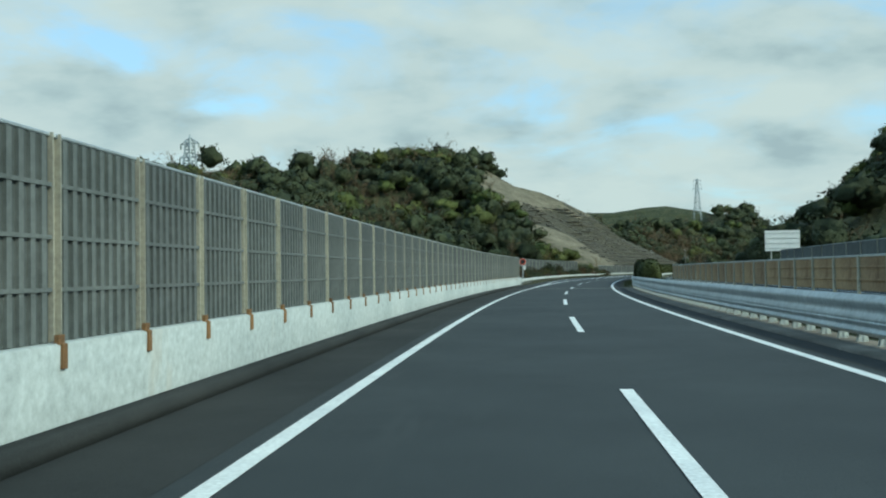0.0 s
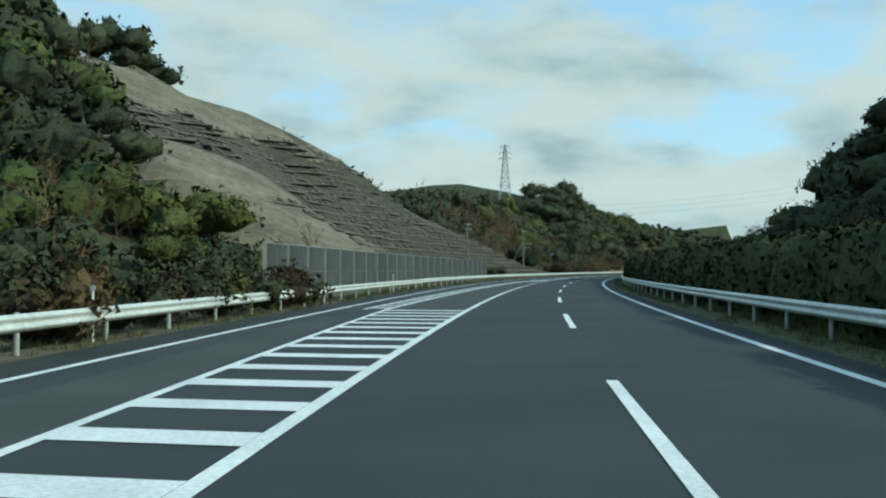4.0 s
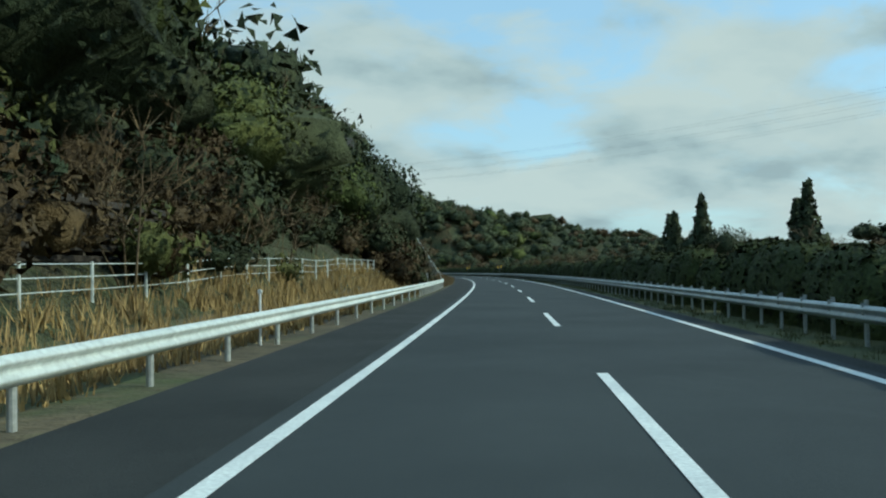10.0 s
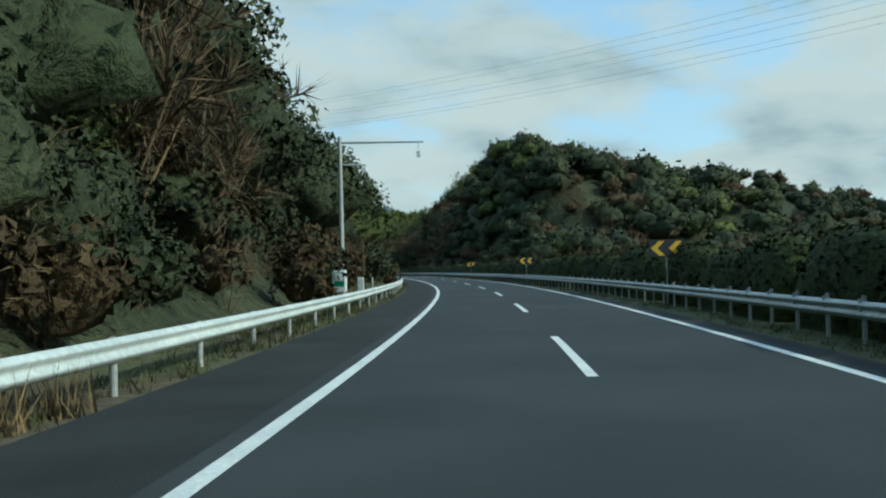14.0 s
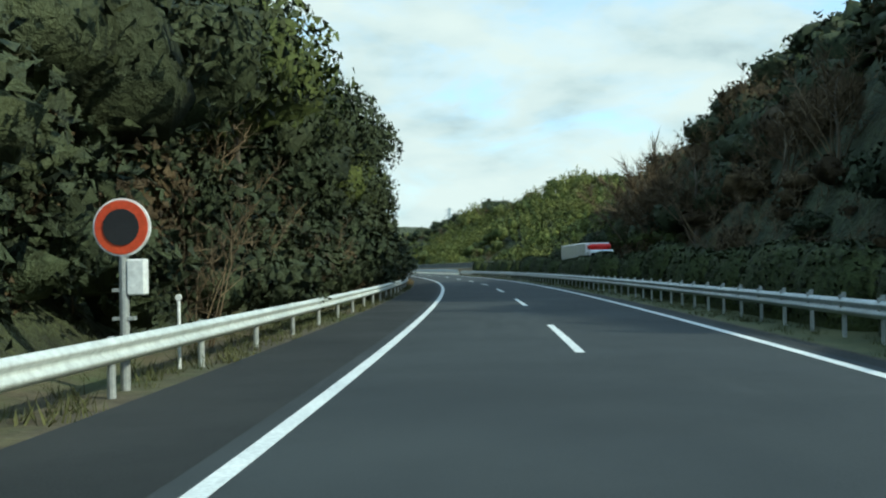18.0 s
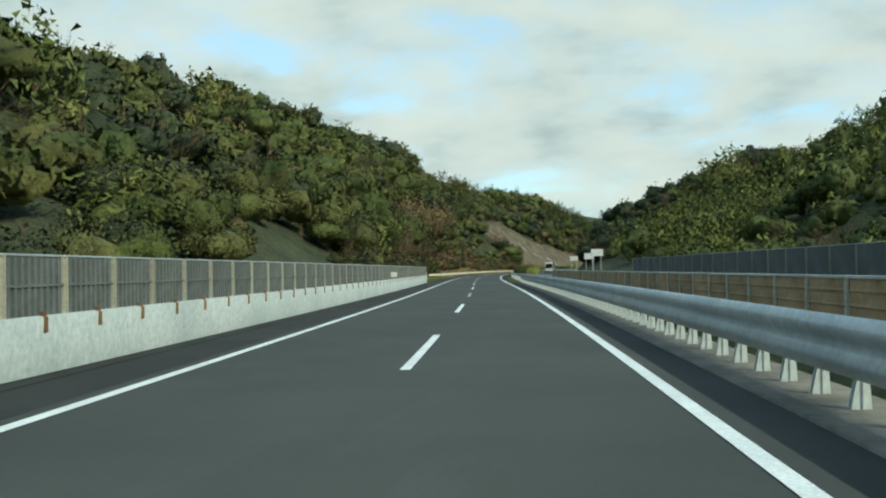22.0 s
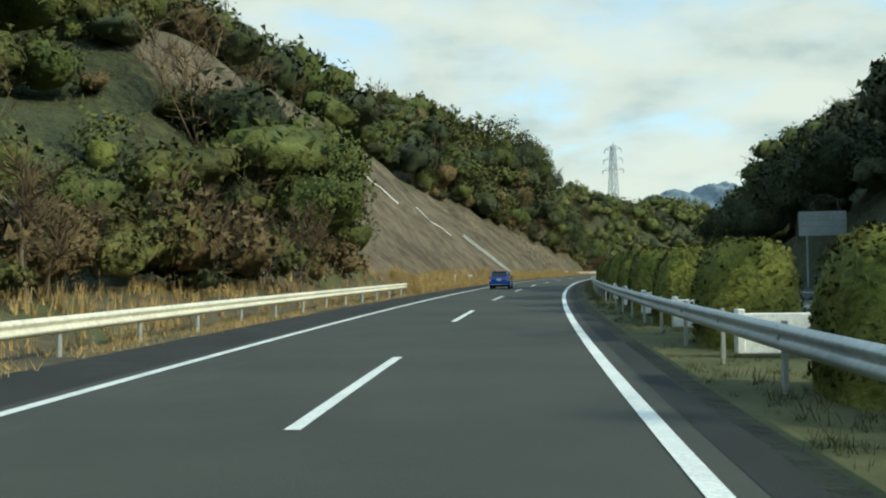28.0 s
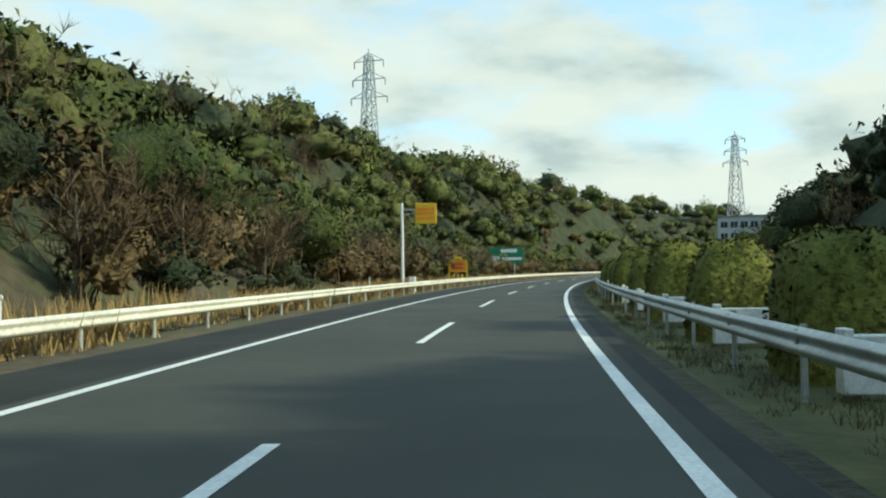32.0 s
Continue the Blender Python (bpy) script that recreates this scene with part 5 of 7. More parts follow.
for k, s in enumerate(np.arange(1564.2, 2100, 8.1)):
    ob = put("concrete_block", slab, None, spot(s, 6.9, 0.0, turn=90), "white concrete kerb block between median bushes", "concrete block", "median blocks")

# ---- grass ----
def tuft(seed, blades, tall, spread, lean):
    rng = np.random.default_rng(seed)
    a = rng.uniform(0, 6.283, blades)
    p = np.stack([rng.normal(size=blades) * spread, rng.normal(size=blades) * spread, np.zeros(blades)], -1)
    h = tall * rng.uniform(0.5, 1.2, blades)
    top = p + np.stack([rng.normal(size=blades) * lean, rng.normal(size=blades) * lean, h], -1)
    side = np.stack([np.cos(a), np.sin(a), np.zeros(blades)], -1) * 0.019 * (1 + tall)
    v = np.stack([p - side, p + side, top], 1).reshape(-1, 3)
    return v, np.arange(blades * 3).reshape(-1, 3), unit(rng.normal(size=(blades * 3, 3)) * 0.35 + [0, 0, 1.0])


SHAPES["reed"] = [tuft(s, 13, 1.0, 0.22, 0.25) for s in (1, 2, 3)]
SHAPES["sod"] = [tuft(s, 12, 0.5, 0.28, 0.22) for s in (4, 5, 6)]


def meadow(shape, mat, s0, s1, x0, x1, per, size, seed, label, side=-1, at=None):
    rng = np.random.default_rng(seed)
    n = int((s1 - s0) * (x1 - x0) * per)
    s, x = rng.uniform(s0, s1, n), rng.uniform(x0, x1, n)
    if at is not None:
        x = x + at(s)
    keep = wavy(s * 4, x * 9, seed) + rng.normal(size=n) * 0.4 > -0.45
    s, x = s[keep], x[keep]
    z = np.maximum(height(s, side * x), -0.08)
    scatter("grass", shape, mat, lay(s, side * x, z - 0.02), size * rng.uniform(0.55, 1.3, len(s)), seed, label, "grass")


DRY, SOD = "tall dry yellow grass at the slope's foot", "short rough grass along the verge"
meadow("reed", "grass_brown", 655, 803, 6.4, 8.4, 6, 0.55, 81, DRY)
meadow("sod", "grass_brown", 1112, 1190, 6.2, 8.0, 7, 0.6, 82, DRY)
meadow("reed", "grass_dry", 1703, 1880, 6.6, 9.4, 8, 0.62, 83, DRY)
meadow("reed", "grass_dry", 1500, 1703, 8.0, 11.5, 3, 0.5, 84, DRY)
meadow("reed", "grass_dry", 530, 632, 7.3, 10.8, 6, 0.6, 85, DRY)
meadow("sod", "grass_brown", 330, 560, 0.15, 2.2, 5, 0.5, 86, SOD, at=lambda s: -edge(s))
meadow("sod", "grass_green", 104, 330, 0.1, 2.0, 4, 0.5, 87, SOD, at=lambda s: -edge(s))
meadow("sod", "grass_green", 800, 1112, 6.2, 8.2, 5, 0.5, 88, SOD)
meadow("sod", "grass_sunlit", 1384, 1560, 5.9, 10.8, 5, 0.5, 89, SOD)
meadow("sod", "grass_dry", 1440, 1703, 5.9, 8.0, 4, 0.45, 90, SOD)
meadow("sod", "grass_green", 88, 620, 4.8, 6.2, 4, 0.35, 91, SOD, 1)
meadow("sod", "grass_green", 620, 1204, 4.8, 6.2, 4, 0.35, 92, SOD, 1)
meadow("sod", "grass_sunlit", 1380, 1560, 4.9, 6.5, 6, 0.30, 93, SOD, 1)
meadow("sod", "grass_green", 1540, 2080, 4.9, 6.5, 7, 0.30, 95, SOD, 1)
meadow("sod", "grass_brown", 1700, 2080, 4.9, 6.5, 3, 0.30, 96, SOD, 1)
meadow("reed", "grass_dry", 1886, 2100, 7.4, 10.5, 3, 0.8, 94, DRY)

# ---- concrete cribs on the cut slope ----
def slope_x(s, z):
    """Distance from the road at which the left slope reaches the height z."""
    xs = np.linspace(14, 80, 133)
    h = height(np.full(133, s), -xs)
    above = np.where(h > z)[0]
    return float(xs[above[0]]) if len(above) else 80.0


cribs = base("terraced_slope", None, "tiers of grey concrete beams stepping up a cut slope", "retaining slope", kind="structure")
SLAB = boxes((-0.14, 0.14, -0.16, 0.16, 0.0, 1.25), bevel=0.02)
bmesh.ops.triangulate(SLAB, faces=SLAB.faces)
slab_v = np.array([v.co[:] for v in SLAB.verts])
slab_f = np.array([[v.index for v in f.verts] for f in SLAB.faces])
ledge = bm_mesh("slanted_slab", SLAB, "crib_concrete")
LEAN = Matrix.Rotation(radians(-46), 4, "Y") @ Matrix.Rotation(radians(36), 4, "X")
upper_v, upper_f = [], []
for row in range(19):
    z = 1.3 + row * 1.5
    ss = np.arange(320, 441, 6.0)
    dd = np.array([-slope_x(s, z) for s in ss])
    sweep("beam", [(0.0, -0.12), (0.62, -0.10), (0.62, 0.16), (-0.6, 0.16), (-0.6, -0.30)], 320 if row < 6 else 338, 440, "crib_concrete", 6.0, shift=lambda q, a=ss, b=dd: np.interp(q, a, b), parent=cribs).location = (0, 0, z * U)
    first = 322 if row < 6 else 340
    for s in np.arange(first + (row % 2) * 1.2, 438, 2.5):
        m = spot(s, float(np.interp(s, ss, dd)) + 0.05, z + 0.05) @ LEAN
        if row < 6:
            put("slanted_slab", ledge, cribs, m)
        else:
            mm = np.array(m)
            upper_f.append(slab_f + len(upper_v) * len(slab_v))
            upper_v.append(slab_v * U @ mm[:3, :3].T + mm[:3, 3])
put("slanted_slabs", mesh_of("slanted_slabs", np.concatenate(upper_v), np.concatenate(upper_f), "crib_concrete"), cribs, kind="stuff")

# ---- signs, posts, poles ----
def plate(w, h, t=0.02, bevel=0.004):
    return boxes((-w / 2, w / 2, -t, 0.0, -h / 2, h / 2), bevel=bevel)


def words(text, size, mat, parent, x, z, y=-0.026):
    c = bpy.data.curves.new("lettering", "FONT")
    c.body, c.size, c.align_x, c.align_y, c.extrude = text, size * U, "CENTER", "CENTER", 0.001
    c.materials.append(MATS[mat])
    ob = new("lettering", c)
    ob.parent = parent
    ob.matrix_local = Matrix.Translation((x * U, y * U, z * U)) @ Matrix.Rotation(radians(90), 4, "X")
    return ob


def move(x, y, z):
    return Matrix.Translation((x * U, y * U, z * U))


def ring_sign(s, d, z, r, label, box_on=True):
    """A round speed-limit display: red ring with a dark face on a post."""
    t = base("round_sign", spot(s, d), label, "traffic sign")
    part("post", tubes(((0, 0.05, -0.2), (0, 0.05, z + r * 0.6), 0.07)), "post_metal", t)
    face_ = part("face", tubes(((0, -0.02, 0), (0, 0.03, 0), r), n=40), "white_paint", t, "dark round face with a red ring", move(0, 0, z))
    part("red_ring", tubes(((0, -0.035, 0), (0, -0.02, 0), r * 0.93), n=40), "sign_red", face_)
    part("dark_field", tubes(((0, -0.05, 0), (0, -0.035, 0), r * 0.63), n=36), "sign_black", face_)
    part("bracket", boxes((-0.16, 0.16, 0.0, 0.10, z - r - 0.9, z - r - 0.85), (-0.16, 0.16, 0.0, 0.10, z - r - 0.5, z - r - 0.45)), "post_metal", t)
    if box_on:
        part("control_box", boxes((0.06, 0.32, -0.02, 0.16, z - r - 0.55, z - r - 0.04), bevel=0.02), "white_paint", t, "white control cabinet")
    return t


ring_sign(116, -7.1, 2.70, 0.42, "round red-ringed traffic sign with a dark face on a grey post")
ring_sign(1041.0, -6.72, 2.22, 0.41, "round red-ringed traffic sign standing behind the guard rail")


def delineator_post():
    t = base("delineator", None, "slim white road delineator with a round reflector", "delineator", "delineators")
    part("post", tubes(((0, 0, -0.2), (0, 0, 1.08), 0.030)), "white_paint", t)
    part("reflector", tubes(((0, -0.025, 1.14), (0, 0.025, 1.14), 0.055), n=16), "white_paint", t, "round white reflector")
    return t


deli = delineator_post()
spots = [(632, -6.9), (717.4, -8.0), (755.5, -8.2), (991, -7.0), (1044, -6.9), (843, -7.0), (900, -7.0), (944, -7.0), (1092, -7.0), (1114, -7.0), (520, -7.4), (462, -9.4), (566, -7.0), (676, -7.6), (580, -7.0),
         (1405, -6.9), (1460, -7.6), (1510, -7.6), (1560, -7.6), (1604, -7.6), (1650, -7.6), (1726, -7.2), (1762, -7.2), (1902, -7.8), (1940, -7.8), (240, -10.9), (286, -11.6)]
deli.matrix_basis = spot(*spots[0])
for s, d in spots[1:]:
    copy_thing(deli, spot(s, d))


def small_board(s, d, z, w, h, mat, label, text="", name="marker_board"):
    t = base(name, spot(s, d), label, "sign")
    part("post", tubes(((0, 0.03, -0.2), (0, 0.03, z), 0.025)), "post_metal", t)
    p = part("board", plate(w, h), mat, t, "", move(0, 0, z))
    if text:
        words(text, h * 0.95, "sign_black" if mat == "white_paint" else "white_paint", p, 0, 0)
    else:
        part("bar", plate(w * 0.6, h * 0.16, 0.005), "post_metal", p, "", move(0, -0.022, 0))
    return t


small_board(754.7, -7.9, 1.22, 0.62, 0.27, "white_paint", "small white kilometre board on a thin post", "37", "kilometre_board")
small_board(1067.6, -8.4, 1.22, 0.62, 0.26, "white_paint", "small white marker board behind the guard rail")
small_board(646, -8.0, 1.25, 0.65, 0.24, "white_paint", "small white marker board at the end of a rail")
small_board(538, -8.4, 1.25, 0.62, 0.26, "white_paint", "small white marker board above the guard rail")
small_board(1738, -7.4, 1.0, 0.5, 0.2, "white_paint", "small white marker board in dry grass")
small_board(1846, -7.3, 1.0, 0.52, 0.22, "white_paint", "small white marker board at a slope's foot")
small_board(546, -9.0, 1.2, 0.5, 0.2, "sign_green", "small green marker board in dry grass")
small_board(1452, -9.4, 1.4, 0.6, 0.26, "sign_green", "small green marker board above the grass")
small_board(1226, -5.95, 1.75, 0.02, 0.02, "white_paint", "thin pole fixed to the noise wall")
small_board(1338, -5.55, 1.28, 0.62, 0.32, "white_paint", "small white board on the noise wall")
small_board(1255, -5.55, 1.25, 0.55, 0.28, "white_paint", "small white board on the noise wall")


def chevron_sign(s, d, z):
    t = base("chevron_sign", spot(s, d, 0, turn=6), "black curve board with two yellow arrows on a post", "traffic sign", "chevron signs")
    part("post", tubes(((0, 0.04, -0.2), (0, 0.04, z + 0.3), 0.035)), "post_metal", t)
    b = part("board", plate(1.50, 0.72), "sign_black", t, "", move(0, 0, z))
    for x in (-0.38, 0.36):
        bm = bmesh.new()
        pts = [(x + 0.05, 0.30), (x + 0.30, 0.30), (x + 0.0, 0.0), (x + 0.30, -0.30), (x + 0.05, -0.30), (x - 0.27, 0.0)]
        f = bm.faces.new([bm.verts.new((p, -0.026, q)) for p, q in pts])
        part("arrow", bm, "sign_yellow", b, "yellow arrow pointing along the bend")
    return t


for s in (772, 831, 890, 948):
    chevron_sign(s, 6.15, 2.2)


def wood_pole(s, d, h, label, arms=((0.9, 1.5), (0.78, 1.3)), stay=True):
    z = float(height(np.array([s]), np.array([d]))[0])
    t = base("utility_pole", spot(s, d, z), label, "utility pole", "utility poles")
    part("shaft", tubes(((0, 0, -0.4), (0, 0, h), 0.17, 0.11), n=12), "old_concrete", t)
    for u, w in arms:
        a = part("crossarm", boxes((-w * 0.35, w, -0.06, 0.06, h * u - 0.05, h * u + 0.05), bevel=0.01), "post_metal", t)
        for x in (-w * 0.3, w * 0.45, w * 0.9):
            part("insulator", tubes(((x, 0, h * u + 0.05), (x, 0, h * u + 0.22), 0.05, 0.03)), "white_paint", a)
    if stay:
        part("stay_wire", tubes(((-0.1, 0, h * 0.75), (-2.6, -1.5, 0.0), 0.03), n=6), "post_metal", t)
    return t


wood_pole(375, -19.5, 6.9, "tall grey concrete utility pole with crossarms on a slope", ((0.96, 0.7), (0.84, 0.7)), False)
wood_pole(430, -18.5, 7.9, "grey concrete utility pole with two crossarms and a stay", ((0.98, 0.9), (0.62, 1.6), (0.52, 1.6)))
wood_pole(462, -17.0, 5.0, "short grey utility pole among brown brush", ((0.9, 0.8),), False)
wood_pole(494, -15.5, 3.4, "short grey pole in the brush", ((0.9, 0.5),), False)
wood_pole(848, -16.0, 9.0, "dark utility pole rising between roadside trees", ((0.95, 1.2),), False)


def lattice_pylon(s, d, z, h, label, arms=3, wide=0.085, thick=0.0042, mat="galvanised"):
    """A steel lattice pylon: four legs, rings and cross braces, arms with insulators."""
    t = base("pylon", spot(s, d, z), label, "pylon", "pylons")
    legs = [(-1, -1), (1, -1), (1, 1), (-1, 1)]
    half = lambda u: h * (wide * (1 - u) + 0.018)
    r = h * thick
    for x, y in legs:
        part("leg", tubes(((x * half(0), y * half(0), -4.0), (x * half(0.95), y * half(0.95), h * 0.95), r * 1.4), n=6), mat, t)
    levels = [0.0, 0.17, 0.32, 0.45, 0.57, 0.68, 0.78, 0.87, 0.95]
    for a, b in zip(levels[:-1], levels[1:]):
        bm = bmesh.new()
        for k in range(4):
            p, q = legs[k], legs[(k + 1) % 4]
            tube(bm, (p[0] * half(a), p[1] * half(a), a * h), (q[0] * half(b), q[1] * half(b), b * h), r, n=5)
            tube(bm, (q[0] * half(a), q[1] * half(a), a * h), (p[0] * half(b), p[1] * half(b), b * h), r, n=5)
            tube(bm, (p[0] * half(b), p[1] * half(b), b * h), (q[0] * half(b), q[1] * half(b), b * h), r, n=5)
        part("brace_panel", bm, mat, t)
    part("peak", tubes(((0, 0, h * 0.95), (0, 0, h), r * 1.5, r), n=6), mat, t)
    for k in range(arms):
        u = 0.70 + 0.11 * k
        w = h * (0.12 - 0.012 * k)
        arm = part("arm", tubes(((-w, 0, u * h), (w, 0, u * h), r * 1.2), ((-w, 0, u * h), (0, 0, (u + 0.05) * h), r), ((w, 0, u * h), (0, 0, (u + 0.05) * h), r), n=5), mat, t)
        for x in (-w, w):
            part("insulator", tubes(((x, 0, u * h), (x, 0, u * h - h * 0.04), r * 1.6), n=6), "post_metal", arm)
    return t


def on_land(s, d):
    return float(height(np.array([float(s)]), np.array([float(d)]))[0])


lattice_pylon(727, -76.7, 41, 27, "tall grey steel lattice pylon on a wooded hilltop")
lattice_pylon(500, -363, on_land(500, -363) - 2, 82, "pale steel lattice pylon on a far ridge")
lattice_pylon(1180, -50, 33, 34, "large steel lattice pylon above dark trees")
lattice_pylon(2172, -92, 20, 54, "tall pale steel lattice pylon behind a sunlit hill", 3, 0.045, 0.0026, "hazy_steel")
lattice_pylon(2478, -48, 20, 62, "steel lattice pylon on a far ridge", 3, 0.06, 0.003)
lattice_pylon(2465, -83, 8, 22, "small pale lattice pylon in the valley")


def board_on_posts(s, d, z0, z1, w, mat, label, turn=0.0, name="sign_board", frame_=True):
    t = base(name, spot(s, d, on_land(s, d), turn=turn), label, "sign")
    for x in (-w * 0.32, w * 0.32):
        part("post", tubes(((x, 0.09, -0.3), (x, 0.09, z1), 0.07)), "post_metal", t)
    p = part("board", boxes((-w / 2, w / 2, -0.02, 0.02, z0, z1), bevel=0.01), mat, t)
    if frame_:
        n = 4
        for k in range(n):
            z = z0 + (z1 - z0) * (k + 0.5) / n
            part("stiffener", boxes((-w / 2, w / 2, -0.06, -0.02, z - 0.03, z + 0.03)), "post_metal", p)
    return t


board_on_posts(109, 21.6, 4.0, 6.2, 3.6, "white_paint", "white-backed road sign on two posts beyond the opposite lanes")
board_on_posts(1450, 21.4, 3.6, 4.9, 2.2, "white_paint", "white-backed road sign on posts beyond the opposite lanes")
board_on_posts(1468, 21.4, 3.2, 4.4, 2.0, "white_paint", "white-backed road sign on posts beside the opposite lanes")
board_on_posts(1706, 21.4, 3.3, 5.0, 3.2, "galvanised", "grey-backed road sign on two posts in shade")
board_on_posts(1541, 21.4, 3.4, 4.6, 2.2, "white_paint", "white-backed road sign beside the opposite lanes")
board_on_posts(443, 21.4, 4.0, 4.2, 3.4, "galvanised", "empty steel sign frame beyond the hedge", frame_=False)


def matrix_sign(s, d, label):
    """An orange message sign held over the shoulder by an arm on a pole."""
    t = base("message_sign", spot(s, d), label, "traffic sign")
    part("pole", tubes(((0, 0, -0.3), (0, 0, 6.5), 0.13, 0.10), n=14), "white_paint", t)
    part("arm", tubes(((0, 0, 6.0), (1.0, 0, 6.0), 0.05), ((0, 0, 5.6), (1.0, 0, 5.75), 0.04)), "post_metal", t)
    b = part("panel", boxes((1.0, 2.55, -0.1, 0.1, 4.95, 6.45), bevel=0.03), "sign_yellow", t, "bright amber panel with faint lines")
    for z in (6.0, 5.7, 5.35):
        part("text_bar", boxes((1.15, 2.4, -0.112, -0.1, z - 0.09, z + 0.09)), "sign_orange", b)
    part("base_box", boxes((0.5, 0.95, -0.2, 0.2, 0.0, 1.1), bevel=0.02), "white_paint", t, "small pale cabinet")
    return t


matrix_sign(1954, -8.4, "amber message sign on an arm over the shoulder")


def warning_truck(s, d):
    """A works trailer with a framed warning board."""
    t = base("warning_board", spot(s, d), "orange-framed warning board with a lamp on a stand", "warning board")
    part("frame", boxes((-1.0, -0.86, -0.06, 0.06, 0.2, 2.6), (0.86, 1.0, -0.06, 0.06, 0.2, 2.6), (-0.86, 0.86, -0.06, 0.06, 2.46, 2.6), (-0.86, 0.86, -0.06, 0.06, 1.35, 1.49), (-0.86, 0.86, -0.06, 0.06, 0.2, 0.34)), "sign_yellow", t)
    part("board", boxes((-0.86, 0.86, -0.03, 0.03, 1.49, 2.46)), "sign_orange", t, "orange board with dark lines")
    part("text_bar", boxes((-0.6, 0.6, -0.045, -0.03, 2.05, 2.25), (-0.6, 0.6, -0.045, -0.03, 1.65, 1.85)), "sign_red", t)
    part("lamp", boxes((-0.4, 0.4, -0.15, 0.15, 2.62, 2.95), bevel=0.05), "sign_yellow", t)
    for x in (-0.55, -0.1, 0.35):
        part("lower_bar", boxes((x, x + 0.2, -0.05, 0.05, 0.34, 1.1), bevel=0.02), "sign_yellow", t)
    return t


warning_truck(1985, -9.0)
g = base("direction_sign", spot(2031, -10.4, on_land(2031, -10.4)), "green motorway direction sign with white lines on posts", "traffic sign")
for x in (-1.2, 1.2):
    part("post", tubes(((x, 0.1, -0.5), (x, 0.1, 3.4), 0.09)), "post_metal", g)
gb = part("board", boxes((-2.6, 2.6, -0.04, 0.04, 2.3, 4.7), bevel=0.02), "sign_green", g)
part("text_bar", boxes((-0.9, 1.6, -0.055, -0.04, 3.95, 4.45)), "white_paint", gb)
part("text_bar", boxes((-2.3, -1.1, -0.055, -0.04, 2.7, 3.35)), "white_paint", gb)
part("text_bar", boxes((-0.7, 2.3, -0.055, -0.04, 2.8, 3.2)), "white_paint", gb)

# camera pole with an arm over the shoulder
t = base("camera_pole", spot(839.5, -8.2), "grey steel pole with a long arm carrying a camera", "pole")
part("pole", tubes(((0, 0, -0.3), (0, 0, 8.3), 0.14, 0.10), n=14), "post_metal", t)
arm = part("arm", tubes(((-0.3, 0, 8.0), (4.2, 0, 7.95), 0.06, 0.04)), "post_metal", t)
part("camera_box", boxes((3.85, 4.05, -0.18, 0.12, 7.2, 7.5), (3.92, 3.98, -0.03, 0.03, 7.5, 7.95), bevel=0.02), "white_paint", arm)
arm = part("arm", tubes(((0, 0, 6.9), (1.3, 0, 6.85), 0.045)), "post_metal", t)
part("camera_box", boxes((1.1, 1.3, -0.15, 0.1, 6.55, 6.75), bevel=0.02), "white_paint", arm)
part("cabinet", boxes((-0.35, 0.05, -0.28, -0.12, 0.9, 2.2), bevel=0.02), "galvanised_pale", t, "pale steel cabinet")
part("cabinet", boxes((0.75, 1.05, -0.15, 0.15, 0.0, 1.25), bevel=0.02), "galvanised_pale", t, "small pale cabinet on the ground")

# emergency telephone
t = base("emergency_phone", spot(837, -8.05), "white roadside emergency telephone box with a green panel", "telephone box")
part("stand", boxes((-0.06, 0.06, -0.06, 0.06, -0.2, 0.6)), "post_metal", t)
b = part("housing", boxes((-0.33, 0.33, -0.22, 0.22, 0.58, 1.63), bevel=0.04), "white_paint", t)
part("panel", boxes((-0.24, 0.24, -0.235, -0.22, 0.86, 1.52)), "sign_green", b, "green panel with a pale field")
part("pictogram", boxes((-0.20, 0.20, -0.245, -0.235, 1.12, 1.48)), "white_paint", b)
part("handset", tubes(((-0.07, -0.252, 1.40), (0.06, -0.252, 1.18), 0.028)), "sign_black", b)

# ladders on the sprayed slopes
def ladder(s0, d0, z0, s1, d1, z1, label, mat="galvanised_pale", width=0.55):
    p, q = Vector(lay(s0, d0, z0)), Vector(lay(s1, d1, z1))
    out = Vector(lay(s0, d0 + 1, z0)) - p
    along = (q - p).normalized()
    side = along.cross(out).normalized() * width * U / 2
    up = side.cross(along).normalized()
    lift = up * (0.18 * U if up.z > 0 else -0.18 * U)
    t = base("slope_ladder", None, label, "ladder", "slope ladders")
    for w in (-1, 1):
        bm = bmesh.new()
        tube(bm, p + side * w + lift, q + side * w + lift, 0.035 * U, n=6)
        put("rail", bm_mesh("rail", bm, mat, scale=False), t)
    n = int((q - p).length / (0.42 * U))
    for k in range(1, n):
        c = p + (q - p) * (k / n) + lift
        bm = bmesh.new()
        tube(bm, c - side, c + side, 0.06 * U, n=5)
        put("rung", bm_mesh("rung", bm, mat, scale=False), t)
    return t


def slope_line(s0, x0, s1, x1, label, name="drain_channel", mat="white_paint", r=0.09):
    """A pale drain lying on the slope between two places."""
    n = 9
    ss, xx = np.linspace(s0, s1, n), np.linspace(x0, x1, n)
    pts = lay(ss, -xx, height(ss, -xx) + 0.12)
    bm = bmesh.new()
    for a, b in zip(pts[:-1], pts[1:]):
        tube(bm, a, b, r * U, n=6)
    return put(name, bm_mesh(name, bm, mat, scale=False), None, None, label, "drain", "slope drains")


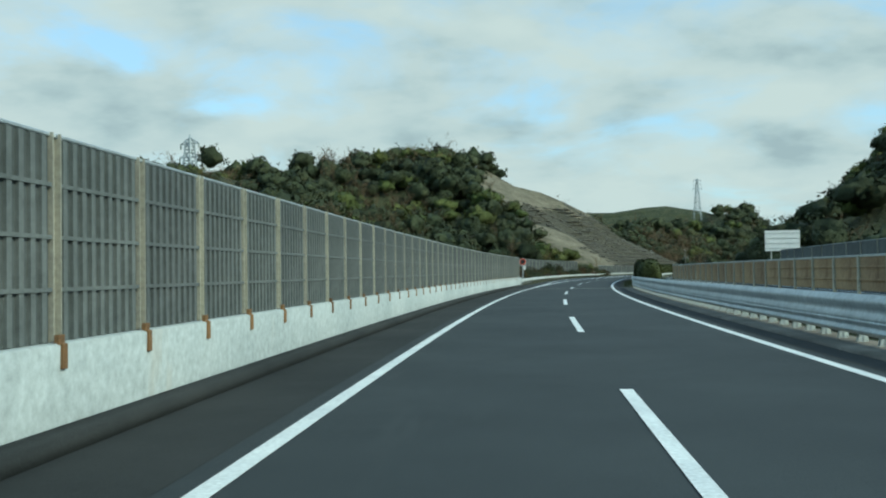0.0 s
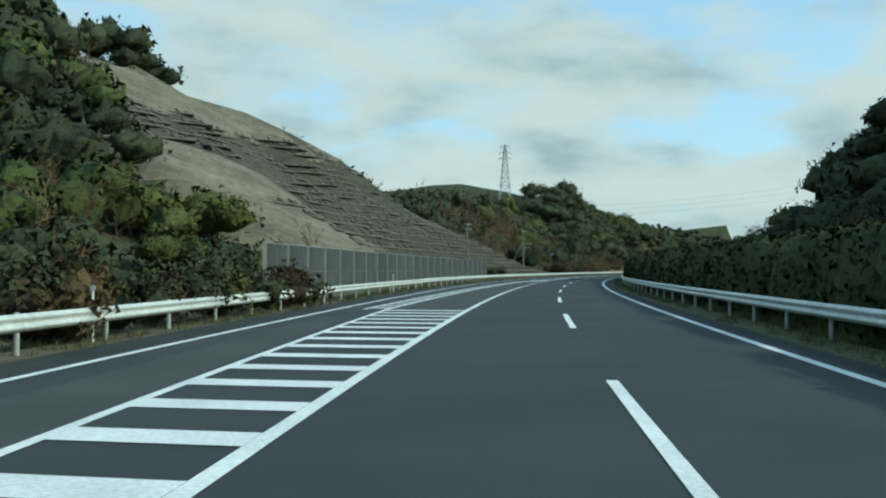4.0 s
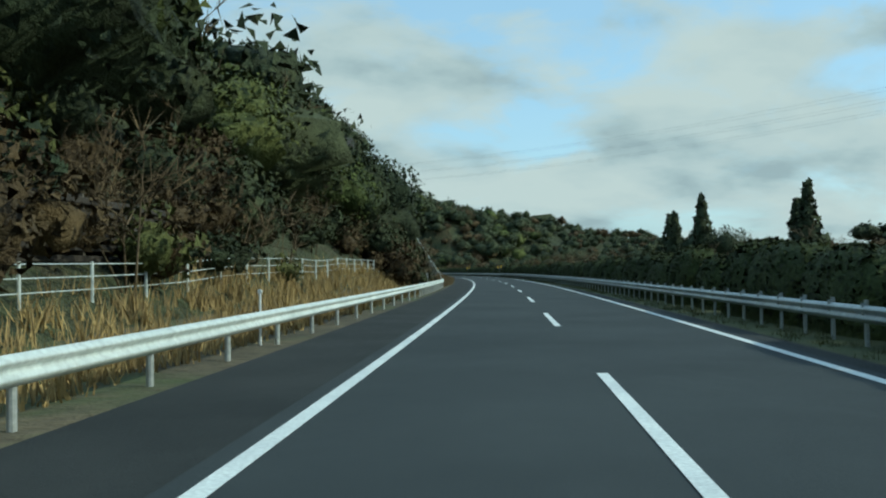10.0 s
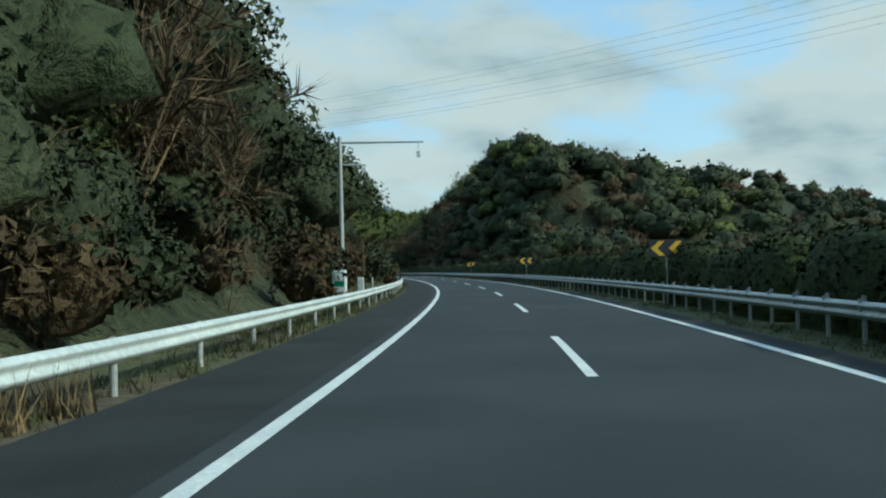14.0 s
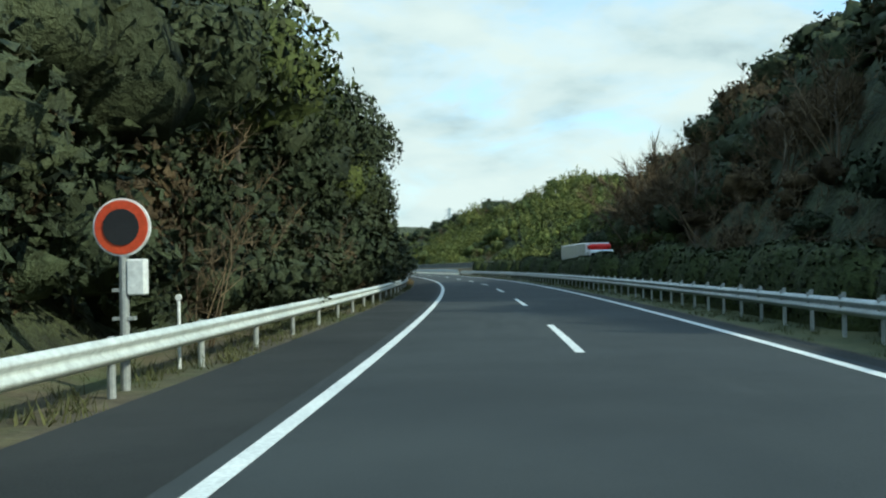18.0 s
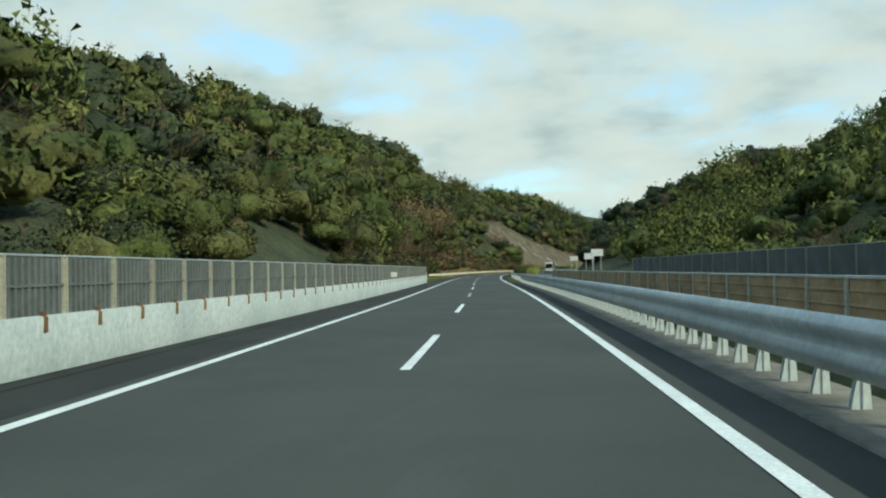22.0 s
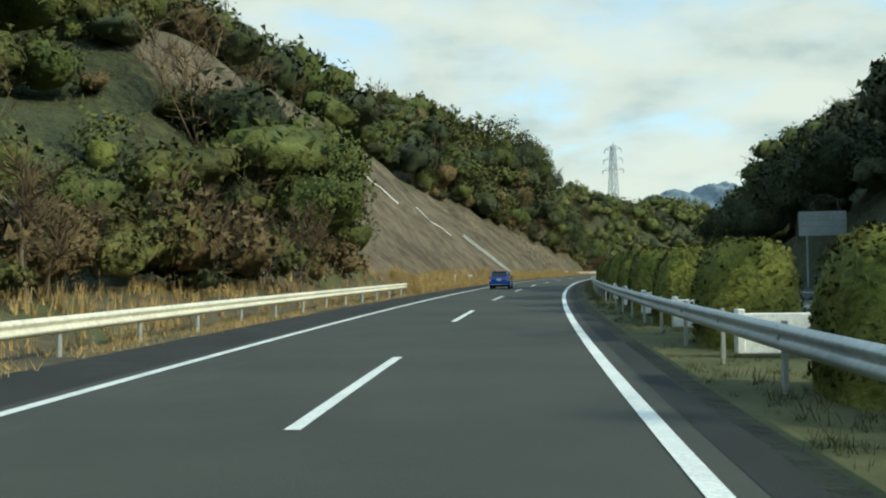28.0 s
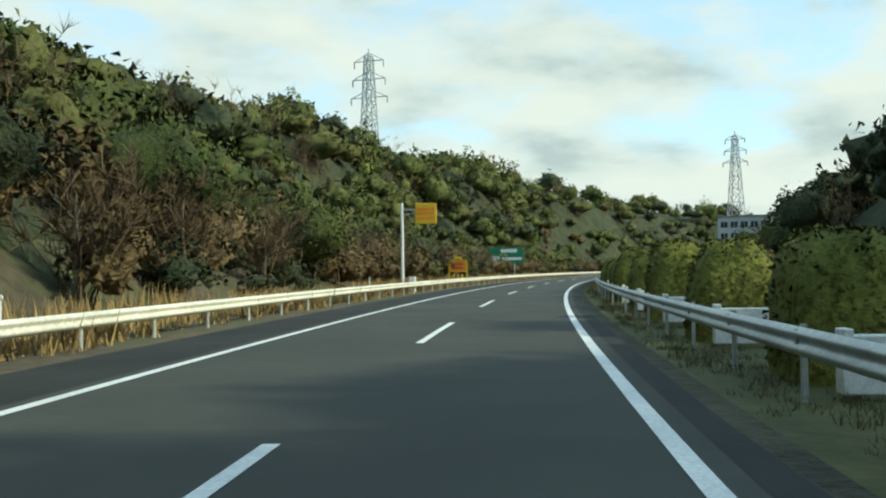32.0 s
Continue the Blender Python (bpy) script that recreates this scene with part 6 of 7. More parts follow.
ladder(725.1, -8.3, 0.6, 731.5, -15.2, 11.8, "pale steel ladder fixed to a grey sprayed slope")
ladder(1172.7, -7.9, 0.7, 1172.9, -10.75, 7.1, "pale steel ladder on a dark sprayed slope")
ladder(1788.6, -9.3, 0.95, 1783.8, -16.2, 7.0, "pale steel ladder on a brown slope", width=0.6)
for a in ((1745.2, 21.0, 1747.7, 17.3), (1759.4, 17.7, 1766.1, 14.4)):
    slope_line(*a, "straight white drain pipe lying down a brown slope")
for a in ((736.4, 8.7, 751.8, 14.6), (735.4, 14.2, 740.4, 19.8)):
    slope_line(*a, "thin pale drain pipe on a sprayed slope", mat="galvanised_pale", r=0.07)

def slope_rib(s0, x0, s1, x1, parent, wide=0.50, proud=0.16):
    """A square concrete rib that follows the slope between two places."""
    n = max(2, int(math.hypot(s1 - s0, x1 - x0) / 0.9))
    ss, xx = np.linspace(s0, s1, n + 1), np.linspace(x0, x1, n + 1)
    mid = lay(ss, -xx, height(ss, -xx))
    way = unit(np.gradient(mid, axis=0))
    e = 0.4
    normal = unit(np.cross(lay(ss + e, -xx, height(ss + e, -xx)) - mid, lay(ss, -xx - e, height(ss, -xx - e)) - mid))
    normal *= np.sign(normal[:, 2:3])
    side = unit(np.cross(way, normal)) * wide * U / 2
    up, down = normal * proud * U, normal * -0.25 * U
    v = np.stack([mid - side + down, mid - side * 0.8 + up, mid + side * 0.8 + up, mid + side + down], 1).reshape(-1, 3)
    i, j = np.meshgrid(np.arange(n), np.arange(4), indexing="ij")
    a, b = (i * 4 + j).ravel(), (i * 4 + (j + 1) % 4).ravel()
    put("rib", mesh_of("rib", v, [np.stack([a, a + 4, b + 4, b], -1), np.array([[0, 1, 2, 3]]), np.array([[3, 2, 1, 0]]) + 4 * n], "frame_mortar"), parent)


slope_frame = base("slope_frame", None, "pale mortar ribs framing a brown cut slope", "retaining frame", kind="structure")
for run in (((1833.4, 13.3), (1837.6, 14.2), (1842.9, 14.8), (1848.7, 14.2)), ((1833.7, 11.4), (1842.0, 13.0), (1848.2, 12.5), (1852.0, 11.8)), ((1835.5, 10.6), (1842.0, 11.3), (1850.1, 11.1), (1855.0, 10.6)),
            ((1834.0, 9.2), (1841.5, 9.7), (1851.2, 9.6), (1858.0, 9.4)), ((1832.6, 14.3), (1836.7, 15.3), (1841.0, 15.9))):
    for a, b in zip(run[:-1], run[1:]):
        slope_rib(*a, *b, slope_frame)
for k in range(9):
    slope_rib(1829.5 + 3.0 * k, 12.4 + 1.7 * math.sin(k * 0.42), 1827.6 + 3.0 * k, 8.9, slope_frame, 0.34, 0.12)

# ---- vehicles ----
def paint(name, colour, rough=0.25, coat=0.6):
    m = surf(name, colour, tuple(min(1, c * 1.12) for c in colour), 0.8, rough, 0.0, metal=0.25, fine=30)
    m.node_tree.nodes["Principled BSDF"].inputs["Coat Weight"].default_value = coat
    return m


paint("car_blue", (0.015, 0.10, 0.42))
paint("car_white", (0.74, 0.76, 0.76))
surf("car_glass", (0.010, 0.012, 0.014), (0.016, 0.018, 0.020), 1.0, 0.06, 0.0, spec=0.8)
surf("lamp_red", (0.55, 0.012, 0.010), (0.62, 0.02, 0.015), 3.0, 0.2, 0.0)
surf("lamp_clear", (0.72, 0.70, 0.68), (0.80, 0.78, 0.76), 3.0, 0.15, 0.0)
surf("alloy", (0.55, 0.56, 0.57), (0.66, 0.67, 0.68), 4.0, 0.3, 0.0, metal=0.7)


def loft(rings, mat, name, smooth=True, parent=None, label="", caps=True):
    """A closed skin through rings of equal length."""
    r = np.array(rings, float)
    m, n = r.shape[:2]
    i, j = np.meshgrid(np.arange(m - 1), np.arange(n), indexing="ij")
    a, b = (i * n + j).ravel(), (i * n + (j + 1) % n).ravel()
    faces = [np.stack([a, b, b + n, a + n], -1)]
    if caps:
        faces += [np.arange(n)[::-1][None, :], np.arange(n)[None, :] + (m - 1) * n]
    return put(name, mesh_of(name, r.reshape(-1, 3) * U, faces, mat, smooth), parent, label=label)


def body_ring(y, hw, zb, zt):
    h = zt - zb
    half = [(0.0, zb), (hw * 0.86, zb), (hw * 0.96, zb + 0.10), (hw, zb + h * 0.34), (hw, zb + h * 0.62), (hw * 0.985, zt - 0.09), (hw * 0.94, zt - 0.02), (hw * 0.84, zt), (0.0, zt + 0.012)]
    return [(x, y, z) for x, z in half] + [(-x, y, z) for x, z in half[-2:0:-1]]


def wheel(parent, x, y, r=0.315):
    side = 1 if x > 0 else -1
    w = part("wheel", tubes(((x - side * 0.19, y, r), (x, y, r), r), n=30), "rubber", parent, "black tyre with a bright alloy rim")
    rim = bmesh.new()
    tube(rim, (x, y, r), (x + side * 0.012, y, r), r * 0.66, n=26)
    part("rim", rim, "rubber", w)
    for k in range(7):
        a = k * 2 * math.pi / 7
        bm = bmesh.new()
        tube(bm, (x + side * 0.02, y, r), (x + side * 0.02, y + math.cos(a) * r * 0.68, r + math.sin(a) * r * 0.68), 0.032, 0.024, n=6)
        part("spoke", bm, "alloy", w)
    bm = bmesh.new()
    bmesh.ops.create_circle(bm, segments=30, radius=r * 0.72)
    bmesh.ops.rotate(bm, verts=bm.verts, matrix=Matrix.Rotation(radians(90), 3, "Y"))
    bmesh.ops.translate(bm, verts=bm.verts, vec=(x + side * 0.022, y, r))
    g = bmesh.ops.extrude_edge_only(bm, edges=bm.edges[:])
    vs = [v for v in g["geom"] if isinstance(v, bmesh.types.BMVert)]
    for v in vs:
        v.co.y, v.co.z = y + (v.co.y - y) * 0.88, r + (v.co.z - r) * 0.88
    part("rim_lip", bm, "alloy", w)


def estate_car(m, mat, label, category="car"):
    c = base("car", m, label, category)
    loft([body_ring(*q) for q in ((-2.21, 0.66, 0.42, 0.86), (-2.17, 0.76, 0.36, 0.93), (-2.06, 0.83, 0.28, 0.97), (-1.75, 0.845, 0.24, 0.985), (-1.0, 0.848, 0.22, 0.975), (0.0, 0.848, 0.22, 0.95),
                                  (0.9, 0.846, 0.22, 0.93), (1.4, 0.838, 0.23, 0.90), (1.85, 0.80, 0.26, 0.80), (2.1, 0.70, 0.32, 0.68), (2.2, 0.55, 0.38, 0.58))], mat, "body", True, c)
    cabin = [(-2.13, 0.70, 0.66, 0.95, 1.0), (-1.95, 0.73, 0.635, 0.97, 1.22), (-1.80, 0.75, 0.615, 0.97, 1.385), (-1.55, 0.765, 0.605, 0.965, 1.445), (-0.9, 0.775, 0.61, 0.955, 1.47), (-0.1, 0.78, 0.61, 0.945, 1.475),
             (0.35, 0.78, 0.60, 0.94, 1.43), (0.8, 0.775, 0.66, 0.93, 1.21), (1.25, 0.76, 0.74, 0.92, 0.96)]

    def ring(y, wb, wt, zb, zt):
        half = [(0.0, zb), (wb, zb), (wb * 0.72 + wt * 0.28, zb + (zt - zb) * 0.32), (wb * 0.3 + wt * 0.7, zb + (zt - zb) * 0.74), (wt, zb + (zt - zb) * 0.92), (wt * 0.86, zt), (0.0, zt + 0.01)]
        return [(x, y, z) for x, z in half] + [(-x, y, z) for x, z in half[-2:0:-1]]
    loft([ring(*q) for q in cabin], mat, "cabin", True, c)
    tab = np.array(cabin)

    def on_side(y, v, side):
        wb, wt, zb, zt = [np.interp(y, tab[:, 0], tab[:, i]) for i in range(1, 5)]
        u = v * 0.92
        x = wb * (1 - u) + wt * u
        return (side * (x + 0.008), y, zb + (zt - zb) * u)
    for side in (-1, 1):
        for y0, y1, e0, e1 in ((-1.86, -1.18, 0.10, 0.0), (-1.10, -0.22, 0.0, 0.0), (-0.14, 0.92, 0.0, 0.55)):
            bm = bmesh.new()
            n = 7
            low = [bm.verts.new(on_side(y0 + (y1 - y0) * k / n, 0.14, side)) for k in range(n + 1)]
            ys = [y0 + e0 + (y1 - e1 - y0 - e0) * k / n for k in range(n + 1)]
            top = [bm.verts.new(on_side(y, 0.88, side)) for y in ys]
            for k in range(n):
                bm.faces.new((low[k], low[k + 1], top[k + 1], top[k]))
            part("side_window", bm, "car_glass", c, "dark tinted glass")
        part("mirror", boxes((side * 0.84 - 0.09, side * 0.84 + 0.09, 0.70, 0.84, 0.93, 1.07), bevel=0.03), mat, c)
        part("tail_lamp", boxes((side * 0.735 - 0.10, side * 0.735 + 0.10, -2.215, -2.03, 0.78, 0.93), bevel=0.02), "lamp_red", c, "bright red upper tail lamp")
        part("indicator", boxes((side * 0.73 - 0.10, side * 0.73 + 0.10, -2.215, -2.03, 0.66, 0.77), bevel=0.02), "lamp_clear", c, "clear white lower lamp")
        part("reflector", boxes((side * 0.62 - 0.08, side * 0.62 + 0.08, -2.205, -2.15, 0.40, 0.44), bevel=0.005), "lamp_red", c)
        for y in (-1.28, 1.32):
            wheel(c, side * 0.84, y)
    bm = bmesh.new()
    q = [(-0.60, -2.135, 1.0), (0.60, -2.135, 1.0), (0.56, -1.815, 1.375), (-0.56, -1.815, 1.375)]
    bm.faces.new([bm.verts.new((x, y - 0.012, z + 0.008)) for x, y, z in q])
    part("rear_window", bm, "car_glass", c, "dark rear window")
    part("spoiler", boxes((-0.58, 0.58, -1.90, -1.62, 1.40, 1.455), bevel=0.02), mat, c)
    part("brake_lamp", boxes((-0.16, 0.16, -1.915, -1.895, 1.415, 1.44)), "lamp_red", c)
    part("bumper", boxes((-0.80, 0.80, -2.235, -2.02, 0.33, 0.53), bevel=0.05), mat, c)
    part("bumper_trim", boxes((-0.70, 0.70, -2.25, -2.20, 0.36, 0.385), bevel=0.008), "alloy", c)
    part("diffuser", boxes((-0.66, 0.66, -2.16, -1.9, 0.20, 0.34), bevel=0.03), "rubber", c)
    p = part("number_plate", boxes((-0.165, 0.165, -2.232, -2.20, 0.655, 0.82), bevel=0.006), "white_paint", c, "white number plate")
    part("plate_bar", boxes((-0.11, 0.11, -2.236, -2.232, 0.70, 0.74)), "post_metal", p)
    part("badge", tubes(((-0.06, -2.20, 0.89), (0.06, -2.20, 0.89), 0.025), n=10), "alloy", c)
    for y, top in ((-1.14, 0.95), (-0.18, 0.95), (0.90, 0.92)):
        for side in (-0.849, 0.849):
            part("door_seam", boxes((side - 0.003, side + 0.003, y - 0.005, y + 0.005, 0.33, top)), "rubber", c)
    return c


blue = estate_car(spot(1716.1, -1.90, 0.0), "car_blue", "dark blue estate car driving on the motorway")
estate_car(spot(146, 12.0, 0.0, turn=180), "car_white", "white estate car on the opposite carriageway")
estate_car(spot(726, 12.2, 0.0, turn=180), "car_white", "white estate car behind the median bushes")


def lorry(s, d, length, h, label, cab=True):
    c = base("lorry" if cab else "coach", spot(s, d, 0, turn=180), label, "truck" if cab else "bus")
    part("cargo_box" if cab else "coach_body", boxes((-1.22, 1.22, -length / 2, length / 2 - (2.2 if cab else 0), 1.05 if cab else 0.5, h), bevel=0.06), "car_white", c)
    if cab:
        y = length / 2
        cb = part("cab", boxes((-1.18, 1.18, y - 2.0, y, 0.75, 2.9), bevel=0.12), "car_white", c)
        part("windscreen", boxes((-1.05, 1.05, y, y + 0.015, 1.75, 2.6)), "car_glass", cb)
        part("air_deflector", boxes((-1.1, 1.1, y - 1.9, y - 0.5, 2.9, 3.5), bevel=0.2), "lamp_red", cb)
        part("chassis", boxes((-0.9, 0.9, -length / 2, length / 2, 0.6, 1.0)), "rubber", c)
        part("emblem", tubes(((-1.235, -length * 0.36, 2.7), (-1.22, -length * 0.36, 2.7), 0.28), n=20), "sign_green", c)
    else:
        part("windscreen", boxes((-1.1, 1.1, length / 2 - 0.02, length / 2 + 0.02, 1.35, 3.0), bevel=0.01), "car_glass", c)
        part("headlight", boxes((-1.1, -0.75, length / 2, length / 2 + 0.03, 0.75, 0.95), bevel=0.01), "white_paint", c)
        part("headlight", boxes((0.75, 1.1, length / 2, length / 2 + 0.03, 0.75, 0.95), bevel=0.01), "white_paint", c)
        for x in (-1.235, 1.22):
            part("window_band", boxes((x, x + 0.015, -length / 2 + 0.5, length / 2 - 0.5, 1.7, 2.7)), "car_glass", c)
    for x in (-1.1, 1.1):
        for y in (-length * 0.36, -length * 0.26, length * 0.36):
            part("wheel", tubes(((x - 0.14, y, 0.5), (x + 0.14, y, 0.5), 0.5), n=20), "rubber", c)
    return c


lorry(1130, 12.3, 17, 3.65, "white box lorry on the opposite carriageway")
lorry(1614, 12.3, 12, 3.5, "white coach behind the clipped median bushes", cab=False)

# ---- single trees ----
SHAPES["edge"] = [crown_round(s, 2600, ICO2, 0.052, 0.79, 26, 0.12) for s in (61, 62, 63)]
CROWNS, CROWNS_DARK, CROWNS_TAN = [[mesh_of("crown", v * U, f, m, smooth=True, normals=n) for v, f, n in SHAPES["edge"]] for m in ("leaf_mid", "leaf_dark", "leaf_tan")]
CONES = [mesh_of("crown", v * U, f, "leaf_dark", smooth=True, normals=n) for v, f, n in (crown_conifer(s, 700) for s in (71, 72))]


def trunk_mesh(seed, tall, lean=0.12):
    rng = np.random.default_rng(seed)
    bm = bmesh.new()
    p = Vector((0, 0, -0.4))
    r = 0.16
    for k in range(5):
        q = p + Vector((rng.normal() * lean, rng.normal() * lean, tall / 5 + 0.1))
        tube(bm, p, q, r, r * 0.82, n=8)
        if k > 1:
            for _ in range(2):
                a = rng.uniform(0, 6.28)
                e = q + Vector((math.cos(a), math.sin(a), 0.9)) * tall * 0.22
                tube(bm, q, e, r * 0.5, r * 0.15, n=6)
                tube(bm, e, e + Vector((rng.normal() * 0.4, rng.normal() * 0.4, 0.7)) * tall * 0.1, r * 0.2, 0.01, n=5)
        p, r = q, r * 0.8
    return bm_mesh("trunk", bm, "bark")


TRUNKS = [trunk_mesh(s, 4.0) for s in (1, 2, 3)]
BARE_TREES = [mesh_of("branch_crown", v * U, f, "twig_brown") for v, f, _ in (crown_twigs(s, 7, 1.2, 190) for s in (81, 82, 83))]


def tree(s, d, r, kind, seed, lift=0.12, tall=1.22):
    """kind: mid, dark, cone or bare; r: the crown's radius."""
    label = {"mid": "leafy evergreen roadside tree with a full crown", "dark": "dark evergreen tree with dense leaves", "cone": "tall dark conifer with a pointed top",
             "bare": "leafless tree with pale forking branches", "tan": "brown winter tree with dense fine twigs"}[kind]
    t = base("tree", spot(s, d, on_land(s, d), turn=seed * 47 % 360), label, "tree", "single trees")
    put("trunk", TRUNKS[seed % 3], t, Matrix.Diagonal((r * 0.26, r * 0.26, r * 0.30, 1)))
    if kind == "bare":
        put("branch_crown", BARE_TREES[seed % 3], t, Matrix.Diagonal((r, r, r * 1.1, 1)))
    elif kind == "cone":
        put("crown", CONES[seed % 2], t, Matrix.Translation((0, 0, -r * 0.35 * U)) @ Matrix.Diagonal((r, r, r * tall, 1)))
    else:
        put("crown", {"mid": CROWNS, "dark": CROWNS_DARK, "tan": CROWNS_TAN}[kind][seed % 3], t, Matrix.Translation((0, 0, r * lift * U)) @ Matrix.Diagonal((r, r, r * tall, 1)))
    return t


TREES = [(1193, -11.5, 4.2, "mid"), (1200, -12.5, 4.8, "mid"), (1187, -12.6, 3.2, "dark"), (1181, -13.5, 3.4, "mid"), (1174, -13.6, 3.0, "dark"), (1166, -14, 2.6, "dark"), (1158, -14.4, 2.6, "tan"), (1150, -14.6, 2.6, "dark"),
         (1178, -14.6, 3.6, "cone", 1.3), (1205, -13.0, 4.4, "cone", 1.7), (1212, -13.6, 4.4, "cone", 1.6), (1208, -11.2, 4.6, "dark", 1.5), (1215, -12.0, 4.4, "mid", 1.5), (1201, -15.5, 4.6, "dark", 1.5),
         (1096, -9.8, 3.0, "dark"), (1103, -9.8, 3.0, "dark"), (1109, -9.9, 2.8, "dark"), (1089, -9.8, 3.0, "dark"), (1108, -11.5, 4.6, "dark"), (1100, -11, 4.4, "dark"), (1092, -10.8, 4.2, "dark"), (1084, -11, 4.5, "dark"), (1074, -10.8, 4.2, "dark"), (1064, -11, 4.6, "mid"), (1054, -10.8, 4.0, "dark"),
         (803, -20.5, 5.0, "dark"), (807, -17.5, 5.0, "dark"), (812, -14, 5.2, "dark"), (820, -13.4, 5.2, "dark"), (829, -13.4, 4.4, "dark"), (838, -13, 3.6, "dark"), (846, -12.6, 3.4, "dark"), (856, -12.2, 3.6, "dark"), (868, -11.8, 3.8, "dark"), (880, -11.8, 4.0, "dark"),
         (1436, -13, 5.0, "tan"), (1443, -12.4, 5.4, "bare"), (1452, -13, 6.0, "tan"), (1461, -13.5, 6.4, "bare"), (1468, -13, 6.2, "tan"), (1477, -13.5, 6.6, "bare"), (1485, -13, 6.6, "dark"), (1494, -13.4, 7.0, "tan"), (1503, -14, 6.5, "dark"), (1512, -14, 6.4, "mid"), (1428, -12, 4.6, "mid"),
         (1856, -24, 4.6, "mid"), (1866, -21, 4.8, "dark"), (1848, -27, 4.8, "dark"), (1836, -30, 4.6, "mid"), (1822, -32, 4.6, "dark"), (1874, -18, 4.6, "mid"),
         (816, -11, 4.5, "bare"), (824, -10.8, 4.2, "bare"), (980, -11, 3.6, "bare"), (992, -11.5, 4.0, "bare"), (1004, -12, 3.5, "bare"),
         (640, -13.5, 4.0, "dark"), (632, -12.5, 3.8, "dark"), (646, -16, 4.4, "dark"), (625, -13, 3.4, "mid"),
         (642, 25, 3.0, "cone"), (648, 26, 2.7, "cone"), (682, 25.5, 3.7, "cone"), (688, 26.5, 3.2, "dark"), (695, 25, 3.3, "cone"), (703, 26, 3.4, "cone"), (690, 28, 3.4, "dark"), (577, 24.5, 4.6, "dark"), (584, 25.5, 5.4, "dark"), (590, 24.5, 5.0, "dark"), (598, 26, 5.2, "dark"), (551, 25.5, 4.9, "dark"), (560, 27, 4.6, "dark"), (568, 25, 4.2, "dark"), (676, 27, 3.2, "dark"),
         (490, 24, 3.2, "dark"), (500, 26, 3.4, "dark"), (480, 25, 3.0, "dark"), (1136, 26, 7.0, "bare"), (1145, 26, 6.5, "bare"), (1152, 25, 7.8, "bare"), (1160, 25.5, 7.2, "bare"), (1104, 28, 5.6, "bare"), (1118, 29, 5.6, "bare"), (1168, 27, 6.0, "bare"),
         (1412, -11.5, 4.0, "bare"), (1422, -11, 4.4, "bare"), (1434, -11.5, 4.6, "bare"), (1446, -12, 4.2, "bare"), (1458, -14, 4.0, "mid"), (1470, -13.5, 4.2, "mid"), (1402, -13, 3.8, "mid"),
         (1694, -11.5, 3.6, "mid"), (1699, -13, 4.2, "mid"), (1688, -11, 2.8, "bare"), (1681, -10.8, 2.6, "bare"), (1672, -11, 2.7, "bare"), (1660, -10.8, 2.5, "bare"), (1640, -11, 2.6, "bare"),
         (1886, -14, 4.0, "dark"), (1893, -15, 4.6, "dark"), (1880, -18, 5.0, "dark"), (1872, -20, 5.0, "mid"), (1899, -13, 3.6, "mid"), (1888, -21, 6.0, "bare"), (1912, -11, 2.8, "bare"), (1921, -11.4, 3.0, "bare"), (1930, -11, 2.7, "bare"), (1941, -11.5, 2.6, "mid"),
         (1900, 24, 4.2, "dark"), (1915, 24.5, 4.4, "dark"), (1930, 24, 4.0, "dark"), (1880, 24, 4.4, "dark"), (1860, 24, 4.6, "dark"), (1840, 24, 4.4, "dark"), (1730, 24, 4.6, "dark"), (1712, 24, 4.6, "dark"), (1750, 24, 4.4, "dark"), (1770, 24, 4.6, "dark"), (1690, 24.5, 4.4, "dark"), (1670, 24, 4.2, "dark")]
for k, (s, d, r, kind, *tall) in enumerate(TREES):
    tree(s, d, r, kind, k, tall=tall[0] if tall else 1.22)

# ---- power lines across the valley ----
def cable(a, b, sag, label):
    n = 24
    p, q = np.array(a, float), np.array(b, float)
    u = np.linspace(0, 1, n)[:, None]
    pts = p + (q - p) * u - np.array([0, 0, 1.0]) * sag * 4 * u * (1 - u)
    w = 0.030
    v = np.concatenate([pts + [0, 0, w], pts + [w, 0, -w], pts - [w, 0, w]]) * U
    k = np.arange(n - 1)
    f = np.concatenate([np.stack([k + i * n, k + 1 + i * n, k + 1 + (i + 1) % 3 * n, k + (i + 1) % 3 * n], -1) for i in range(3)])
    put("power_cable", mesh_of("power_cable", v, f, "galvanised"), None, None, label, "cable", "power cables")


A, B = lay(1180, -50, 0) / U, lay(880, 190, 0) / U
for k in range(6):
    o = 3.2 * (k % 2)
    cable((A[0] + o, A[1] + o, 62 - 4.2 * (k // 2)), (B[0] + o * 2, B[1] + o, 70 - 4.2 * (k // 2)), 9, "thin power cable strung across the valley")


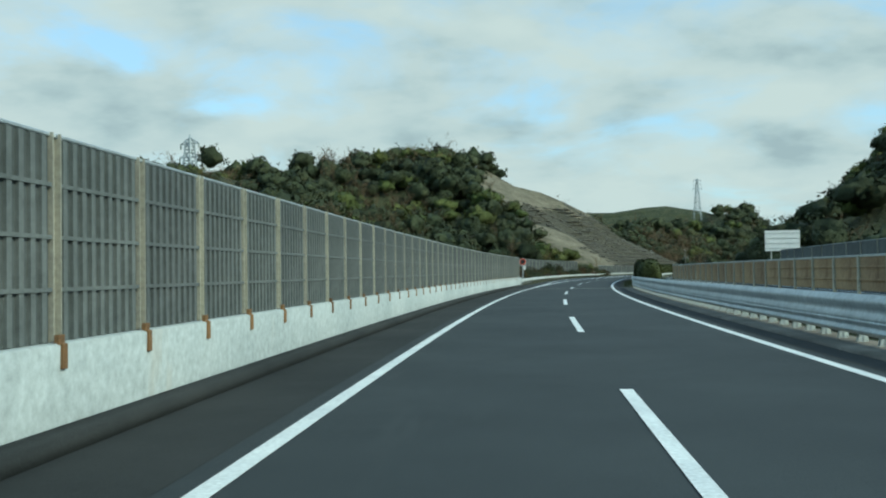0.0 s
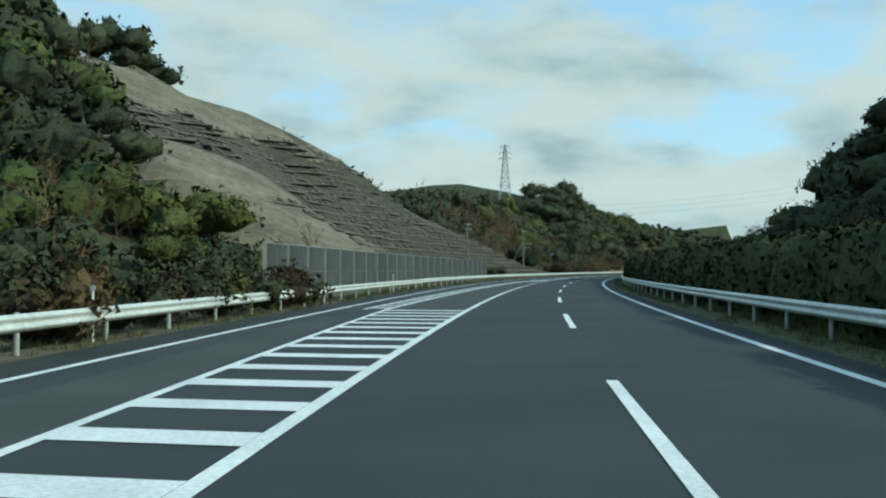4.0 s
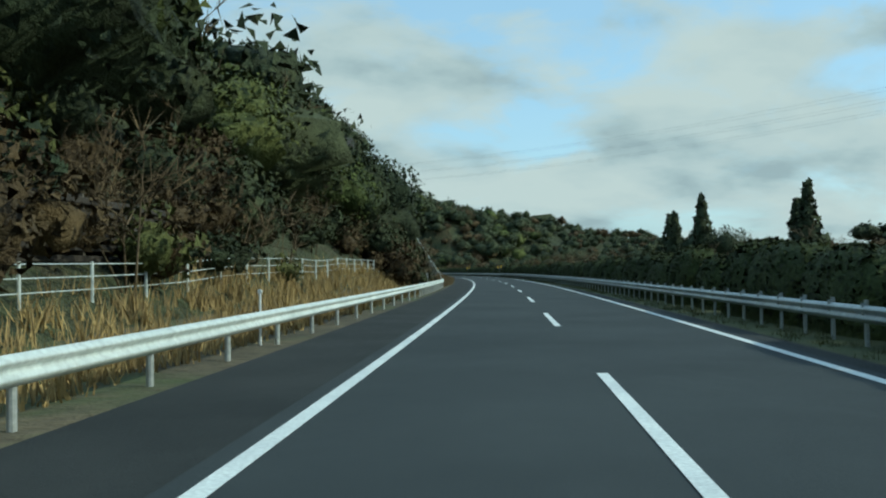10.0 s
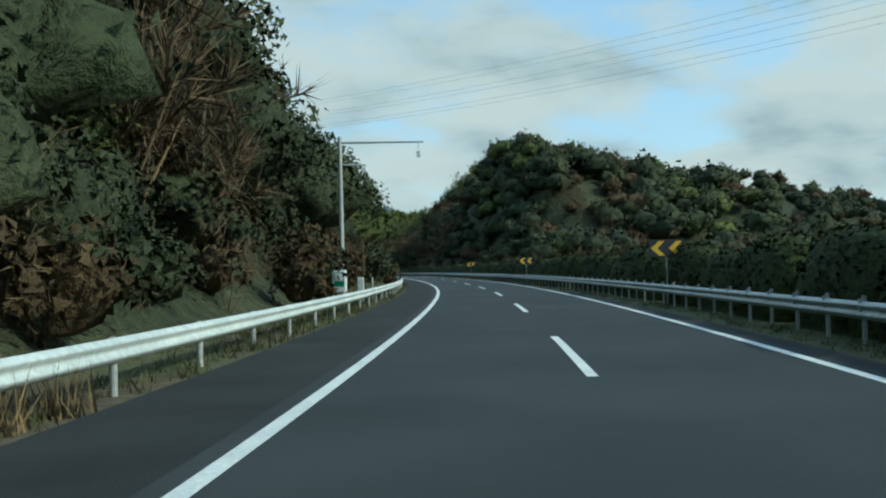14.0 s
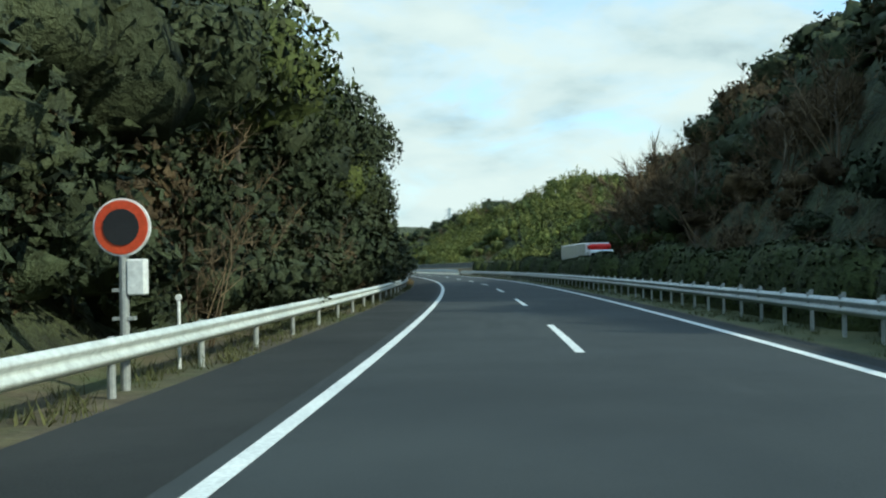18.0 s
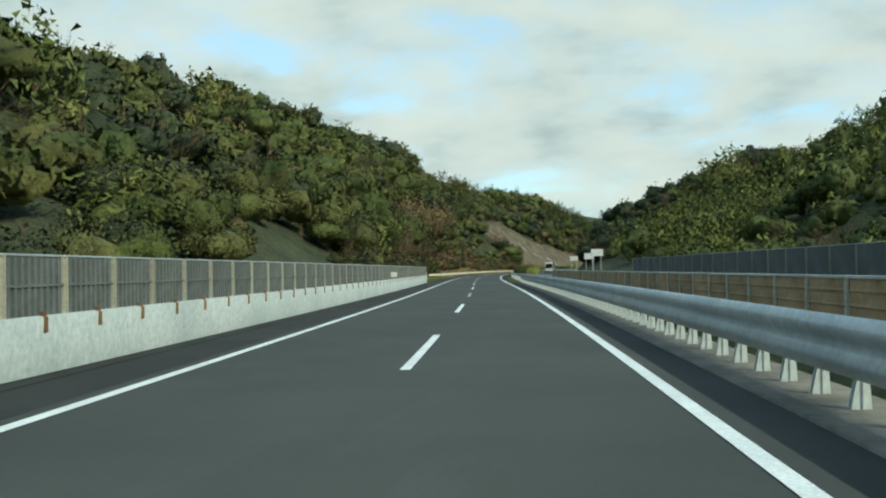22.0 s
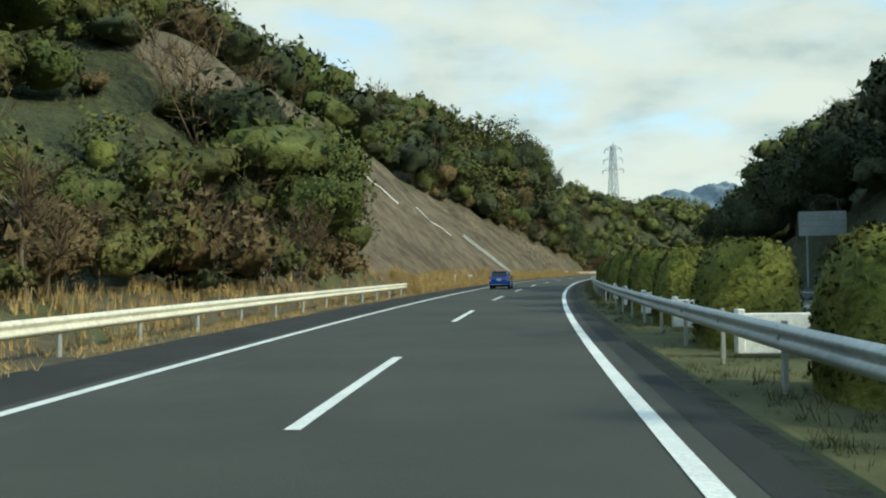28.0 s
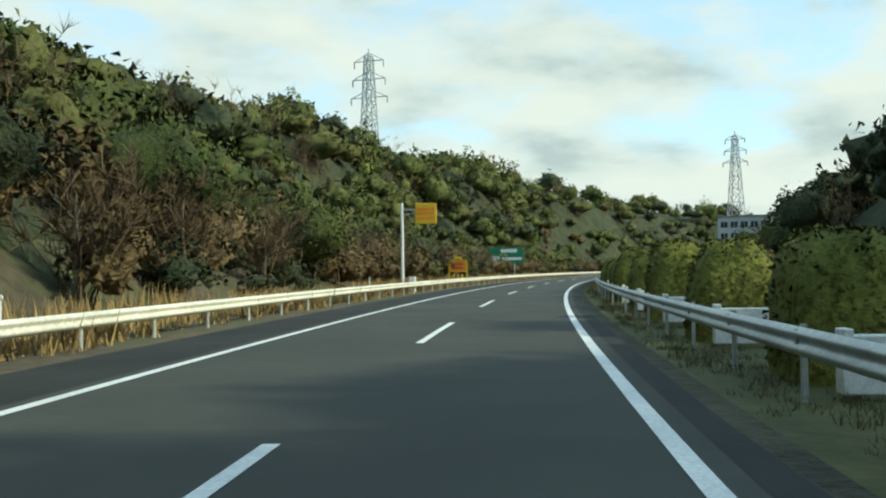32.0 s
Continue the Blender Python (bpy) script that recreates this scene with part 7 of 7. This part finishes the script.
# ---- pale block of flats between far trees ----
flats = base("apartment_building", spot(2150, 25.2, 0), "pale concrete block of flats far behind the trees", "building")
part("wall", boxes((-6.7, 6.7, 0.0, 8.0, -3.0, 14.4)), "concrete", flats)
part("roof", boxes((-7.0, 7.0, -0.3, 8.3, 14.4, 14.8), bevel=0.03), "old_concrete", flats)
for row in range(4):
    for col in range(5):
        w = part("window", boxes((-5.9 + col * 2.5, -4.2 + col * 2.5, -0.05, 0.05, 2.6 + row * 3.0, 4.2 + row * 3.0)), "sign_black", flats)
        part("frame", boxes((-5.95 + col * 2.5, -4.15 + col * 2.5, -0.09, -0.05, 2.5 + row * 3.0, 2.6 + row * 3.0), (-5.09 + col * 2.5, -5.01 + col * 2.5, -0.09, -0.05, 2.6 + row * 3.0, 4.2 + row * 3.0)), "white_paint", w)


# ---- wire fence and timber stack beside the brown slope ----
wf = base("wire_fence", None, "low wire fence with pale posts in dry grass", "fence")
fence_post = bm_mesh("post", tubes(((0, 0, -0.3), (0, 0, 0.9), 0.045, 0.04), n=8), "galvanised_pale")
for s in np.arange(566, 634, 3.2):
    put("post", fence_post, wf, spot(s, -10.4, on_land(s, -10.4)))
for h in (0.3, 0.58, 0.85):
    ss = np.arange(566, 632.1, 3.2)
    p = lay(ss, -10.4, height(ss, np.full(len(ss), -10.4)) + h)
    n, w = len(p), 0.012 * U
    v = np.concatenate([p + [0, 0, w], p + [w, 0, -w], p - [w, 0, w]])
    k = np.arange(n - 1)
    put("wire", mesh_of("wire", v, np.concatenate([np.stack([k + i * n, k + 1 + i * n, k + 1 + (i + 1) % 3 * n, k + (i + 1) % 3 * n], -1) for i in range(3)]), "galvanised_pale"), wf)
ts = base("timber_stack", spot(581, -12.0, on_land(581, -12.0) - 0.15), "stack of dark weathered timber beams behind a fence", "timber stack")
beam_bar = bm_mesh("timber", boxes((-0.5, 0.5, -5.2, 5.2, 0.0, 0.17), bevel=0.02), "old_timber")
spacer = bm_mesh("spacer", boxes((-0.45, 0.45, -0.06, 0.06, 0.0, 0.11)), "bark")
for row in range(6):
    put("timber", beam_bar, ts, move(0.04 * (row % 3), 0.15 * (row % 2), row * 0.28))
    for y in (-4, 0, 4):
        put("spacer", spacer, ts, move(0, y, row * 0.28 + 0.17))
